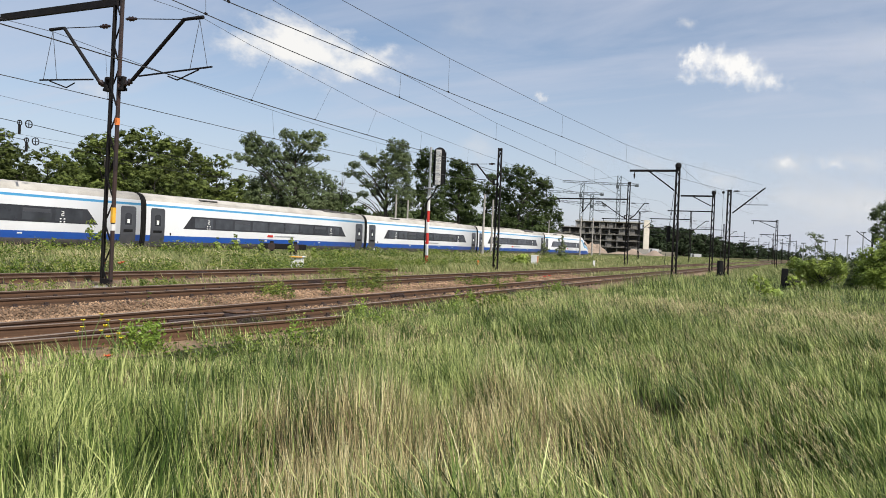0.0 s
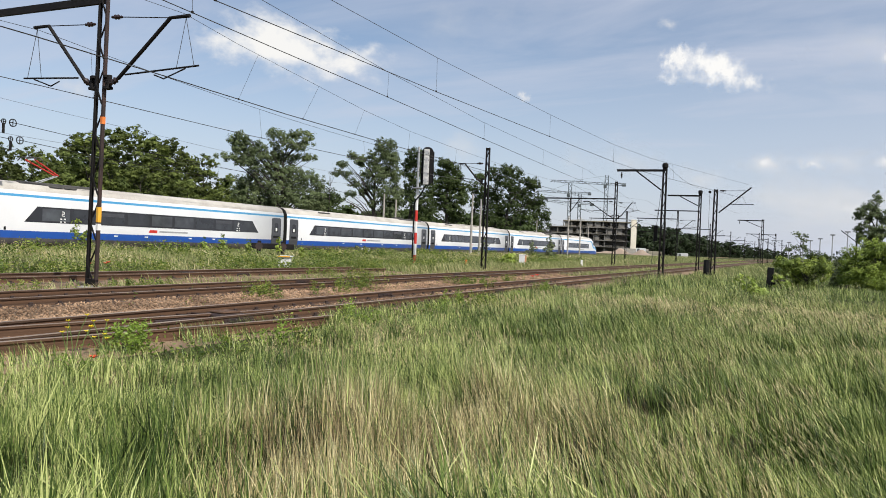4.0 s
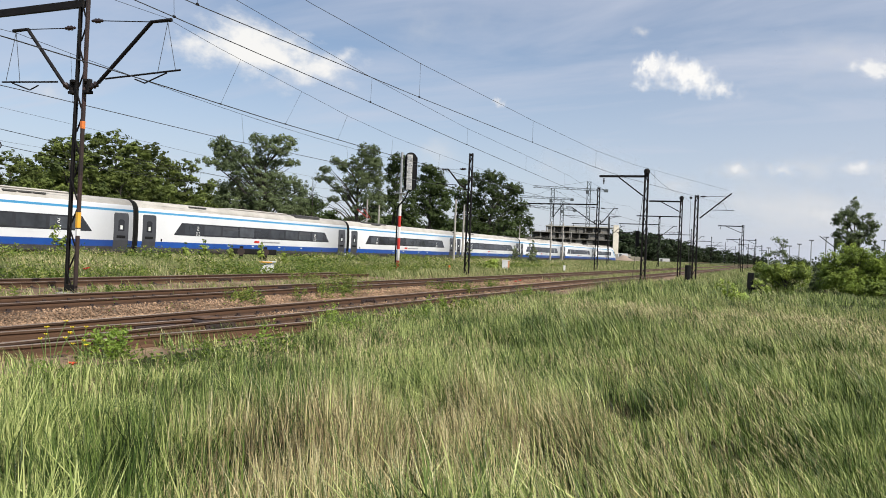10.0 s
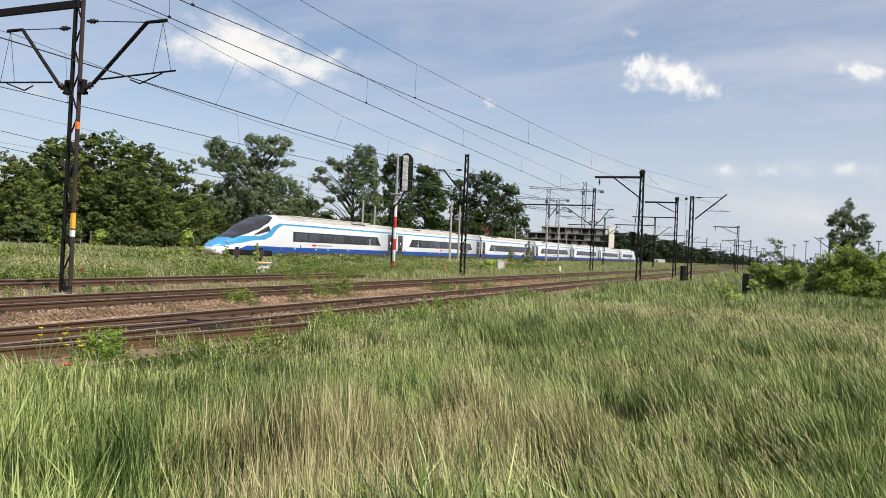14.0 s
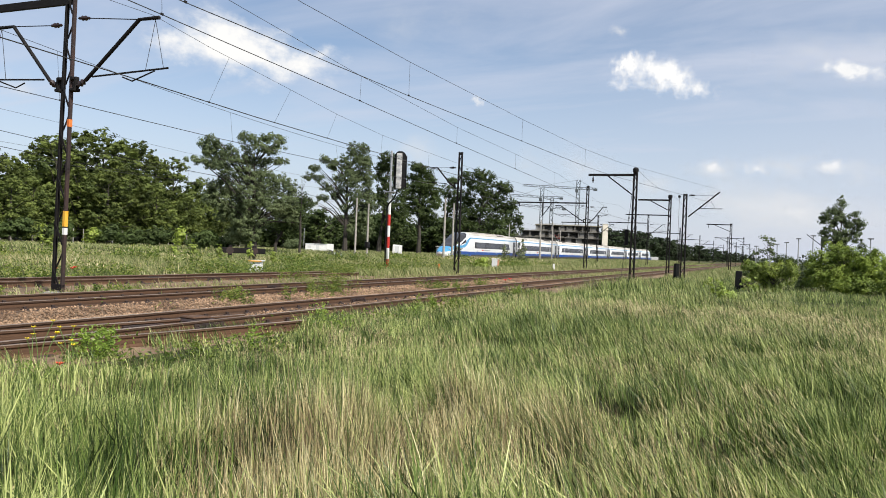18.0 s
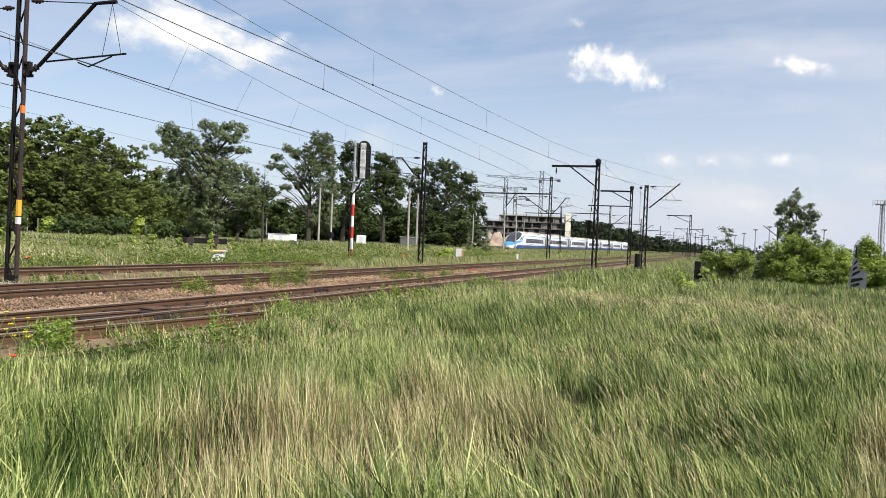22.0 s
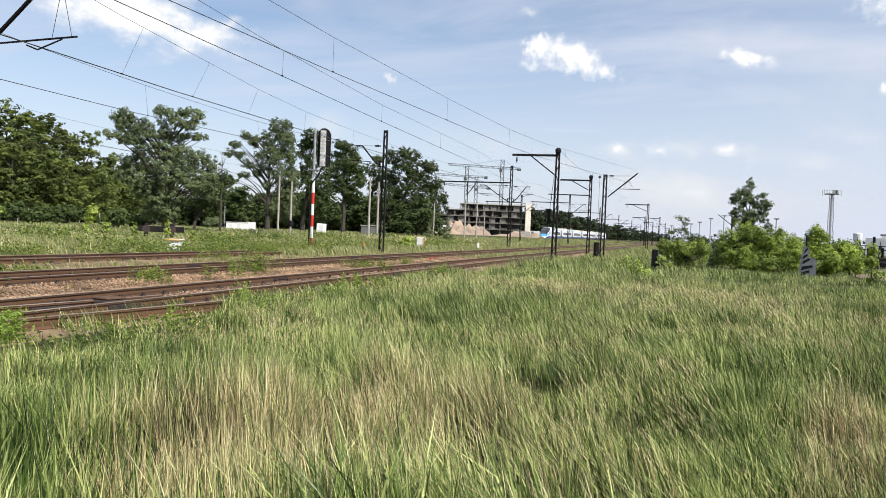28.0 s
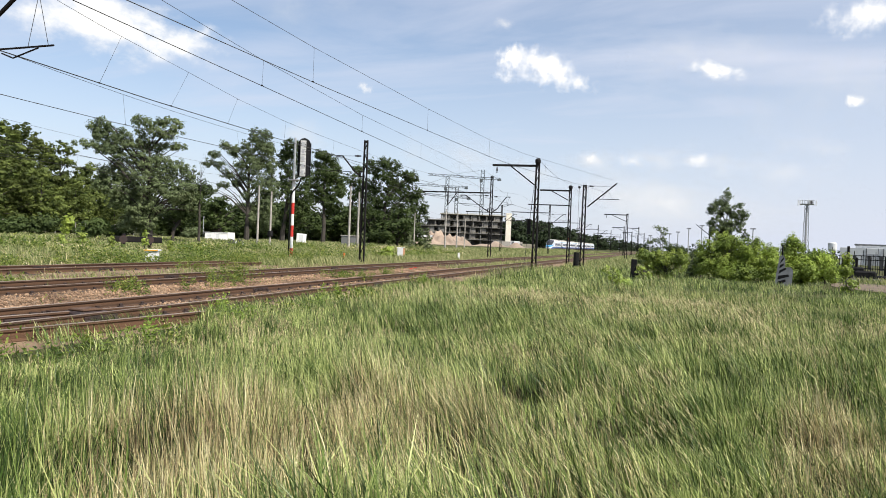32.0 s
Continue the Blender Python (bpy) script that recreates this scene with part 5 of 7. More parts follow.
fg = np.random.default_rng(77)
fl = []
for k in range(90):
    a = -3 + 48 * k / 89
    r = 900 + 120 * fg.random()
    x, y = polar(a, r)
    fl.append((x, y, 4.5, 16, 16, 5.0 + 4.5 * fg.random()))
for k in range(40):
    a = -75 - 20 + k * 2.6 - 60
    x, y = polar(a, 300)
    fl.append((x, y, 5, 18, 18, 6 + 3 * fg.random()))
co, tri = leaf_cloud(fl, 16000, 1.1, 78, 12, 1.6)
fw = tagged(new("far_woods", fast_mesh("far_woods", co, tri, M_LEAF_FAR)), "low dark woods on the far horizon", "woods", kind="stuff")

# ---- bushes on the open side ----
poplar = tree("young_poplar", facing(4.5, 78), boughs(51, [(0.0, 7.6, 0.4, 0.5), (-0.7, 6.8, 0.5, 0.4), (-1.2, 6.2, 0.5, 0.4), (-0.2, 6.2, 0.7, 0.6), (1.1, 6.5, 0.4, 0.5), (1.6, 5.5, 0.5, 0.4), (0.7, 5.5, 0.6, 0.5), (-0.8, 5.3, 0.6, 0.5), (-1.4, 4.7, 0.4, 0.4), (-1.1, 3.9, 0.6, 0.5), (0.1, 4.4, 0.9, 0.7), (1.2, 4.2, 0.7, 0.6), (0.0, 3.0, 1.0, 0.9)]),
     14500, 0.086, M_LEAF_GREY, "young poplar with a ragged grey-green crown", trunk_h=1.2, r0=0.09, seed=51, spread=0.20, shell=0.35, clump=26, twigs=1)


def bush(az, r, w, h, leaves, mat, label, seed, size=0.062, spread=0.15):
    """A ragged shrub: many small leafy shoots of uneven height."""
    rg = random.Random(seed)
    lobes = []
    for k in range(int(14 + w * 18)):
        u = rg.uniform(-1, 1)
        top = h * (1 - 0.42 * abs(u) ** 3) * rg.uniform(0.55, 1.04)
        z = top * rg.uniform(0.25, 0.92)
        s = rg.uniform(0.16, 0.34) * (0.6 + 0.25 * h)
        lobes.append((u * w, rg.uniform(-0.6, 0.6) * min(w, 1.2), z, s, s, s * rg.uniform(0.8, 1.6)))
    return tree("bush", facing(az, r), lobes, leaves, size, mat, label, "bush", 0.3, 0.04, seed, "bushes on the meadow", 16, spread, shell=0.5, twigs=1)


def shrub(az, r, rows, leaves, mat, label, seed, size=0.06, spread=0.17):
    """A rounded shrub whose leafy masses stand out from one another."""
    lobes = boughs(seed, rows, 1.4)
    rg = random.Random(seed + 1)
    # shoots that stick out of the masses
    for x, y, z, a, b, c in list(lobes):
        for k in range(2):
            u = rg.uniform(-0.9, 0.9)
            lobes.append((x + u * a, y + rg.uniform(-0.4, 0.4) * b, z + c * rg.uniform(0.75, 1.15), 0.10, 0.10, rg.uniform(0.16, 0.3)))
    return tree("bush", facing(az, r), lobes, leaves, size, mat, label, "bush", 0.3, 0.04, seed, "bushes on the meadow", 16, spread, shell=0.6, twigs=0)


shrub(4.95, 50, [(-1.25, 2.06, 0.58, 0.48), (-0.56, 2.39, 0.64, 0.51), (0.14, 2.42, 0.58, 0.45), (0.84, 2.08, 0.64, 0.51), (1.28, 1.44, 0.58, 0.58), (0.46, 1.4, 0.74, 0.64), (-0.64, 1.19, 0.74, 0.64), (-1.48, 1.0, 0.58, 0.58), (-1.8, 1.74, 0.35, 0.35), (1.38, 2.18, 0.29, 0.29), (0.3, 0.6, 1.3, 0.5)], 30000, M_LEAF_BUSH, "broad leafy green bush on the meadow", 61)
shrub(7.0, 52, [(0.42, 1.92, 0.53, 0.4), (0.59, 1.32, 0.47, 0.4), (0.33, 1.01, 0.47, 0.47), (0.4, 0.5, 0.5, 0.4)], 9000, M_LEAF_BUSH, "leafy green bush beside a broken panel", 62)
shrub(8.9, 49, [(0.04, 2.55, 0.34, 0.34), (-0.19, 1.97, 0.41, 0.41), (0.43, 2.28, 0.28, 0.25), (0.34, 1.43, 0.56, 0.5), (0.87, 1.04, 0.5, 0.41), (0.76, 0.61, 0.5, 0.28), (0.0, 0.8, 0.5, 0.5)], 15000, M_LEAF_BUSH, "ragged yellow-green bush on the meadow", 63)
shrub(11.0, 53, [(-0.63, 1.74, 0.44, 0.27), (-0.22, 1.46, 0.71, 0.47), (0.21, 0.88, 0.54, 0.47), (-0.45, 0.69, 0.54, 0.47)], 11000, M_LEAF_BUSH, "ragged green bush on the meadow", 60)
shrub(0.6, 46, [(-1.5, 1.45, 0.32, 0.24), (-0.95, 1.34, 0.47, 0.29), (-0.26, 1.16, 0.47, 0.32), (0.27, 1.19, 0.47, 0.29), (0.8, 1.35, 0.32, 0.29), (-0.37, 0.52, 0.47, 0.38), (-0.02, 0.26, 0.32, 0.26), (-1.07, 0.91, 0.38, 0.26), (0.69, 0.86, 0.32, 0.26)], 12000, M_LEAF_BRIGHT, "bright yellow-green bush in tall grass", 64, 0.055, 0.15)
shrub(2.9, 52, [(-0.42, 0.92, 0.37, 0.53), (-0.3, 1.56, 0.27, 0.3), (-0.62, 0.44, 0.3, 0.33)], 3000, M_LEAF_GREY, "grey-green willow bush on the meadow", 65)
shrub(1.6, 66, [(-1.0, 2.0, 0.5, 0.3), (-0.4, 1.7, 0.6, 0.4), (0.0, 1.7, 0.4, 0.3), (-0.6, 1.3, 0.8, 0.5)], 5000, M_LEAF, "dark green bush behind the brighter ones", 66)
bush(-1.15, 44, 0.45, 1.0, 420, M_LEAF_BRIGHT, "thin pale green shrub in tall grass", 59, 0.07, 0.09)
bush(-0.8, 70, 1.4, 1.1, 1800, M_LEAF, "low dark green bush near the masts", 67)
tree("sapling", facing(0.25, 60), boughs(68, [(-0.53, 3.49, 0.27, 0.23), (-0.08, 3.19, 0.35, 0.23), (-1.11, 2.45, 0.23, 0.27), (-0.66, 2.47, 0.27, 0.23), (-0.13, 2.49, 0.23, 0.27), (-0.5, 1.6, 0.4, 0.4)]), 1200, 0.07, M_LEAF_GREY, "thin sapling with scattered leaves", trunk_h=0.7, r0=0.03, seed=68, clump=14, spread=0.16)
tree("sapling", facing(-3.4, 34), [(-0.2, 0, 0.75, 0.25, 0.25, 0.3), (0.2, 0, 0.45, 0.35, 0.3, 0.3), (0.5, 0, 0.2, 0.4, 0.3, 0.3)], 420, 0.07, M_LEAF_BRIGHT, "pale green sapling in the grass", trunk_h=0.3, r0=0.015, seed=69, clump=14, spread=0.14)
tree("bush", facing(12.2, 38), [(0, 0, 1.3, 0.35, 0.3, 0.6), (0.1, 0, 0.4, 0.4, 0.3, 0.4)], 700, 0.08, M_LEAF_BRIGHT, "slim green shrub beside the dirt track", "bush", 0.3, 0.03, 70, "bushes on the meadow", 14, 0.15)
# feathery bushes beside the main line
for a_, h_, n_, sd_ in ((-17.55, 3.2, 1500, 72), (-18.9, 2.2, 900, 73), (-22.6, 2.4, 900, 85)):
    tree("bush", facing(a_, 92), boughs(sd_, [(0.0, h_ * 0.92, 0.14, h_ * 0.10), (-0.1, h_ * 0.74, 0.3, h_ * 0.1), (0.16, h_ * 0.56, 0.5, h_ * 0.1), (-0.2, h_ * 0.38, 0.68, h_ * 0.1), (0.2, h_ * 0.2, 0.8, h_ * 0.1)]), n_, 0.085, M_LEAF_FEATHER, "feathery pale grey-green bush beside the main line", "bush", 0.3, 0.04, sd_, "feathery bushes beside the main line", 12, 0.14)
# bushes behind the line
for a, r, w, h, mt, sd in ((-20.6, 62, 0.5, 0.9, M_LEAF_BRIGHT, 71), (-41.5, 84, 1.6, 2.0, M_LEAF, 74), (-43.2, 88, 0.5, 2.2, M_LEAF_BRIGHT, 75), (-44.6, 92, 1.8, 2.2, M_LEAF, 76), (-46.4, 92, 1.5, 1.8, M_LEAF, 77), (-49.0, 90, 0.8, 1.8, M_LEAF_BRIGHT, 78), (-51.0, 90, 1.8, 2.4, M_LEAF, 79), (-35.0, 112, 1.4, 1.6, M_LEAF_GREY, 80), (-53.5, 88, 1.8, 2.4, M_LEAF, 89), (-48.0, 94, 1.8, 2.2, M_LEAF, 90), (-39.8, 94, 1.6, 1.8, M_LEAF, 91)):
    tree("bush", facing(a, r), [(0, 0, h * 0.6, w, w * 0.8, h * 0.35), (-w * 0.4, 0, h * 0.35, w * 0.8, w * 0.7, h * 0.3), (w * 0.3, 0, h * 0.85, w * 0.5, w * 0.5, h * 0.2)], int(700 + 600 * w), 0.10 + r * 0.0008, mt, "green bush growing behind the line", "bush", 0.3, 0.04, sd, "bushes behind the line", 18, 0.12 + 0.12 * w)

for a, w, h, sd in ((-52.0, 0.34, 1.75, 82), (-51.4, 0.28, 1.3, 81), (-43.6, 0.2, 1.2, 83), (-42.3, 0.22, 1.45, 84), (-40.4, 0.2, 1.25, 86), (-38.2, 0.22, 1.4, 87), (-36.5, 0.2, 0.9, 88)):
    tree("sapling", facing(a, 46), [(0, 0, h * 0.85, w * 0.6, w * 0.6, h * 0.16), (-w * 0.4, 0, h * 0.6, w, w, h * 0.14), (w * 0.4, 0, h * 0.42, w, w, h * 0.14)], 190, 0.085, M_LEAF_BRIGHT, "slender leafy sapling on the bank", "sapling", 0.3, 0.018, sd, "saplings on the bank", 9, 0.10)

# ---- grass ----
def grass_material(name, pairs, rough=0.6, translucent=0.3):
    """Blades: each takes one of three tints, shifted by patches over the meadow."""
    m = bpy.data.materials.new(name)
    m.use_nodes = True
    nt, ln = m.node_tree.nodes, m.node_tree.links
    b = nt["Principled BSDF"]
    b.inputs["Roughness"].default_value = rough
    b.inputs["Specular IOR Level"].default_value = 0.35
    g, t = nt.new("ShaderNodeNewGeometry"), nt.new("ShaderNodeTexCoord")
    n1 = nt.new("ShaderNodeTexNoise")
    n1.inputs["Scale"].default_value, n1.inputs["Detail"].default_value = 0.35, 4
    ln.new(t.outputs["Object"], n1.inputs["Vector"])
    add = nt.new("ShaderNodeMath")
    add.operation = "MULTIPLY_ADD"
    add.inputs[1].default_value, add.inputs[2].default_value = 0.88, -0.20
    ln.new(g.outputs["Random Per Island"], add.inputs[0])
    mr = nt.new("ShaderNodeMapRange")
    for k, v in (("From Min", 0.35), ("From Max", 0.65), ("To Min", 0.0), ("To Max", 0.26)):
        mr.inputs[k].default_value = v
    ln.new(n1.outputs["Fac"], mr.inputs["Value"])
    # tufts differ from one another
    n2, mr2 = nt.new("ShaderNodeTexNoise"), nt.new("ShaderNodeMapRange")
    n2.inputs["Scale"].default_value, n2.inputs["Detail"].default_value = 1.7, 3
    ln.new(t.outputs["Object"], n2.inputs["Vector"])
    for k, v in (("From Min", 0.35), ("From Max", 0.65), ("To Min", 0.0), ("To Max", 0.36)):
        mr2.inputs[k].default_value = v
    ln.new(n2.outputs["Fac"], mr2.inputs["Value"])
    s0, s = nt.new("ShaderNodeMath"), nt.new("ShaderNodeMath")
    ln.new(add.outputs[0], s0.inputs[0]), ln.new(mr2.outputs[0], s0.inputs[1])
    ln.new(s0.outputs[0], s.inputs[0]), ln.new(mr.outputs[0], s.inputs[1])
    ramp = nt.new("ShaderNodeValToRGB")
    el = ramp.color_ramp.elements
    el[0].position, el[0].color = pairs[0][0], (*pairs[0][1], 1)
    el[1].position, el[1].color = pairs[-1][0], (*pairs[-1][1], 1)
    for pos, col in pairs[1:-1]:
        e = el.new(pos)
        e.color = (*col, 1)
    ln.new(s.outputs[0], ramp.inputs["Fac"])
    ln.new(ramp.outputs["Color"], b.inputs["Base Color"])
    tr, sh = nt.new("ShaderNodeBsdfTranslucent"), nt.new("ShaderNodeMixShader")
    sh.inputs[0].default_value = translucent
    ln.new(ramp.outputs["Color"], tr.inputs["Color"])
    ln.new(b.outputs[0], sh.inputs[1]), ln.new(tr.outputs[0], sh.inputs[2])
    ln.new(sh.outputs[0], nt["Material Output"].inputs["Surface"])
    return m


M_GRASS = grass_material("tall_green_grass", [(0.0, (0.010, 0.021, 0.006)), (0.40, (0.062, 0.108, 0.024)), (0.66, (0.180, 0.246, 0.058)), (0.97, (0.57, 0.61, 0.24))], 0.42, 0.12)
# near-black tints put the shade between tufts into the colour, brown stops are litter
M_UNDERGRASS_SHADE = grass_material("undergrowth_with_painted_shade", [(0.0, (0.010, 0.012, 0.006)), (0.4, (0.018, 0.025, 0.008)), (0.75, (0.050, 0.044, 0.021)), (1.0, (0.15, 0.105, 0.066))], 0.7, 0.08)
M_STRAW = grass_material("dry_straw_grass", [(0.0, (0.11, 0.078, 0.043)), (0.35, (0.34, 0.275, 0.138)), (0.65, (0.61, 0.515, 0.265)), (1.0, (0.88, 0.80, 0.50))], 0.5, 0.08)
M_GRASS_FAR = grass_material("meadow_grass_behind_line", [(0.0, (0.082, 0.120, 0.032)), (0.4, (0.181, 0.222, 0.070)), (0.75, (0.328, 0.342, 0.138)), (1.0, (0.491, 0.456, 0.240))])
M_HERB = grass_material("leafy_weeds", [(0.0, (0.038, 0.068, 0.011)), (0.4, (0.10, 0.158, 0.022)), (0.8, (0.20, 0.26, 0.044)), (1.0, (0.32, 0.335, 0.085))], 0.5, 0.35)


def smooth_noise(x, y, scale, seed):
    """Soft value noise over arrays, 0 to 1."""
    g = np.random.default_rng(seed)
    tab = g.random((64, 64))
    u, v = x / scale + 1000.0, y / scale + 1000.0
    i, j = np.floor(u).astype(int), np.floor(v).astype(int)
    a, b = u - i, v - j
    a, b = a * a * (3 - 2 * a), b * b * (3 - 2 * b)
    t = lambda p, q: tab[p % 64, q % 64]
    return (t(i, j) * (1 - a) + t(i + 1, j) * a) * (1 - b) + (t(i, j + 1) * (1 - a) + t(i + 1, j + 1) * a) * b


HX, HY = np.linspace(-100, 40, 281), np.linspace(-5, 130, 136)
HT = np.array([[hill(x, y) for y in HY] for x in HX])


def hill_np(x, y):
    u = np.clip((x + 100) / 140 * 280, 0, 279.99)
    v = np.clip((y + 5) / 135 * 135, 0, 134.99)
    i, j = u.astype(int), v.astype(int)
    a, b = u - i, v - j
    return HT[i, j] * (1 - a) * (1 - b) + HT[i + 1, j] * a * (1 - b) + HT[i, j + 1] * (1 - a) * b + HT[i + 1, j + 1] * a * b


def blades(x, y, h, w, lean, seed, seg=3, wind=(-0.86, -0.30), wind_k=0.35, droop=0.5):
    """Curved tapering blades rooted on the ground."""
    g = np.random.default_rng(seed)
    n = len(x)
    z = hill_np(x, y) - 0.03
    ang = g.random(n) * 2 * np.pi
    lx = np.cos(ang) * lean + wind[0] * wind_k * (0.6 + 0.8 * g.random(n))
    ly = np.sin(ang) * lean + wind[1] * wind_k * (0.6 + 0.8 * g.random(n))
    fa = g.random(n) * 2 * np.pi
    wx, wy = np.cos(fa), np.sin(fa)
    co = np.zeros((n, 2 * seg + 1, 3), dtype=np.float32)
    for k in range(seg + 1):
        q = k / seg
        off = h * (q * 0.22 + q * q * 0.78 * (0.5 + droop))
        zz = z + h * (q - 0.20 * droop * q ** 3)
        cx, cy = x + lx * off, y + ly * off
        ww = w * (1 - q ** 1.6) * 0.5
        if k < seg:
            co[:, 2 * k] = np.stack([cx - wx * ww, cy - wy * ww, zz], 1)
            co[:, 2 * k + 1] = np.stack([cx + wx * ww, cy + wy * ww, zz], 1)
        else:
            co[:, 2 * seg] = np.stack([cx, cy, zz], 1)
    m = 2 * seg + 1
    tri = []
    for k in range(seg - 1):
        tri += [[2 * k, 2 * k + 1, 2 * k + 3], [2 * k, 2 * k + 3, 2 * k + 2]]
    tri.append([2 * seg - 2, 2 * seg - 1, 2 * seg])
    t = (np.arange(n)[:, None, None] * m + np.array(tri)[None]).reshape(-1, 3)
    return co.reshape(-1, 3), t


def ring_points(g, r0, r1, count, a0=-66.0, a1=22.0):
    r = np.sqrt(r0 * r0 + (r1 * r1 - r0 * r0) * g.random(count))
    a = np.radians(a0 + (a1 - a0) * g.random(count))
    return r * np.sin(a), r * np.cos(a), r, np.degrees(a)


def tufted(g, x, y, k, spread):
    """Draws points together into tufts."""
    n = len(x)
    c = g.integers(0, max(1, n // k), n)
    return x[c] + g.normal(size=n) * spread, y[c] + g.normal(size=n) * spread


def join(parts_):
    cos, tris, base = [], [], 0
    for co, t in parts_:
        cos.append(co), tris.append(t + base)
        base += len(co)
    return np.concatenate(cos), np.concatenate(tris)


def spot(a, r, a0, aw, r0, rw_, k):
    """A soft patch of the meadow by bearing and distance."""
    return k * np.exp(-((a - a0) / aw) ** 2) * np.exp(-((r - r0) / rw_) ** 2)


# hollows of shorter grass, filled with the darkened undergrowth and litter: x, y, radius
HOLLOWS = [(-3.1, 3.7, 0.46), (-1.65, 4.0, 0.40), (-0.88, 6.1, 0.48), (-0.42, 6.6, 0.58), (-2.75, 6.0, 0.42), (-3.7, 5.4, 0.40), (1.3, 6.6, 0.46), (-2.0, 20.0, 1.2), (-0.6, 16.0, 1.0), (-3.4, 3.0, 0.35)]
g = np.random.default_rng(100)
green, straw, under = [], [], []
for r0, r1, count, seg, k_tuft in ((1.3, 4.0, 50000, 3, 12), (4.0, 8.0, 150000, 2, 12), (8.0, 16.0, 200000, 2, 11), (16.0, 32.0, 210000, 1, 10), (32.0, 66.0, 170000, 1, 10)):
    # tufts: roots close together, blades fanning out
    nt_ = count // k_tuft
    cx, cy, cr, ca = ring_points(g, r0, r1, nt_)
    c_h = 0.84 + 0.36 * g.random(nt_) ** 1.5
    c_dry = g.random(nt_)
    i = np.repeat(np.arange(nt_), k_tuft)
    lone = g.random(len(i)) < (0.16 if r1 < 9 else 0.30)
    sp = (0.026 + 0.040 * g.random(nt_) + 0.0035 * cr)[i] * np.where(lone, 4.0, 1.0)
    x, y = cx[i] + g.normal(size=len(i)) * sp, cy[i] + g.normal(size=len(i)) * sp
    r, a = np.hypot(x, y), np.degrees(np.arctan2(x, y))
    hole = smooth_noise(x, y, 0.72 if r1 < 17 else 1.5, 15) + 0.5 * smooth_noise(x, y, 2.0 if r1 < 17 else 4.5, 16)
    edge = -7.45 + 0.6 * (smooth_noise(x, y, 1.6, 5) - 0.5)
    bare = (a > 10.8 + 0.02 * (r - 44)) & (r > 43) & (g.random(len(x)) > 0.12)
    ok = ~bare & (x > edge) & (r > 1.25) & ((hole > np.where(r < 8, 0.60, np.where(r < 16, 0.50, 0.40))) | (g.random(len(x)) < 0.32))
    x, y, r, a, i, hole = x[ok], y[ok], r[ok], a[ok], i[ok], hole[ok]
    n = len(x)
    # a straw belt near by, paler seeding grass beyond it, a fresh green strip, a brown patch
    dry = 0.05 + 0.04 * np.clip((r - 9) / 6, 0, 1) + 0.60 * (smooth_noise(x, y, 2.2, 6) - 0.50)
    dry += spot(a, r, -37, 11, 4.2, 1.9, 0.62) + spot(a, r, -22, 11, 5.6, 2.0, 0.48) + spot(a, r, -6, 10, 9.0, 4.5, 0.20)
    dry += spot(a, r, 11.5, 3.5, 7.5, 4.0, 0.50) - spot(a, r, 5.0, 2.6, 8.0, 4.5, 0.75) - spot(a, r, -50, 7, 4.0, 3.0, 0.35) - spot(a, r, -27, 13, 11.5, 3.6, 0.5) + spot(a, r, 1, 7, 30, 9, 0.16) - spot(a, r, -4, 14, 15, 4, 0.22)
    sunk = np.zeros(n)
    for hx_, hy_, hr_ in HOLLOWS:
        sunk = np.maximum(sunk, np.exp(-((x - hx_) ** 2 + (y - hy_) ** 2) / hr_ ** 2))
    d = 0.7 * c_dry[i] + 0.3 * g.random(n) < np.clip(dry, 0.04, 0.84)
    tall = 0.28 + 0.40 * smooth_noise(x, y, 3.0, 7) + 0.34 * np.clip(hole - 0.40, 0, 0.8)
    tall *= np.where(r < 3.4, 0.60 + 0.12 * r, 1.0) * np.clip(np.interp(y, [3, 6, 8, 10, 13, 24, 36], [0.9, 0.82, 0.72, 0.78, 0.80, 1.0, 1.35]) + (x + 7.4) * np.interp(y, [3, 6, 8, 10, 13, 24, 36], [0.10, 0.12, 0.14, 0.10, 0.08, 0.0, -0.025]), 0.36, 1.35) * c_h[i]
    tall *= np.interp(a, [-50, -36, -24, -12, 5], [0.95, 0.95, 1.0, 0.9, 0.68]) * np.interp(r, [4, 9, 20], [1.0, 0.86, 0.74])
    tall *= np.interp(r, [3, 8, 14], [0.40, 0.42, 0.55]) + np.interp(r, [3, 8, 14], [0.80, 0.85, 0.85]) * smooth_noise(x, y, 0.42 + 0.028 * r1, 17)
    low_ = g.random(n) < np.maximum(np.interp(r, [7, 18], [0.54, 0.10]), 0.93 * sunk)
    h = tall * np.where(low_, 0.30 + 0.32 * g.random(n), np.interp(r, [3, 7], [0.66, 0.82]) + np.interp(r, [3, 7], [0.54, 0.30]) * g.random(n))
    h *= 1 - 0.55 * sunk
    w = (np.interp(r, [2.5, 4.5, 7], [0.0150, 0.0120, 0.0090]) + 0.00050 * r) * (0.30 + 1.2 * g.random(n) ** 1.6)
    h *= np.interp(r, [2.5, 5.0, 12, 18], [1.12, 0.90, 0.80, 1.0])
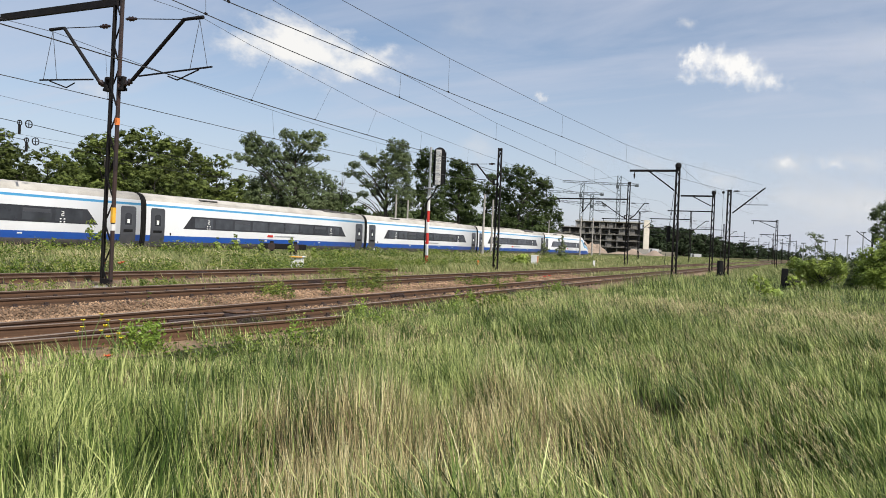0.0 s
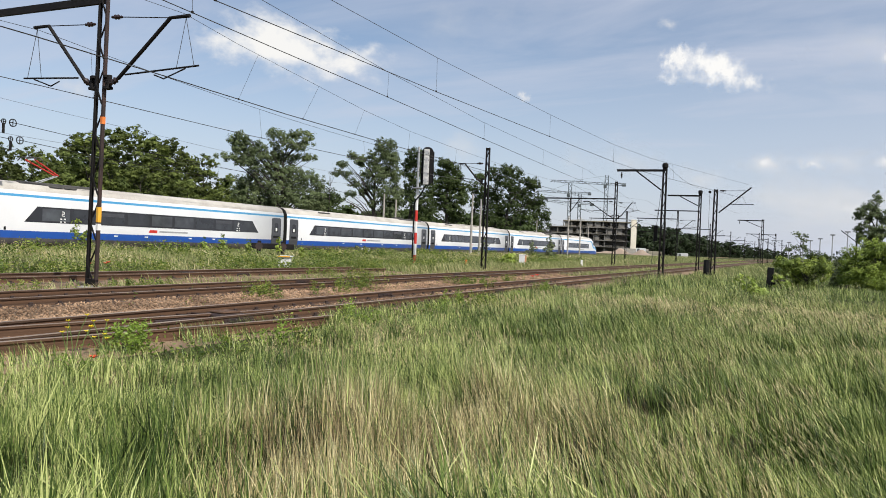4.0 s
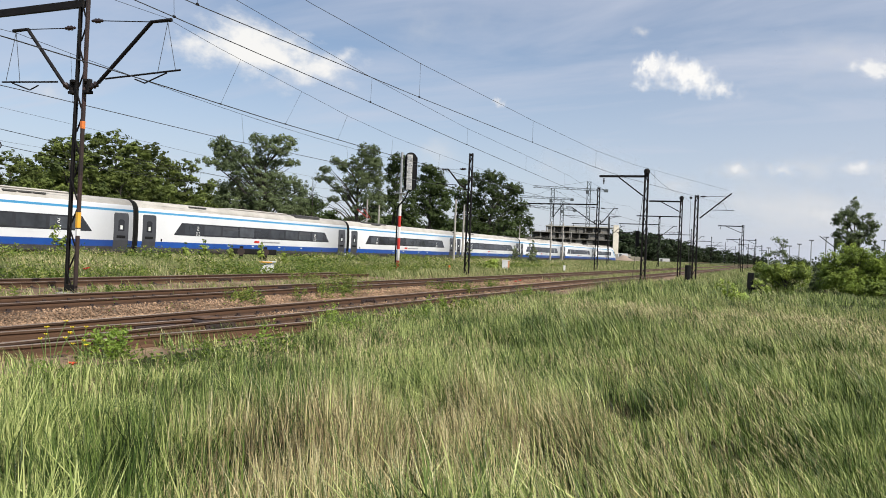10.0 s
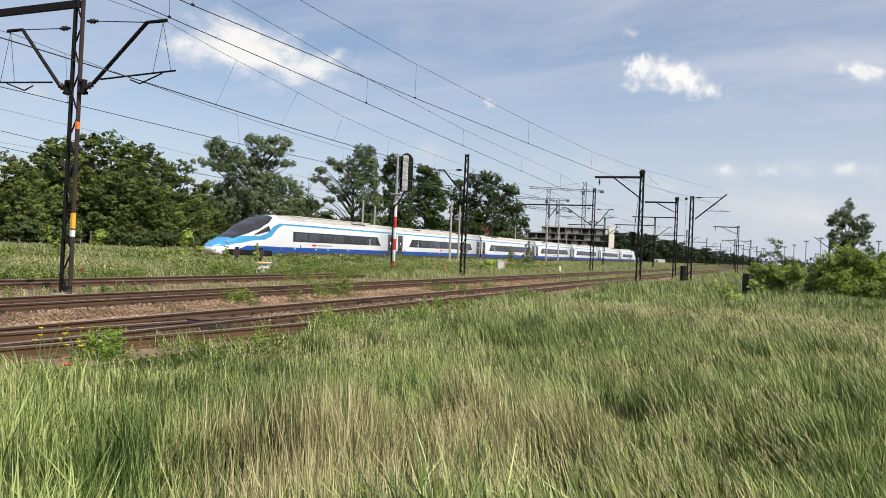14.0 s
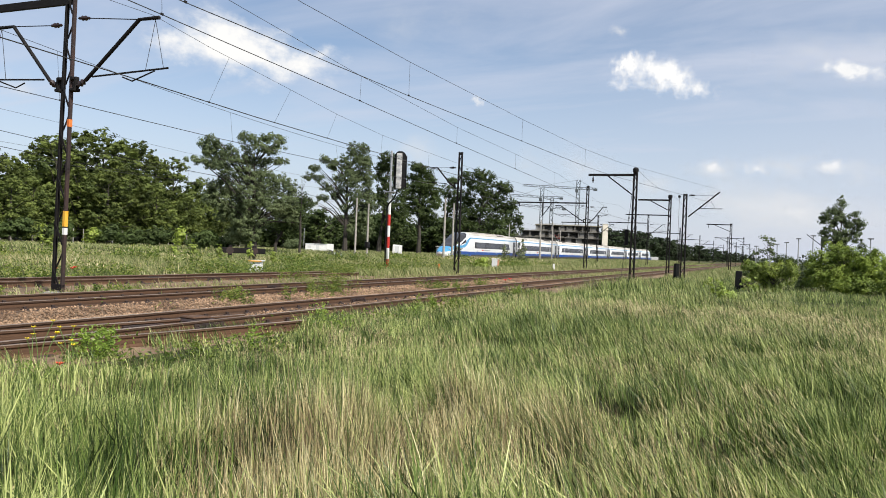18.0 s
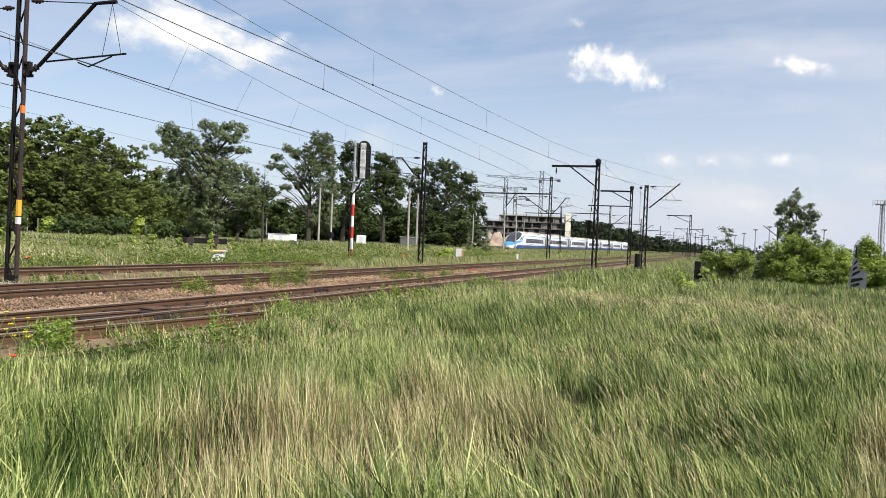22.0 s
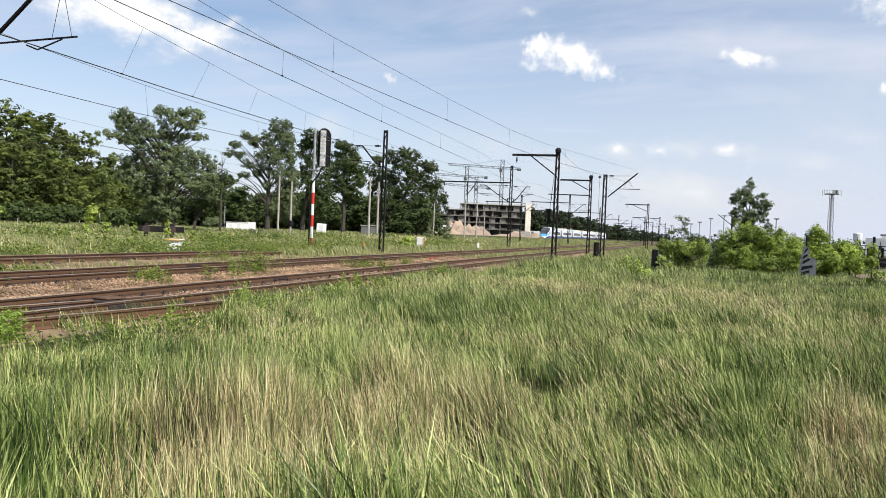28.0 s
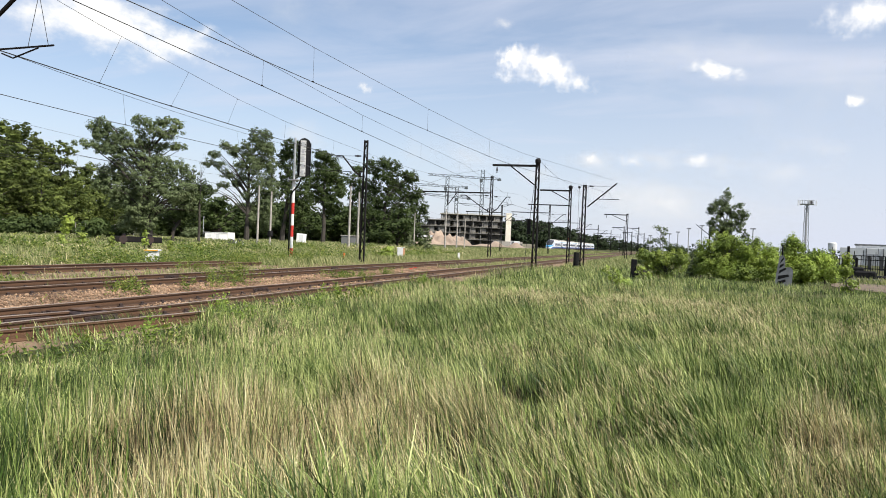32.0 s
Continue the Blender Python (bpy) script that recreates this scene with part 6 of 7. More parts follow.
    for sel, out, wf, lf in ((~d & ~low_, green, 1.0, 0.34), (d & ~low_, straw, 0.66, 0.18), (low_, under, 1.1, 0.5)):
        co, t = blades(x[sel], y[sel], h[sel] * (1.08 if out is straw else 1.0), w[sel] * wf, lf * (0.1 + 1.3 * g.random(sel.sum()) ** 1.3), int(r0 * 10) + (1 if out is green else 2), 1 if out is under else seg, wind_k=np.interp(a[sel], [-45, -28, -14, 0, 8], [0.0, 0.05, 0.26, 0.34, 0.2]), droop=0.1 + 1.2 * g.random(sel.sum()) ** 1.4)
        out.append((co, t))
# thinner grass all round, where the meadow goes on
x, y, r, a = ring_points(g, 1.4, 11.0, 42000, 22.0, 292.0)
keep = (x > -7.3) & (smooth_noise(x, y, 0.9, 41) > 0.25)
x, y = x[keep], y[keep]
green.append(blades(x, y, (0.18 + 0.30 * smooth_noise(x, y, 1.2, 42)) * (0.6 + 0.6 * g.random(len(x))), 0.016 * np.ones(len(x)), 0.4 * g.random(len(x)), 118, 1))
tagged(new("darkened_undergrowth", fast_mesh("darkened_undergrowth", *join(under), M_UNDERGRASS_SHADE)), "short undergrowth coloured dark for the shade between the tufts, with brown litter", "grass", kind="stuff")
tagged(new("meadow_grass", fast_mesh("meadow_grass", *join(green), M_GRASS)), "tall green meadow grass leaning in the wind", "grass", kind="stuff")

# flowering stalks, each with a narrow feathery panicle
M_SEED = grass_material("pale_brown_seed_heads", [(0.0, (0.085, 0.068, 0.038)), (0.35, (0.22, 0.19, 0.095)), (0.7, (0.40, 0.345, 0.18)), (1.0, (0.62, 0.54, 0.30))], 0.6, 0.2)
seeds = []
x, y, r, a = ring_points(g, 2.2, 24.0, 46000)
keep = (x > -7.2) & (g.random(len(x)) < np.interp(r, [3, 7, 24], [0.5, 1.0, 0.7]) * (0.10 + 0.90 * smooth_noise(x, y, 1.8, 23) ** 1.3)) & (smooth_noise(x, y, 0.72, 15) + 0.5 * smooth_noise(x, y, 2.0, 16) > 0.55)
x, y, r, a = x[keep], y[keep], r[keep], a[keep]
hh = (0.30 + 0.25 * g.random(len(x))) * np.where(r < 3.2, 0.8, 1.0) * np.interp(y, [6, 13, 24], [0.75, 0.85, 1.0])
co, t = blades(x, y, hh, 0.0024 + 0.00030 * r, 0.30 * g.random(len(x)), 90, 2, wind_k=np.interp(a, [-45, -28, -14, 0], [0.0, 0.06, 0.28, 0.36]), droop=0.4 + 0.6 * g.random(len(x)))
straw.append((co, t))
q5 = co.reshape(-1, 5, 3)
mid_, tip_ = (q5[:, 2] + q5[:, 3]) / 2, q5[:, 4]
for k in range(5):
    f = (0.60 + 0.09 * k + 0.03 * g.random(len(x)))[:, None]
    p = mid_ + (tip_ - mid_) * f
    out_ = g.normal(size=p.shape) * np.array([0.009, 0.009, 0.003]) * (1.25 - 0.15 * k)
    up = (tip_ - mid_) * 0.17 + out_
    ww = (0.0022 + 0.00030 * r)[:, None] * np.array([0.8, 0.6, 0.0])
    co3 = np.stack([p - ww, p + ww, p + up], 1).reshape(-1, 3)
    seeds.append((co3, np.arange(len(p) * 3).reshape(-1, 3)))
tagged(new("seed_heads", fast_mesh("seed_heads", *join(seeds), M_SEED)), "feathery pale brown seed heads above the meadow grass", "grass", kind="stuff")
tagged(new("dry_grass", fast_mesh("dry_grass", *join(straw), M_STRAW)), "dry straw-coloured grass stalks among the green", "grass", kind="stuff")

# tufts that stand above the rest and sway
def tuft_mesh(seed, n, mat, tall):
    gg = np.random.default_rng(seed)
    zx, zy = 0.05 * gg.normal(size=n), 0.05 * gg.normal(size=n)
    co, t = blades(zx, zy, tall * (0.55 + 0.5 * gg.random(n)), 0.007 * (0.5 + gg.random(n)), 0.30 * (0.2 + gg.random(n)), seed, 3, wind_k=0.14, droop=0.5)
    co[:, 2] -= float(hill_np(np.array([0.0]), np.array([0.0]))[0])
    return fast_mesh("grass_tuft", co, t, mat)


TUFT_MESHES = [(tuft_mesh(200 + k, 26, M_GRASS, 0.62 + 0.05 * k), "green") for k in range(4)] + [(tuft_mesh(210 + k, 22, M_STRAW, 0.70 + 0.05 * k), "straw") for k in range(4)]
TUFTS = []
tr_ = random.Random(33)
for k in range(90):
    az_, rr_ = tr_.uniform(-58, 12), 2.1 + 6.5 * tr_.random() ** 1.3
    x_, y_ = polar(az_, rr_)
    if x_ < -3.2 or az_ < -48:
        continue
    straw_here = -46 < az_ < -8 and 2.6 < rr_ < 6.8 and tr_.random() < 0.7
    me_, kind_ = tr_.choice(TUFT_MESHES[4:] if straw_here else TUFT_MESHES[:4])
    ob_ = new("grass_tuft", me_)
    tagged(ob_, "tall tuft of dry straw grass swaying in the wind" if kind_ == "straw" else "tall tuft of green grass swaying in the wind", "grass tuft", "swaying grass tufts")
    s_ = 0.5 if rr_ < 3 else 0.64
    ob_.scale = (s_, s_, s_)
    TUFTS.append((ob_, x_, y_, hill(x_, y_), tr_.uniform(0, 360), tr_.uniform(0, 6.28), tr_.uniform(1.6, 2.6)))

# grass and weeds on the bank between the tracks and the main line, and on the meadow behind it
x = -11.9 + 0.45 * g.normal(size=9000)
y = 42 + 150 * g.random(9000)
x2 = -17.3 + 0.7 * g.normal(size=9000)
y2 = 7 + 185 * g.random(9000) ** 1.25
x, y = np.concatenate([x, x2]), np.concatenate([y, y2])
verge = blades(x, y, 0.10 + 0.22 * g.random(len(x)), 0.02 + 0.0006 * y, 0.4 * np.ones(len(x)), 110, 2)
x = -7.2 + 26 * g.random(20000) ** 1.3
y = 58 + 110 * g.random(20000) ** 1.3
verge2 = blades(x, y, 0.25 + 0.4 * g.random(len(x)), 0.05 + 0.0004 * y, 0.35 * np.ones(len(x)), 109, 2)
x = -37.0 + 14.5 * g.random(48000)
y = 3 + 107 * g.random(48000) ** 1.25
h = (0.26 + 0.34 * smooth_noise(x, y, 2.5, 11)) * (0.6 + 0.7 * g.random(len(x))) * np.clip((-22.0 - x) / 3.0, 0.35, 1)
xf = -37.0 + 21.0 * g.random(30000)
yf = 95 + 170 * g.random(30000) ** 1.2
far_verge = blades(xf, yf, 0.2 + 0.4 * g.random(30000), 0.10 + 0.0006 * yf, 0.4 * g.random(30000), 108, 1)
# thick growth that swallows the end of the overgrown track
xo = -20.0 + 1.6 * g.normal(size=9000)
yo = 33.5 + 55 * g.random(9000) ** 1.2
swallow = blades(xo, yo, 0.15 + 0.35 * g.random(9000), 0.03 + 0.0004 * yo, 0.4 * g.random(9000), 107, 2)
bank = [verge, verge2, far_verge, swallow, blades(x, y, h, 0.018 + 0.0005 * y, 0.4 * (0.4 + g.random(len(x))), 111, 2)]
x = -74.0 + 31.0 * g.random(38000)
y = 20 + 150 * g.random(38000) ** 1.3
h = (0.16 + 0.22 * smooth_noise(x, y, 5, 12)) * (0.6 + 0.7 * g.random(len(x)))
bank.append(blades(x, y, h, 0.04 + 0.0004 * y, 0.4 * (0.4 + g.random(len(x))), 112, 2))
x = -36.5 + 14.0 * g.random(26000)
y = 4 + 100 * g.random(26000) ** 1.25
sel = smooth_noise(x, y, 3.0, 19) > 0.62
x, y = x[sel], y[sel]
bank_dry = blades(x, y, (0.35 + 0.4 * g.random(len(x))) * np.clip((-22.0 - x) / 3.0, 0.35, 1), 0.010 + 0.0003 * y, 0.3 * np.ones(len(x)), 113, 2)
tagged(new("bank_dry_grass", fast_mesh("bank_dry_grass", *bank_dry, M_STRAW)), "dry straw stalks on the bank behind the tracks", "grass", kind="stuff")
tagged(new("bank_grass", fast_mesh("bank_grass", *join(bank), M_GRASS_FAR)), "uneven grass on the bank behind the tracks", "grass", kind="stuff")


def weeds(x, y, h, per, size, seed, loose=0.16):
    """Low leafy plants: leaves round short stems."""
    g = np.random.default_rng(seed)
    n = len(x) * per
    i = np.repeat(np.arange(len(x)), per)
    q = g.random(n)
    px = x[i] + g.normal(size=n) * loose * h[i] ** 0.5
    py = y[i] + g.normal(size=n) * loose * h[i] ** 0.5
    pz = hill_np(x[i], y[i]) + h[i] * q
    p = np.stack([px, py, pz], 1)
    a = g.normal(size=(n, 3))
    a[:, 2] = abs(a[:, 2]) * 0.6
    a /= np.linalg.norm(a, axis=1)[:, None]
    b = np.cross(a, g.normal(size=(n, 3)))
    b /= np.linalg.norm(b, axis=1)[:, None]
    s = (size * (0.6 + 0.8 * g.random(n)))[:, None]
    co = np.stack([p, p + a * s + b * s * 0.5, p + a * s * 2.2, p + a * s - b * s * 0.5], 1).reshape(-1, 3)
    k = np.arange(n)[:, None] * 4
    return co, np.concatenate([k + [0, 1, 2], k + [0, 2, 3]], 1).reshape(-1, 3)


x, y = -36.5 + 13.5 * g.random(5200), 6 + 84 * g.random(5200) ** 1.2
keep = smooth_noise(x, y, 3, 13) > 0.56
x, y = x[keep], y[keep]
herb = [weeds(x, y, 0.25 + 0.6 * g.random(len(x)) ** 1.5, 20, 0.062, 121)]
x, y = -22.3 - 4.0 * g.random(2400) ** 1.5, 6 + 70 * g.random(2400) ** 1.2
keep = smooth_noise(x, y, 2.2, 27) > 0.46
x, y = x[keep], y[keep]
herb.append(weeds(x, y, 0.15 + 0.42 * g.random(len(x)), 20, 0.045, 123))
# low growth at the foot of the ballast
x, y = -8.3 + 1.1 * g.random(10500), 1.5 + 26 * g.random(10500)
keep = smooth_noise(x, y, 0.7, 31) + 0.55 * (x + 8.3) > 0.5
x, y = x[keep], y[keep]
foot_grass = blades(x, y, 0.10 + 0.24 * g.random(len(x)), 0.011 + 0.0004 * y, 0.4 * g.random(len(x)), 117, 2)
tagged(new("edge_grass", fast_mesh("edge_grass", *foot_grass, M_GRASS)), "short green grass at the foot of the ballast", "grass", kind="stuff")
# tufts between and beside the tracks
x = np.concatenate([-17.4 + 0.5 * g.normal(size=260), -12.1 + 0.35 * g.normal(size=60), -22.6 + 0.6 * g.normal(size=420), -7.4 + 0.3 * g.normal(size=420)])
y = np.concatenate([6 + 60 * g.random(260), 8 + 60 * g.random(60), 6 + 70 * g.random(420), 3 + 42 * g.random(420)])
herb.append(weeds(x, y, 0.08 + 0.18 * g.random(len(x)), 14, 0.022, 122))
# the greener clumps that stand out on the ballast
for cx, cy, k, hh_ in ((-12.7, 15.3, 16, 0.34), (-12.9, 20.4, 30, 0.62), (-12.4, 18.6, 12, 0.32), (-18.3, 26, 14, 0.35), (-10.6, 25.3, 14, 0.4), (-19.6, 32.6, 40, 0.55), (-20.8, 33.4, 40, 0.6), (-20.0, 36.5, 40, 0.6), (-20.2, 40, 30, 0.5), (-11.9, 32.0, 12, 0.3), (-7.4, 18, 22, 0.4), (-7.3, 24, 20, 0.4), (-17.2, 15.8, 16, 0.25), (-12.2, 27.0, 14, 0.3), (-17.3, 11.5, 12, 0.3)):
    x, y = cx + 0.3 * g.normal(size=k), cy + 0.6 * g.normal(size=k)
    herb.append(weeds(x, y, hh_ * (0.6 + 0.6 * g.random(k)), 60, 0.028, int(900 + cy), 0.10))
# big-leaved weeds at the edge of the meadow
broad = []
for cx, cy, k, hh_ in ((-7.85, 6.95, 18, 0.42), (-7.3, 5.9, 5, 0.34), (-7.3, 9.4, 5, 0.4), (-7.3, 12.2, 7, 0.4), (-7.4, 15.5, 9, 0.42), (-7.3, 20.5, 9, 0.45), (-7.2, 3.6, 8, 0.4), (-8.1, 12.6, 8, 0.4), (-7.9, 17.4, 8, 0.45), (-7.8, 24.5, 12, 0.5)):
    x, y = cx + 0.10 * g.normal(size=k), cy + 0.16 * g.normal(size=k)
    broad.append(weeds(x, y, hh_ * (0.5 + 0.6 * g.random(k)), 50, 0.026, int(1900 + cy * 3), 0.07))
x, y = -7.35 + 0.25 * g.normal(size=260), 3 + 24 * g.random(260)
herb.append(weeds(x, y, 0.12 + 0.25 * g.random(260), 16, 0.028, 1801))
tagged(new("broad_leaved_weeds", fast_mesh("broad_leaved_weeds", *join(broad), M_LEAF_LIME)), "bright green broad-leaved weeds at the edge of the meadow", "weeds", kind="stuff")
tagged(new("weeds", fast_mesh("weeds", *join(herb), M_HERB)), "leafy green weeds along the tracks and the bank", "weeds", kind="stuff")

# ---- loose ballast stones ----
x = np.concatenate([-12.0 + 1.2 * g.normal(size=34000), -16.9 + 0.8 * g.normal(size=5000), -9.6 + 0.6 * g.normal(size=2500), -14.4 + 0.6 * g.normal(size=2500)])
y = np.concatenate([4 + 40 * g.random(34000) ** 1.3, 8 + 34 * g.random(5000), 3 + 25 * g.random(2500), 5 + 30 * g.random(2500)])
ok = (x > -18.4) & (x < -7.9) & (abs(abs(x + 9.58) - 0.75) > 0.12) & (abs(abs(x + 14.38) - 0.75) > 0.12)
x, y = x[ok], y[ok]
n = len(x)
s = 0.014 + 0.026 * g.random(n) ** 1.6
z = hill_np(x, y) + s * 0.4
octa = np.array([[1, 0, 0], [0, 1, 0], [-1, 0, 0], [0, -1, 0], [0, 0, 0.8], [0, 0, -0.8]])
co = (octa[None] * (0.6 + 0.7 * g.random((n, 6, 1))) + 0.25 * g.normal(size=(n, 6, 3))) * s[:, None, None] + np.stack([x, y, z], 1)[:, None]
t = np.array([[0, 1, 4], [1, 2, 4], [2, 3, 4], [3, 0, 4], [1, 0, 5], [2, 1, 5], [3, 2, 5], [0, 3, 5]])
tagged(new("ballast_stones", fast_mesh("ballast_stones", co.reshape(-1, 3), (np.arange(n)[:, None, None] * 6 + t).reshape(-1, 3), M_STONE)), "loose pinkish-brown ballast stones between the tracks", "ballast", kind="stuff")

# ---- things beside the line ----
relay = thing("relay_box", pose(-23.9, 30.9, hill(-23.9, 30.9), 0, 0, 20), "white trackside relay box with a yellow-edged lid", "relay box")
part("body", boxed((-0.28, -0.2, 0.0), (0.28, 0.2, 0.60), 0.02), M_WHITE, relay)
part("lid", boxed((-0.36, -0.27, 0.602), (0.36, 0.27, 0.67), 0.02), M_BOARD, relay, "pale grey lid")
part("lid_edge", boxed((-0.34, -0.28, 0.60), (0.34, -0.274, 0.66)), M_YELLOW, relay, "yellow strip")
part("plinth", boxed((-0.3, -0.22, -0.25), (0.3, 0.22, 0.0), 0.02), M_CONCRETE, relay)

cab = thing("trackside_cabinet", facing(-19.55, 66), "pale grey trackside cabinet with an orange side", "cabinet")
part("body", boxed((-0.55, -0.35, 0.0), (0.25, 0.35, 1.15), 0.03), M_BOARD, cab)
part("side_panel", boxed((0.256, -0.33, 0.05), (0.50, 0.33, 1.2), 0.02), material("orange_sheet", (0.62, 0.30, 0.16), (0.5, 0.26, 0.15), 3, 0.6), cab, "orange side panel")
part("roof", boxed((-0.6, -0.4, 1.152), (0.52, 0.4, 1.22), 0.02), M_WHITE, cab)

cab.scale = (0.62, 0.62, 0.78)

marker = thing("marker_post", facing(-15.1, 70), "short white marker post beside the track", "marker post")
part("post", boxed((-0.1, -0.08, 0), (0.1, 0.08, 0.62), 0.02), M_WHITE, marker)
marker2 = thing("marker_post", facing(-23.9, 58), "small orange marker stone in the grass", "marker post")
part("post", boxed((-0.08, -0.06, 0), (0.08, 0.06, 0.45), 0.03), M_ORANGE, marker2)

stop = thing("buffer_stop", pose(-31.6, 39.3, hill(-31.6, 39.3) - 0.22, 0, 0, 38), "dark steel buffer stop in tall weeds", "buffer stop")
part("beam", boxed((-1.5, -0.16, 0.78), (1.5, 0.16, 1.14), 0.03), M_STEEL_BLACK, stop, "dark buffer beam")
for k in (-0.75, 0.78):
    part("upright", boxed((k - 0.12, -0.14, -0.1), (k + 0.12, 0.14, 1.30), 0.02), M_STEEL_BLACK, stop)
    bm = bmesh.new()
    beam(bm, (k, 0.1, 1.0), (k, 1.5, 0.0), 0.14)
    part("strut", bm, M_STEEL_BLACK, stop)
    part("buffer", tubed([(k, -0.16, 0.95), (k, -0.5, 0.95), (k, -0.52, 0.95)], [0.12, 0.12, 0.24], 12), M_STEEL_RUST, stop, "round rusty buffer")

for k, q in enumerate((0.0, 1.0)):
    bl = thing("striped_block", facing(-32.4 + q * 0.55, 68), "leaning dark and pale striped concrete block", "concrete block", "striped blocks in the meadow")
    part("block", boxed((-0.25, -0.2, 0), (0.25, 0.2, 0.75), 0.03, pose(0, 0, 0, 0, 22, 0)), M_UNDER, bl)
    part("stripe", boxed((0.26, -0.18, 0.02), (0.36, 0.18, 0.72), 0.02, pose(0, 0, 0, 0, 22, 0)), M_BOARD, bl)

hut = thing("white_hut", facing(-33.2, 112), "low white hut at the edge of the trees", "hut")
part("wall", boxed((-2.2, -1.2, 0), (1.4, 1.2, 1.15), 0.03), M_WHITE, hut)
part("annex", boxed((1.42, -1.0, 0), (2.6, 1.0, 1.3), 0.03), M_WHITE, hut)
part("roof", boxed((-2.3, -1.3, 1.155), (1.41, 1.3, 1.25), 0.02), M_BOARD, hut, "flat grey roof")
part("door", boxed((-0.4, -1.23, 0), (0.1, -1.205, 1.0)), M_BOARD, hut)
part("window", boxed((-1.8, -1.23, 0.5), (-1.2, -1.205, 0.85)), M_BOARD, hut)
hut.scale = (0.86, 0.86, 0.86)
part("vent_pipe", tubed([(-2.5, 0, 0), (-2.5, 0, 3.4), (-2.5, 0, 3.8)], [0.06, 0.06, 0.14], 8), M_GALV, hut)
hut2 = thing("white_hut", facing(-27.2, 118), "small white panelled box before the trees", "hut")
part("wall", boxed((-0.75, -0.8, 0), (0.75, 0.8, 1.5), 0.03, pose(0, 0, 0, 0, 3, 0)), M_WHITE, hut2)
part("door", boxed((-0.3, -0.83, 0.1), (0.3, -0.805, 1.3)), M_BOARD, hut2)
hut3 = thing("grey_shed", facing(-23.5, 128), "low grey shed under the trees", "shed")
part("wall", boxed((-1.5, -1.2, 0), (1.5, 1.2, 1.5), 0.03), M_DARKBOARD, hut3)
part("roof", boxed((-1.65, -1.35, 1.502), (1.65, 1.35, 1.62), 0.02), M_CONCRETE, hut3)

# a light fence along the wood
fence = thing("wood_fence", pose(0, 0, 0), "thin wire fence with pale posts along the wood", "fence")
for k in range(30):
    a = -57 + k * 0.62
    x, y = polar(a, 77 / max(0.62, math.sin(radians(-a))))
    part("post", tubed([(x, y, hill(x, y) - 0.1), (x, y, hill(x, y) + 1.7)], 0.05, 6), M_CONCRETE, fence)
    if k:
        for z in (0.6, 1.2, 1.6):
            part("strand", tubed([(px0, py0, hill(px0, py0) + z), (x, y, hill(x, y) + z)], 0.012, 4), M_WIRE, fence)
    px0, py0 = x, y

# ---- building site ----
M_SLAB = material("raw_concrete_slab", (0.21, 0.20, 0.182), (0.14, 0.133, 0.122), 0.25, 0.9)
M_YELLOWBOARD = material("pale_timber_shuttering", (0.33, 0.30, 0.23), (0.27, 0.245, 0.185), 0.4, 0.8)
M_INNER = material("dark_unfinished_wall", (0.13, 0.126, 0.118), (0.20, 0.193, 0.18), 0.2, 0.95)
site = thing("building_shell", facing(-14.45, 318, 0), "unfinished concrete apartment building with open storeys", "building")
W0, W1 = -21.5, 17.6
for k in range(5):
    z = 2.6 * k
    lo = W0 + (9.5 if k == 4 else (3.0 if k == 3 else 0))
    part("floor_slab", boxed((lo, -6, z + 2.3), (W1 - 2, 6, z + 2.6), 0.03), M_SLAB if k < 4 else M_YELLOWBOARD, site, "concrete floor slab")
    part("back_wall", boxed((lo + 1, 1.2, z), (W1 - 3, 1.5, z + 2.295)), M_INNER, site)
    n = 9
    for j in range(n):
        x = lo + 0.5 + (W1 - 4 - lo) * j / (n - 1)
        part("column", boxed((x - 0.22, -5.6, z + 0.004), (x + 0.22, -5.1, z + 2.296)), M_SLAB, site)
        if j < n - 1 and (j * 3 + k * 5) % 4 < 2:
            part("infill_wall", boxed((x + 0.4, -5.3, z + 0.004), (x + 2.2, -5.1, z + 2.29)), M_SLAB, site, "grey block infill")
        if j < n - 1:
            part("guard_rail", boxed((x + 0.3, -5.9, z + 2.9), (x + 3.5, -5.85, z + 3.0)), M_YELLOWBOARD, site)
part("stair_core", boxed((W1 - 1.9, -7, 0), (W1 + 0.3, -3, 14.0), 0.03), material("pale_new_wall", (0.82, 0.76, 0.64), (0.74, 0.68, 0.56), 0.4, 0.85), site, "tall pale stair core")
part("low_wall", boxed((W1 - 7, -12, 0), (W1 + 5, -11.2, 2.2), 0.03), M_CONCRETE, site, "low grey wall")

heap = bmesh.new()
bmesh.ops.create_grid(heap, x_segments=46, y_segments=22, size=1)
for v in heap.verts:
    x, y = v.co.x * 11.0, v.co.y * 8
    e = max(0.0, 1 - (abs(v.co.x) ** 2.4)) * max(0.0, 1 - v.co.y ** 2)
    v.co = Vector((x, y, 5.6 * e * (0.62 + 0.55 * noise.noise((x * 0.16, y * 0.2, 2.0)) + 0.42 * noise.noise((x * 0.6, y * 0.6, 4.0))) - 0.3))
hp = thing("earth_heap", facing(-16.4, 262), "long heap of sandy pinkish earth", "earth heap")
part("mound", heap, M_SAND, hp, smooth=True)
heap2 = bmesh.new()
bmesh.ops.create_grid(heap2, x_segments=30, y_segments=12, size=1)
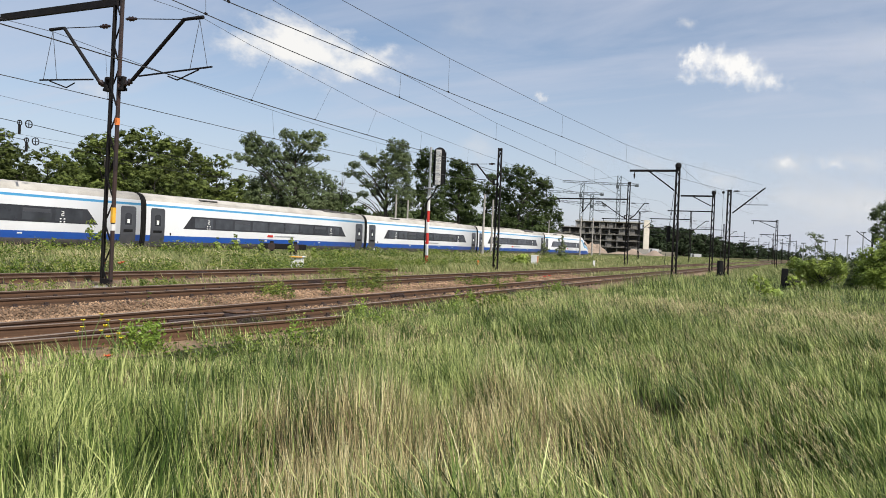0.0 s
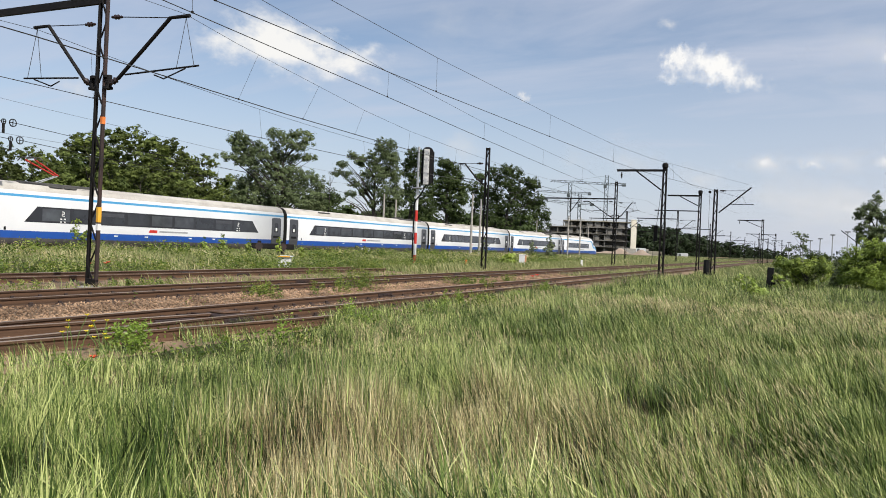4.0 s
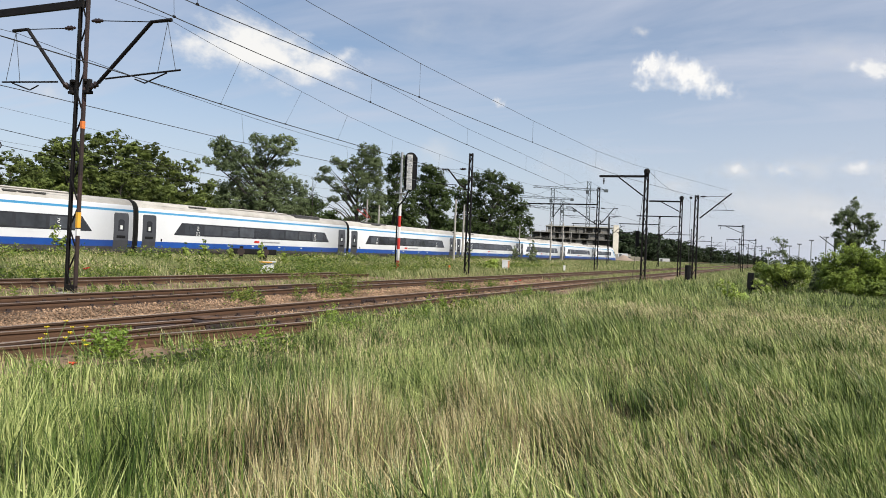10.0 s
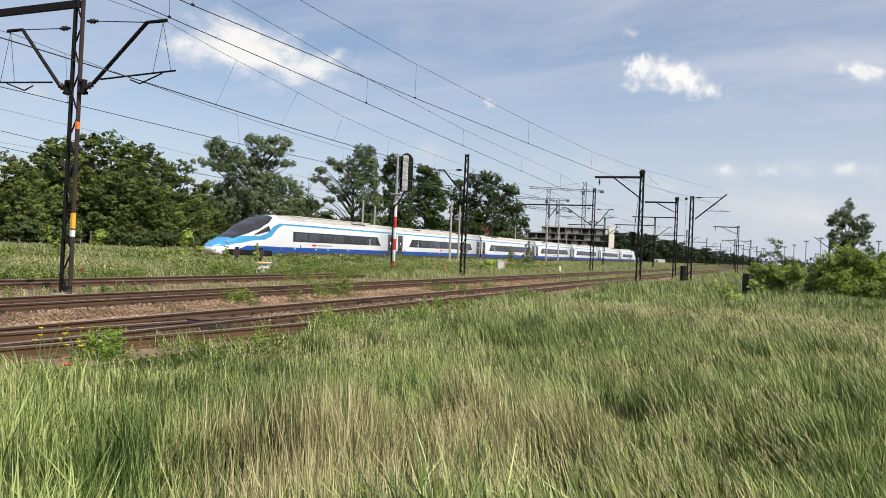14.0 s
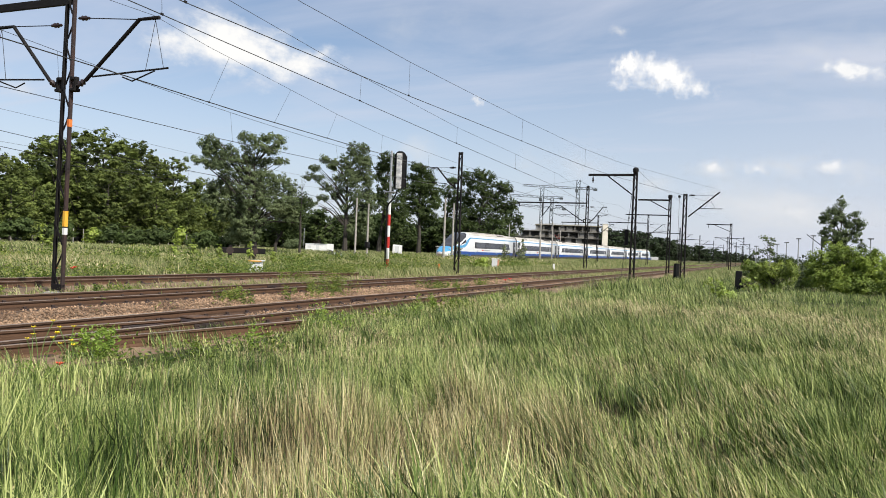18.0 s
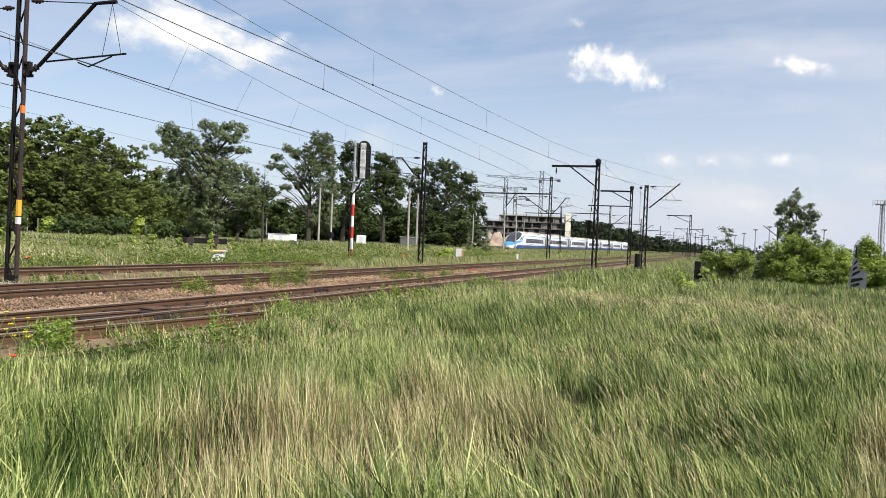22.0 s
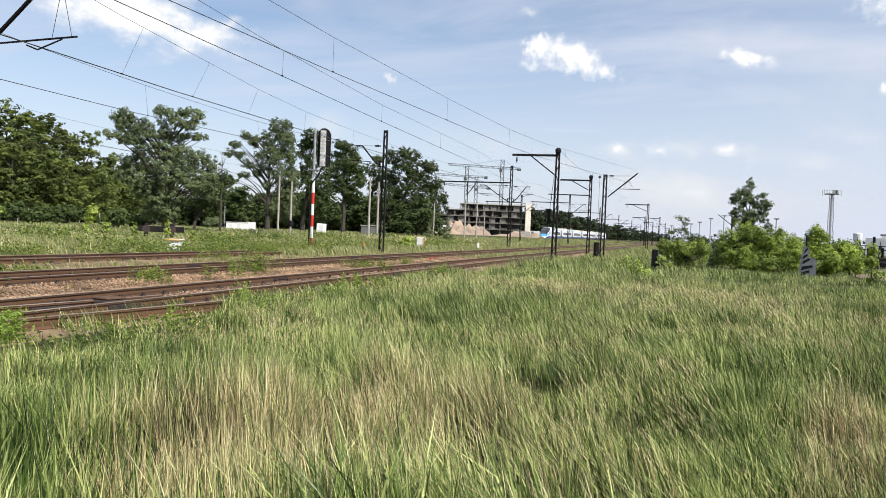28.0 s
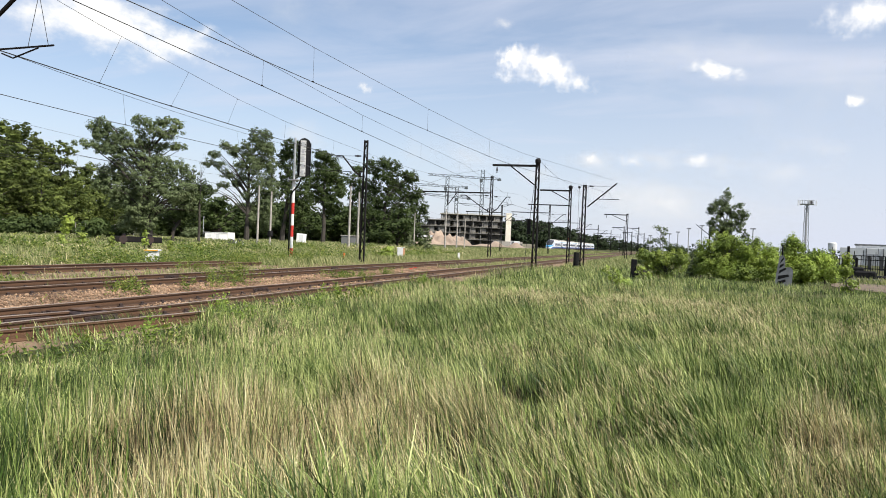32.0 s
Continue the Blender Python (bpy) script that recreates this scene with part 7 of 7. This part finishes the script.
for v in heap2.verts:
    x, y = v.co.x * 12, v.co.y * 4
    e = max(0.0, 1 - v.co.x ** 2) * max(0.0, 1 - v.co.y ** 2)
    v.co = Vector((x, y, 2.4 * e * (0.6 + 0.8 * noise.noise((x * 0.25, y * 0.3, 9.0))) - 0.2))
hp2 = thing("rubble_heap", facing(-11.9, 280), "low heap of pale rubble and earth", "rubble heap")
part("mound", heap2, M_SAND, hp2, smooth=True)
for k, (a, r, w, h, mt) in enumerate(((-9.9, 290, 6, 1.6, M_YELLOWBOARD), (-7.8, 310, 4, 1.5, M_BOARD), (-17.6, 260, 7, 3.0, M_BOARD), (-10.8, 285, 3.5, 2.6, M_BOARD))):
    sc = thing("site_container", facing(a, r), ("orange" if mt is M_ORANGE else "pale") + " steel site container beside the rubble", "container", "containers of the building site")
    part("body", boxed((-w / 2, -1.2, 0), (w / 2, 1.2, h), 0.05), mt, sc)
    part("door", boxed((-w / 2 + 0.4, -1.24, 0.1), (-w / 2 + 1.3, -1.205, h - 0.2)), M_DARKBOARD, sc)


def lattice(bm, a, b, w, step, bar=0.14):
    """A square lattice column or boom from a to b."""
    a, b = Vector(a), Vector(b)
    ax = (b - a).normalized()
    s = ax.cross(Vector((0, 1, 0.01))).normalized() * (w / 2)
    t = ax.cross(s).normalized() * (w / 2)
    cs = [s + t, s - t, -s - t, -s + t]
    for c in cs:
        beam(bm, a + c, b + c, bar)
    n = max(2, int((b - a).length / step))
    for k in range(n):
        p, q = a.lerp(b, k / n), a.lerp(b, (k + 1) / n)
        for i in range(4):
            beam(bm, p + cs[i], q + cs[(i + 1) % 4], bar * 0.6)
    return bm


M_CRANE = material("grey_green_crane_paint", (0.055, 0.068, 0.072), (0.08, 0.095, 0.10), 0.3, 0.7)


def crane(az, r, h, jib_l, jib_r, jib_z, turn, label):
    t = thing("tower_crane", facing(az, r), label, "tower crane", "tower cranes of the building site")
    part("tower", lattice(bmesh.new(), (0, 0, -0.3), (0, 0, h), 1.7, 2.6, 0.32), M_CRANE, t, "lattice tower")
    rot = Matrix.Rotation(radians(turn), 4, "Z")
    part("jib", lattice(bmesh.new(), rot @ Vector((0, 0, jib_z)), rot @ Vector((-jib_l, 0, jib_z + 0.6)), 0.9, 3.0, 0.15), M_CRANE, t, "long lattice jib")
    part("counter_jib", lattice(bmesh.new(), rot @ Vector((0, 0, jib_z)), rot @ Vector((jib_r, 0, jib_z)), 0.9, 3.0, 0.18), M_CRANE, t, "short counter jib")
    part("counterweight", boxed((jib_r - 1.8, -0.7, jib_z - 1.0), (jib_r, 0.7, jib_z + 0.1), 0.1, rot), M_CRANE, t, "dark concrete counterweight")
    part("operator_cab", boxed((-1.6, -1.8, jib_z - 2.2), (-0.1, -0.9, jib_z - 0.6), 0.1, rot), M_CRANE, t, "dark operator cab")
    for e, z in ((-jib_l * 0.65, jib_z + 0.7), (jib_r * 0.8, jib_z + 0.3)):
        part("tie_bar", tubed([(0, 0, h), rot @ Vector((e, 0, z))], 0.055, 5), M_CRANE, t, "slanting tie bar")
    return t


crane(-16.2, 395, 35.5, 17.5, 11.0, 30.4, 0, "grey tower crane with a level jib")
crane(-15.45, 420, 31.5, 26, 9, 26.5, 30, "grey tower crane half hidden behind another")
crane(-13.5, 380, 38.5, 28, 9.5, 34.3, 8, "tall grey tower crane above the building")

# ---- the open side: mast, stores, lamps, fence ----
tower = thing("radio_tower", facing(9.68, 430), "tall grey lattice radio tower with aerial platform", "radio tower")
TOWER_STEPS = ((-0.3, 10, 3.0), (10, 20, 2.4), (20, 29.0, 1.9))
for z0, z1, wd in TOWER_STEPS:
    part("shaft", lattice(bmesh.new(), (0, 0, z0), (0, 0, z1), wd, 2.2, 0.34), M_GALV, tower, "lattice shaft section")
part("inner_ladder", tubed([(0, 0, 0), (0, 0, 29.0)], [0.6, 0.45], 8), M_GALV, tower)
part("platform", boxed((-3.4, -2.2, 28.9), (3.4, 2.2, 29.4), 0.1), M_GALV, tower, "aerial platform")
part("top_rail", boxed((-3.6, -2.3, 31.0), (3.6, -2.1, 31.2), 0.05), M_GALV, tower)
for x, lo_, hi_ in ((-4.2, 28.2, 31.2), (-3.3, 28.9, 31.4), (-2.2, 29.4, 31.3), (-1.0, 29.4, 31.0), (0.2, 29.4, 31.3), (1.2, 29.4, 31.4), (3.1, 28.9, 31.4), (4.2, 28.2, 31.2)):
    part("aerial", boxed((x - 0.22, -2.4, lo_), (x + 0.22, -1.9, hi_), 0.08), M_BOARD, tower, "upright panel aerial")
part("equipment", boxed((0.6, -1.4, 29.42), (2.6, 1.2, 31.0), 0.1), M_UNDER, tower)

store = thing("warehouse", facing(15.4, 265), "long pale grey warehouse with a dark roof edge", "warehouse")
part("wall", boxed((-16.5, 0, -0.2), (60, 40, 5.4), 0.05), M_BOARD, store)
part("upper_wall", boxed((-12.5, 4, 5.402), (60, 40, 6.2), 0.05), M_BOARD, store)
part("roof_edge", boxed((-12.8, 3.7, 6.202), (60, 40, 6.7), 0.05), M_DARKBOARD, store, "dark roof edge")
for k in range(9):
    part("downpipe", boxed((-14 + k * 4.6, -0.12, -0.1), (-13.75 + k * 4.6, -0.005, 5.3)), M_DARKBOARD, store)
for k in range(4):
    part("gate", boxed((-9 + k * 9, -0.1, -0.1), (-5.4 + k * 9, -0.006, 3.6)), M_GALV, store, "grey roller gate")
tank = thing("water_tower", facing(11.36, 270), "pale round water tower on a stem", "water tower")
part("stem", tubed([(0, 0, -0.2), (0, 0, 4.2)], 0.7, 12), M_BOARD, tank)
part("tank", tubed([(0, 0, 3.8), (0, 0, 4.6), (0, 0, 6.6), (0, 0, 6.9)], [0.9, 1.3, 1.35, 0.9], 16), M_BOARD, tank, "round pale tank")


def lamp_mast(az, r, h):
    t = thing("high_mast_lamp", facing(az, r), "tall slender floodlight mast far off", "floodlight mast", "floodlight masts on the horizon")
    part("shaft", tubed([(0, 0, -0.3), (0, 0, h)], [0.45, 0.34], 8), M_GALV, t)
    part("head_frame", boxed((-1.6, -0.4, h), (1.6, 0.4, h + 0.35), 0.05), M_GALV, t)
    for k in range(5):
        part("floodlight", boxed((-1.55 + k * 0.63, -0.7, h - 0.5), (-1.1 + k * 0.63, 0.0, h - 0.01), 0.05), M_UNDER, t)
    return t


for a, r, el in ((0.15, 620, 1.2), (0.6, 620, 1.3), (1.2, 600, 1.45), (1.95, 560, 1.75), (2.85, 520, 2.0), (-0.75, 640, 1.1), (6.3, 500, 1.9)):
    lamp_mast(a, r, 1.4 + r * math.tan(radians(el)))
bracket = thing("catenary_mast", facing(3.05, 150), "far mast with a slanting arm above the bushes", "railway mast", "masts of the overhead line")
part("post", tubed([(0.9, 0, -0.3), (0.9, 0, 6.2)], 0.16, 8), M_STEEL_BLACK, bracket)
part("rising_arm", tubed([(0.9, 0, 5.0), (-1.6, 0, 7.0)], 0.07, 6), M_STEEL_BLACK, bracket)

post = thing("stump_post", facing(-1.85, 44), "short thick black timber post in the grass", "post")
part("post", boxed((-0.19, -0.16, -0.6), (0.14, 0.16, 1.15), 0.03, pose(0, 0, 0, 0, 2, 0)), M_BLACK, post)
part("stay", boxed((0.15, -0.10, -0.6), (0.30, 0.10, 0.40), 0.02, pose(0, 0, 0, 0, -6, 0)), M_STEEL_BLACK, post)

M_PANEL = material("scuffed_grey_panel", (0.19, 0.20, 0.21), (0.11, 0.115, 0.12), 2.0, 0.6)
panel = thing("broken_panel", facing(8.3, 46), "upright scuffed grey panel with black slanting marks", "panel")
bm = bmesh.new()
ol = [(-0.38, -0.4), (0.50, -0.4), (0.56, 0.95), (0.42, 1.12), (0.14, 1.10), (0.12, 1.62), (0.02, 1.78), (-0.16, 1.70), (-0.30, 0.7)]
f0 = bm.faces.new([bm.verts.new((x, 0, z)) for x, z in ol])
ex = bmesh.ops.extrude_face_region(bm, geom=[f0])
for v in ex["geom"]:
    if isinstance(v, bmesh.types.BMVert):
        v.co.y += 0.05
bmesh.ops.recalc_face_normals(bm, faces=bm.faces)
sheet = part("sheet", bm, M_PANEL, panel)
# black slanting strokes sprayed on the sheet, wider and lower by turns
for k, (xa, z, wd, dz, th) in enumerate(((-0.24, 0.05, 0.46, 0.26, 0.24), (-0.22, 0.40, 0.60, 0.20, 0.22), (-0.18, 0.72, 0.40, 0.28, 0.20), (-0.16, 1.02, 0.24, 0.20, 0.20), (-0.12, 1.30, 0.20, 0.28, 0.20))):
    bm = bmesh.new()
    vs = [bm.verts.new((x, y, zz)) for y in (-0.012, -0.004) for x, zz in ((xa, z), (xa + wd, z + dz), (xa + wd * 0.9, z + dz + th * 0.5), (xa + 0.04, z + th))]
    for f in ((0, 1, 2, 3), (7, 6, 5, 4), (0, 4, 5, 1), (1, 5, 6, 2), (2, 6, 7, 3), (3, 7, 4, 0)):
        bm.faces.new([vs[q] for q in f])
    part("dark_mark", bm, M_BLACK, sheet, "black slanting mark")
part("upright", tubed([(0.0, 0.12, -0.4), (-0.02, 0.12, 2.35)], 0.04, 6), M_STEEL_BLACK, panel, "dark post behind the sheet")

yard = thing("yard_fence", pose(0, 0, 0), "dark iron yard fence with uneven posts", "fence")
yr = random.Random(9)
prev = None
for k in range(84):
    a = 9.6 + k * 0.15 + yr.uniform(-0.06, 0.06)
    x, y = polar(a, 105 - k * 0.25)
    h = yr.uniform(1.5, 2.3) + (0.7 if k % 6 == 0 else 0)
    part("post", tubed([(x, y, -0.5), (x, y, h)], yr.choice((0.03, 0.04, 0.05, 0.14)), 6), M_STEEL_BLACK, yard)
    if prev:
        for z in (0.3, 1.3, 1.75):
            part("rail", tubed([(prev[0], prev[1], z), (x, y, z + yr.uniform(-0.03, 0.03))], 0.05, 5), M_STEEL_BLACK, yard)
        if k % 5 == 2:
            bm = bmesh.new()
            beam(bm, (prev[0], prev[1], 0.9), (x, y, 0.95), 0.06, 1.6)
            part("sheet", bm, M_UNDER, yard, "dark sheet on the fence")
    prev = (x, y)
for k, (a, r, w, h) in enumerate(((11.6, 62, 2.3, 0.75), (13.4, 66, 1.5, 0.8), (12.6, 78, 2.0, 1.0), (14.9, 70, 2.2, 0.5), (16.5, 75, 2.5, 0.8))):
    sc = thing("scrap_block", facing(a, r), "dark block of scrap lying beside a dirt track", "scrap", "scrap beside the dirt track")
    bm = boxed((-w / 2, -0.6, -0.3), (w / 2, 0.6, h), 0.12)
    part("block", bm, M_BLACK, sc)
    part("ledge", boxed((-w / 2 - 0.3, -0.7, -0.3), (w / 2 + 0.2, 0.7, h * 0.3), 0.06), M_UNDER, sc)
M_DIRT = material("trodden_dirt", (0.16, 0.115, 0.08), (0.11, 0.085, 0.055), 0.5, 0.95, 0, 0.5, 6)
bm = bmesh.new()
strip = []
for k in range(26):
    q = k / 25
    x, y = polar(11.4 + 22 * q, 52 - 3 * q)
    w = 6.0 + 0.8 * math.sin(k * 0.9) - 3.5 * max(0.0, 1 - k / 3)
    dx, dy = polar(11.4 + 22 * q, 1)
    strip.append([bm.verts.new((x + dx * e, y + dy * e, hill(x + dx * e, y + dy * e) + 0.05)) for e in (-w, 0, w)])
for p, q in zip(strip, strip[1:]):
    for i in range(2):
        bm.faces.new((p[i], p[i + 1], q[i + 1], q[i]))
bmesh.ops.recalc_face_normals(bm, faces=bm.faces)
me = bpy.data.meshes.new("dirt_track")
bm.to_mesh(me)
bm.free()
me.materials.append(M_DIRT)
tagged(new("dirt_track", me), "bare brown dirt track on the meadow", "dirt track", kind="structure")

# wildflowers at the edge of the ballast
M_PETAL_Y = material("yellow_petals", (0.75, 0.62, 0.03), (0.65, 0.5, 0.02), 20, 0.6)
M_PETAL_R = material("poppy_petals", (0.75, 0.05, 0.02), (0.6, 0.03, 0.02), 20, 0.6)
M_STEM = material("green_stem", (0.14, 0.20, 0.05), (0.10, 0.16, 0.04), 10, 0.7)


def flower(x, y, h, mat, label, name, r=0.035, heads=3):
    t = thing(name, pose(x, y, hill(x, y)), label, "wildflower", "wildflowers beside the track")
    rg = random.Random(int(x * 77 + y * 13))
    for k in range(heads):
        ex, ey, ez = rg.uniform(-0.16, 0.16) * (heads > 1), rg.uniform(-0.1, 0.1), h * rg.uniform(0.8, 1.05)
        part("stem", tubed([(0, 0, 0), (ex * 0.4, ey * 0.4, ez * 0.6), (ex, ey, ez)], 0.005, 4), M_STEM, t)
        bm = bmesh.new()
        for j in range(6):
            a = j * math.pi / 3
            c = Vector((ex, ey, ez))
            p = [c, c + Vector((math.cos(a - 0.5) * r, math.sin(a - 0.5) * r, r * 0.6)), c + Vector((math.cos(a) * r * 1.3, math.sin(a) * r * 1.3, r * 0.9)), c + Vector((math.cos(a + 0.5) * r, math.sin(a + 0.5) * r, r * 0.6))]
            bm.faces.new([bm.verts.new(v) for v in p])
        part("petals", bm, mat, t)


for x, y, h in ((-7.75, 6.06, 0.50), (-7.75, 6.46, 0.46), (-7.75, 5.97, 0.38), (-7.75, 6.14, 0.40), (-7.75, 6.43, 0.30), (-7.75, 6.52, 0.24)):
    flower(x, y, h, M_PETAL_Y, "yellow wildflower on thin stems beside the track", "yellow_wildflower", 0.028, 2)
flower(-7.20, 5.82, 0.33, M_PETAL_R, "red poppy at the edge of the ballast", "red_poppy", 0.045, 1)
for x, y in ((-21.8, 17.6), (-21.9, 18.4), (-9.3, 27.6)):
    flower(x, y, 0.5, M_PETAL_R, "red poppy among the weeds of the track", "red_poppy", 0.07, 2)

# ---- clouds: soft patches far off that drift slowly ----
def cloud_material(name, dens, bright, seed, warp=1.6):
    m = bpy.data.materials.new(name)
    m.use_nodes = True
    nt, ln = m.node_tree.nodes, m.node_tree.links
    nt.remove(nt["Principled BSDF"])
    uv = nt.new("ShaderNodeTexCoord")
    mp_ = nt.new("ShaderNodeMapping")
    mp_.inputs["Location"].default_value = (seed * 3.7, seed * 1.9, seed)
    mp_.inputs["Scale"].default_value = (2.4 * warp, 1.2 * warp, 1)
    ln.new(uv.outputs["UV"], mp_.inputs[0])
    n = nt.new("ShaderNodeTexNoise")
    n.inputs["Scale"].default_value, n.inputs["Detail"].default_value, n.inputs["Roughness"].default_value = 1.5, 9, 0.58
    ln.new(mp_.outputs[0], n.inputs["Vector"])
    cen = nt.new("ShaderNodeVectorMath")
    cen.operation = "SUBTRACT"
    cen.inputs[1].default_value = (0.5, 0.5, 0)
    ln.new(uv.outputs["UV"], cen.inputs[0])
    le = nt.new("ShaderNodeVectorMath")
    le.operation = "LENGTH"
    ln.new(cen.outputs[0], le.inputs[0])
    fall = nt.new("ShaderNodeMapRange")
    for k, v in (("From Min", 0.5), ("From Max", 0.0), ("To Min", -0.45), ("To Max", 0.30)):
        fall.inputs[k].default_value = v
    ln.new(le.outputs["Value"], fall.inputs["Value"])
    ad = nt.new("ShaderNodeMath")
    ln.new(n.outputs["Fac"], ad.inputs[0]), ln.new(fall.outputs[0], ad.inputs[1])
    al = nt.new("ShaderNodeMapRange")
    al.interpolation_type = "SMOOTHSTEP"
    for k, v in (("From Min", 0.46), ("From Max", 0.46 + 0.42 / dens), ("To Max", min(1.0, 0.55 + 0.3 * dens))):
        al.inputs[k].default_value = v
    ln.new(ad.outputs[0], al.inputs["Value"])
    em, tr, mix_ = nt.new("ShaderNodeEmission"), nt.new("ShaderNodeBsdfTransparent"), nt.new("ShaderNodeMixShader")
    n2 = nt.new("ShaderNodeTexNoise")
    n2.inputs["Scale"].default_value, n2.inputs["Detail"].default_value = 5.0, 5
    ln.new(mp_.outputs[0], n2.inputs["Vector"])
    shade = nt.new("ShaderNodeMix")
    shade.data_type = "RGBA"
    shade.inputs["A"].default_value, shade.inputs["B"].default_value = (0.80, 0.82, 0.87, 1), (1.0, 0.99, 0.97, 1)
    ln.new(al.outputs[0], shade.inputs["Factor"])
    ln.new(shade.outputs["Result"], em.inputs["Color"])
    em.inputs["Strength"].default_value = bright
    ln.new(al.outputs[0], mix_.inputs[0])
    ln.new(tr.outputs[0], mix_.inputs[1]), ln.new(em.outputs[0], mix_.inputs[2])
    ln.new(mix_.outputs[0], nt["Material Output"].inputs["Surface"])
    return m


CLOUDS = []


def cloud(az, el, wa, we, dens, bright, seed, label, tilt=0.0, r=3900):
    """A curved patch of cloud at a bearing and height, so wide and high in degrees."""
    nx, nz = 20, 10
    vs, uvs, fs = [], [], []
    for i in range(nx + 1):
        for j in range(nz + 1):
            u, v = i / nx, j / nz
            du, dv = (u - 0.5) * wa, (v - 0.5) * we
            c, s = math.cos(radians(tilt)), math.sin(radians(tilt))
            a, e = radians(az + du * c - dv * s), radians(el + du * s + dv * c)
            vs.append((r * math.sin(a) * math.cos(e), r * math.cos(a) * math.cos(e), r * math.sin(e)))
            uvs.append((u, v))
    for i in range(nx):
        for j in range(nz):
            p = i * (nz + 1) + j
            fs.append((p, p + nz + 1, p + nz + 2, p + 1))
    me = mesh_from("cloud", vs, fs, cloud_material("cloud_vapour", dens, bright, seed))
    lay = me.uv_layers.new(name="UVMap")
    lay.data.foreach_set("uv", np.array([uvs[l.vertex_index] for l in me.loops], dtype=np.float32).ravel())
    ob = tagged(new("cloud", me), label, "cloud", "drifting clouds")
    CLOUDS.append(ob)
    return ob


cloud(-6.2, 13.5, 13.0, 7.0, 1.7, 0.86, 1.0, "small bright white puffy cloud", -8)
cloud(-8.2, 13.9, 5.5, 4.2, 1.5, 0.86, 41.0, "bright white head of a puffy cloud", 0)
cloud(-3.2, 12.3, 6.5, 3.6, 1.2, 0.85, 43.0, "bright white tail of a puffy cloud", -28)
cloud(-38.0, 14.2, 30.0, 10.5, 1.6, 0.82, 2.3, "long soft white cloud with a ragged edge", -6)
cloud(6.4, 13.0, 9.0, 3.4, 1.3, 0.85, 3.0, "small elongated white cloud", -9)
cloud(-19.6, 11.4, 3.4, 2.2, 0.9, 0.8, 4.0, "tiny white wisp of cloud", -25)
for a_, e_, w_ in ((-2.2, 6.7, 4.0), (0.9, 6.6, 4.4), (5.7, 6.65, 4.6)):
    cloud(a_, e_, w_, 2.6, 0.95, 0.84, 50 + a_, "tiny white puff of cloud above the horizon", -4)
cloud(15.6, 16.0, 13.0, 7.5, 1.3, 0.86, 5.0, "bright white cloud at the edge of the sky", 0)
cloud(15.4, 10.6, 3.4, 2.4, 1.3, 0.84, 6.0, "tiny white puff of cloud", 0)
cloud(-9.3, 16.5, 5.0, 2.2, 0.6, 0.76, 7.0, "faint wisp of cloud", -10)
cloud(12, 12, 34, 17, 0.55, 0.74, 31.0, "wide thin veil of white cloud", -6)
cloud(4, 14.5, 30, 11, 0.6, 0.76, 35.0, "wide thin veil of white cloud", -4)
cloud(5, 3.8, 44, 11.5, 0.8, 0.73, 37.0, "broad pale cloud low above the meadow", -3)
cloud(-22, 17, 30, 10, 0.45, 0.72, 33.0, "wide thin veil of white cloud", 8)
for k, (a, e, w, h) in enumerate(((-1.8, 6.4, 14, 5.5), (2.2, 6.8, 17, 6.5), (6.6, 6.5, 14, 5), (11.5, 6.0, 22, 7), (-47.5, 5.5, 18, 6.0), (-52, 9.5, 9, 4.5), (-24, 7.5, 16, 6), (13, 7.5, 16, 6), (-12, 7.0, 22, 7), (0, 4.0, 26, 6), (-6.5, 5.6, 16, 5))):
    cloud(a, e, w, h, 0.6, 0.76 if a > 0 else 0.74, 8.0 + k, "low soft white cloud above the horizon", -3)


# ---- what moves ----
TRAIN_AHEAD = [(0, 140.5), (3, 151.8), (6, 166.9), (9, 187.2), (13, 221.7), (16, 254.0), (19, 289.3), (23, 340.0), (28, 408.0), (32, 461.0)]


def motions():
    walk(train, [(t, pose(-39.8, s - 187.4, 0)) for t, s in TRAIN_AHEAD])
    for c in CLOUDS:
        walk(c, [(0, pose(0, 0, 0)), (32, pose(0, 0, 0, 0, 0, 3.2))])
    # the breeze comes in slow gusts that run over the meadow
    for ob, x, y, z, turn, phase, period in TUFTS:
        rows = []
        for k in range(41):
            t = 32 * k / 40
            gust = 1.0 + 0.7 * math.sin(0.55 * t + 0.4 * x)
            bend = gust * (2.6 * math.sin(6.283 * t / period + phase - 0.8 * x) + 1.6)
            rows.append((t, pose(x, y, z, 0.4 * bend, -bend, 0) @ pose(0, 0, 0, 0, 0, turn)))
        walk(ob, rows)


motions()
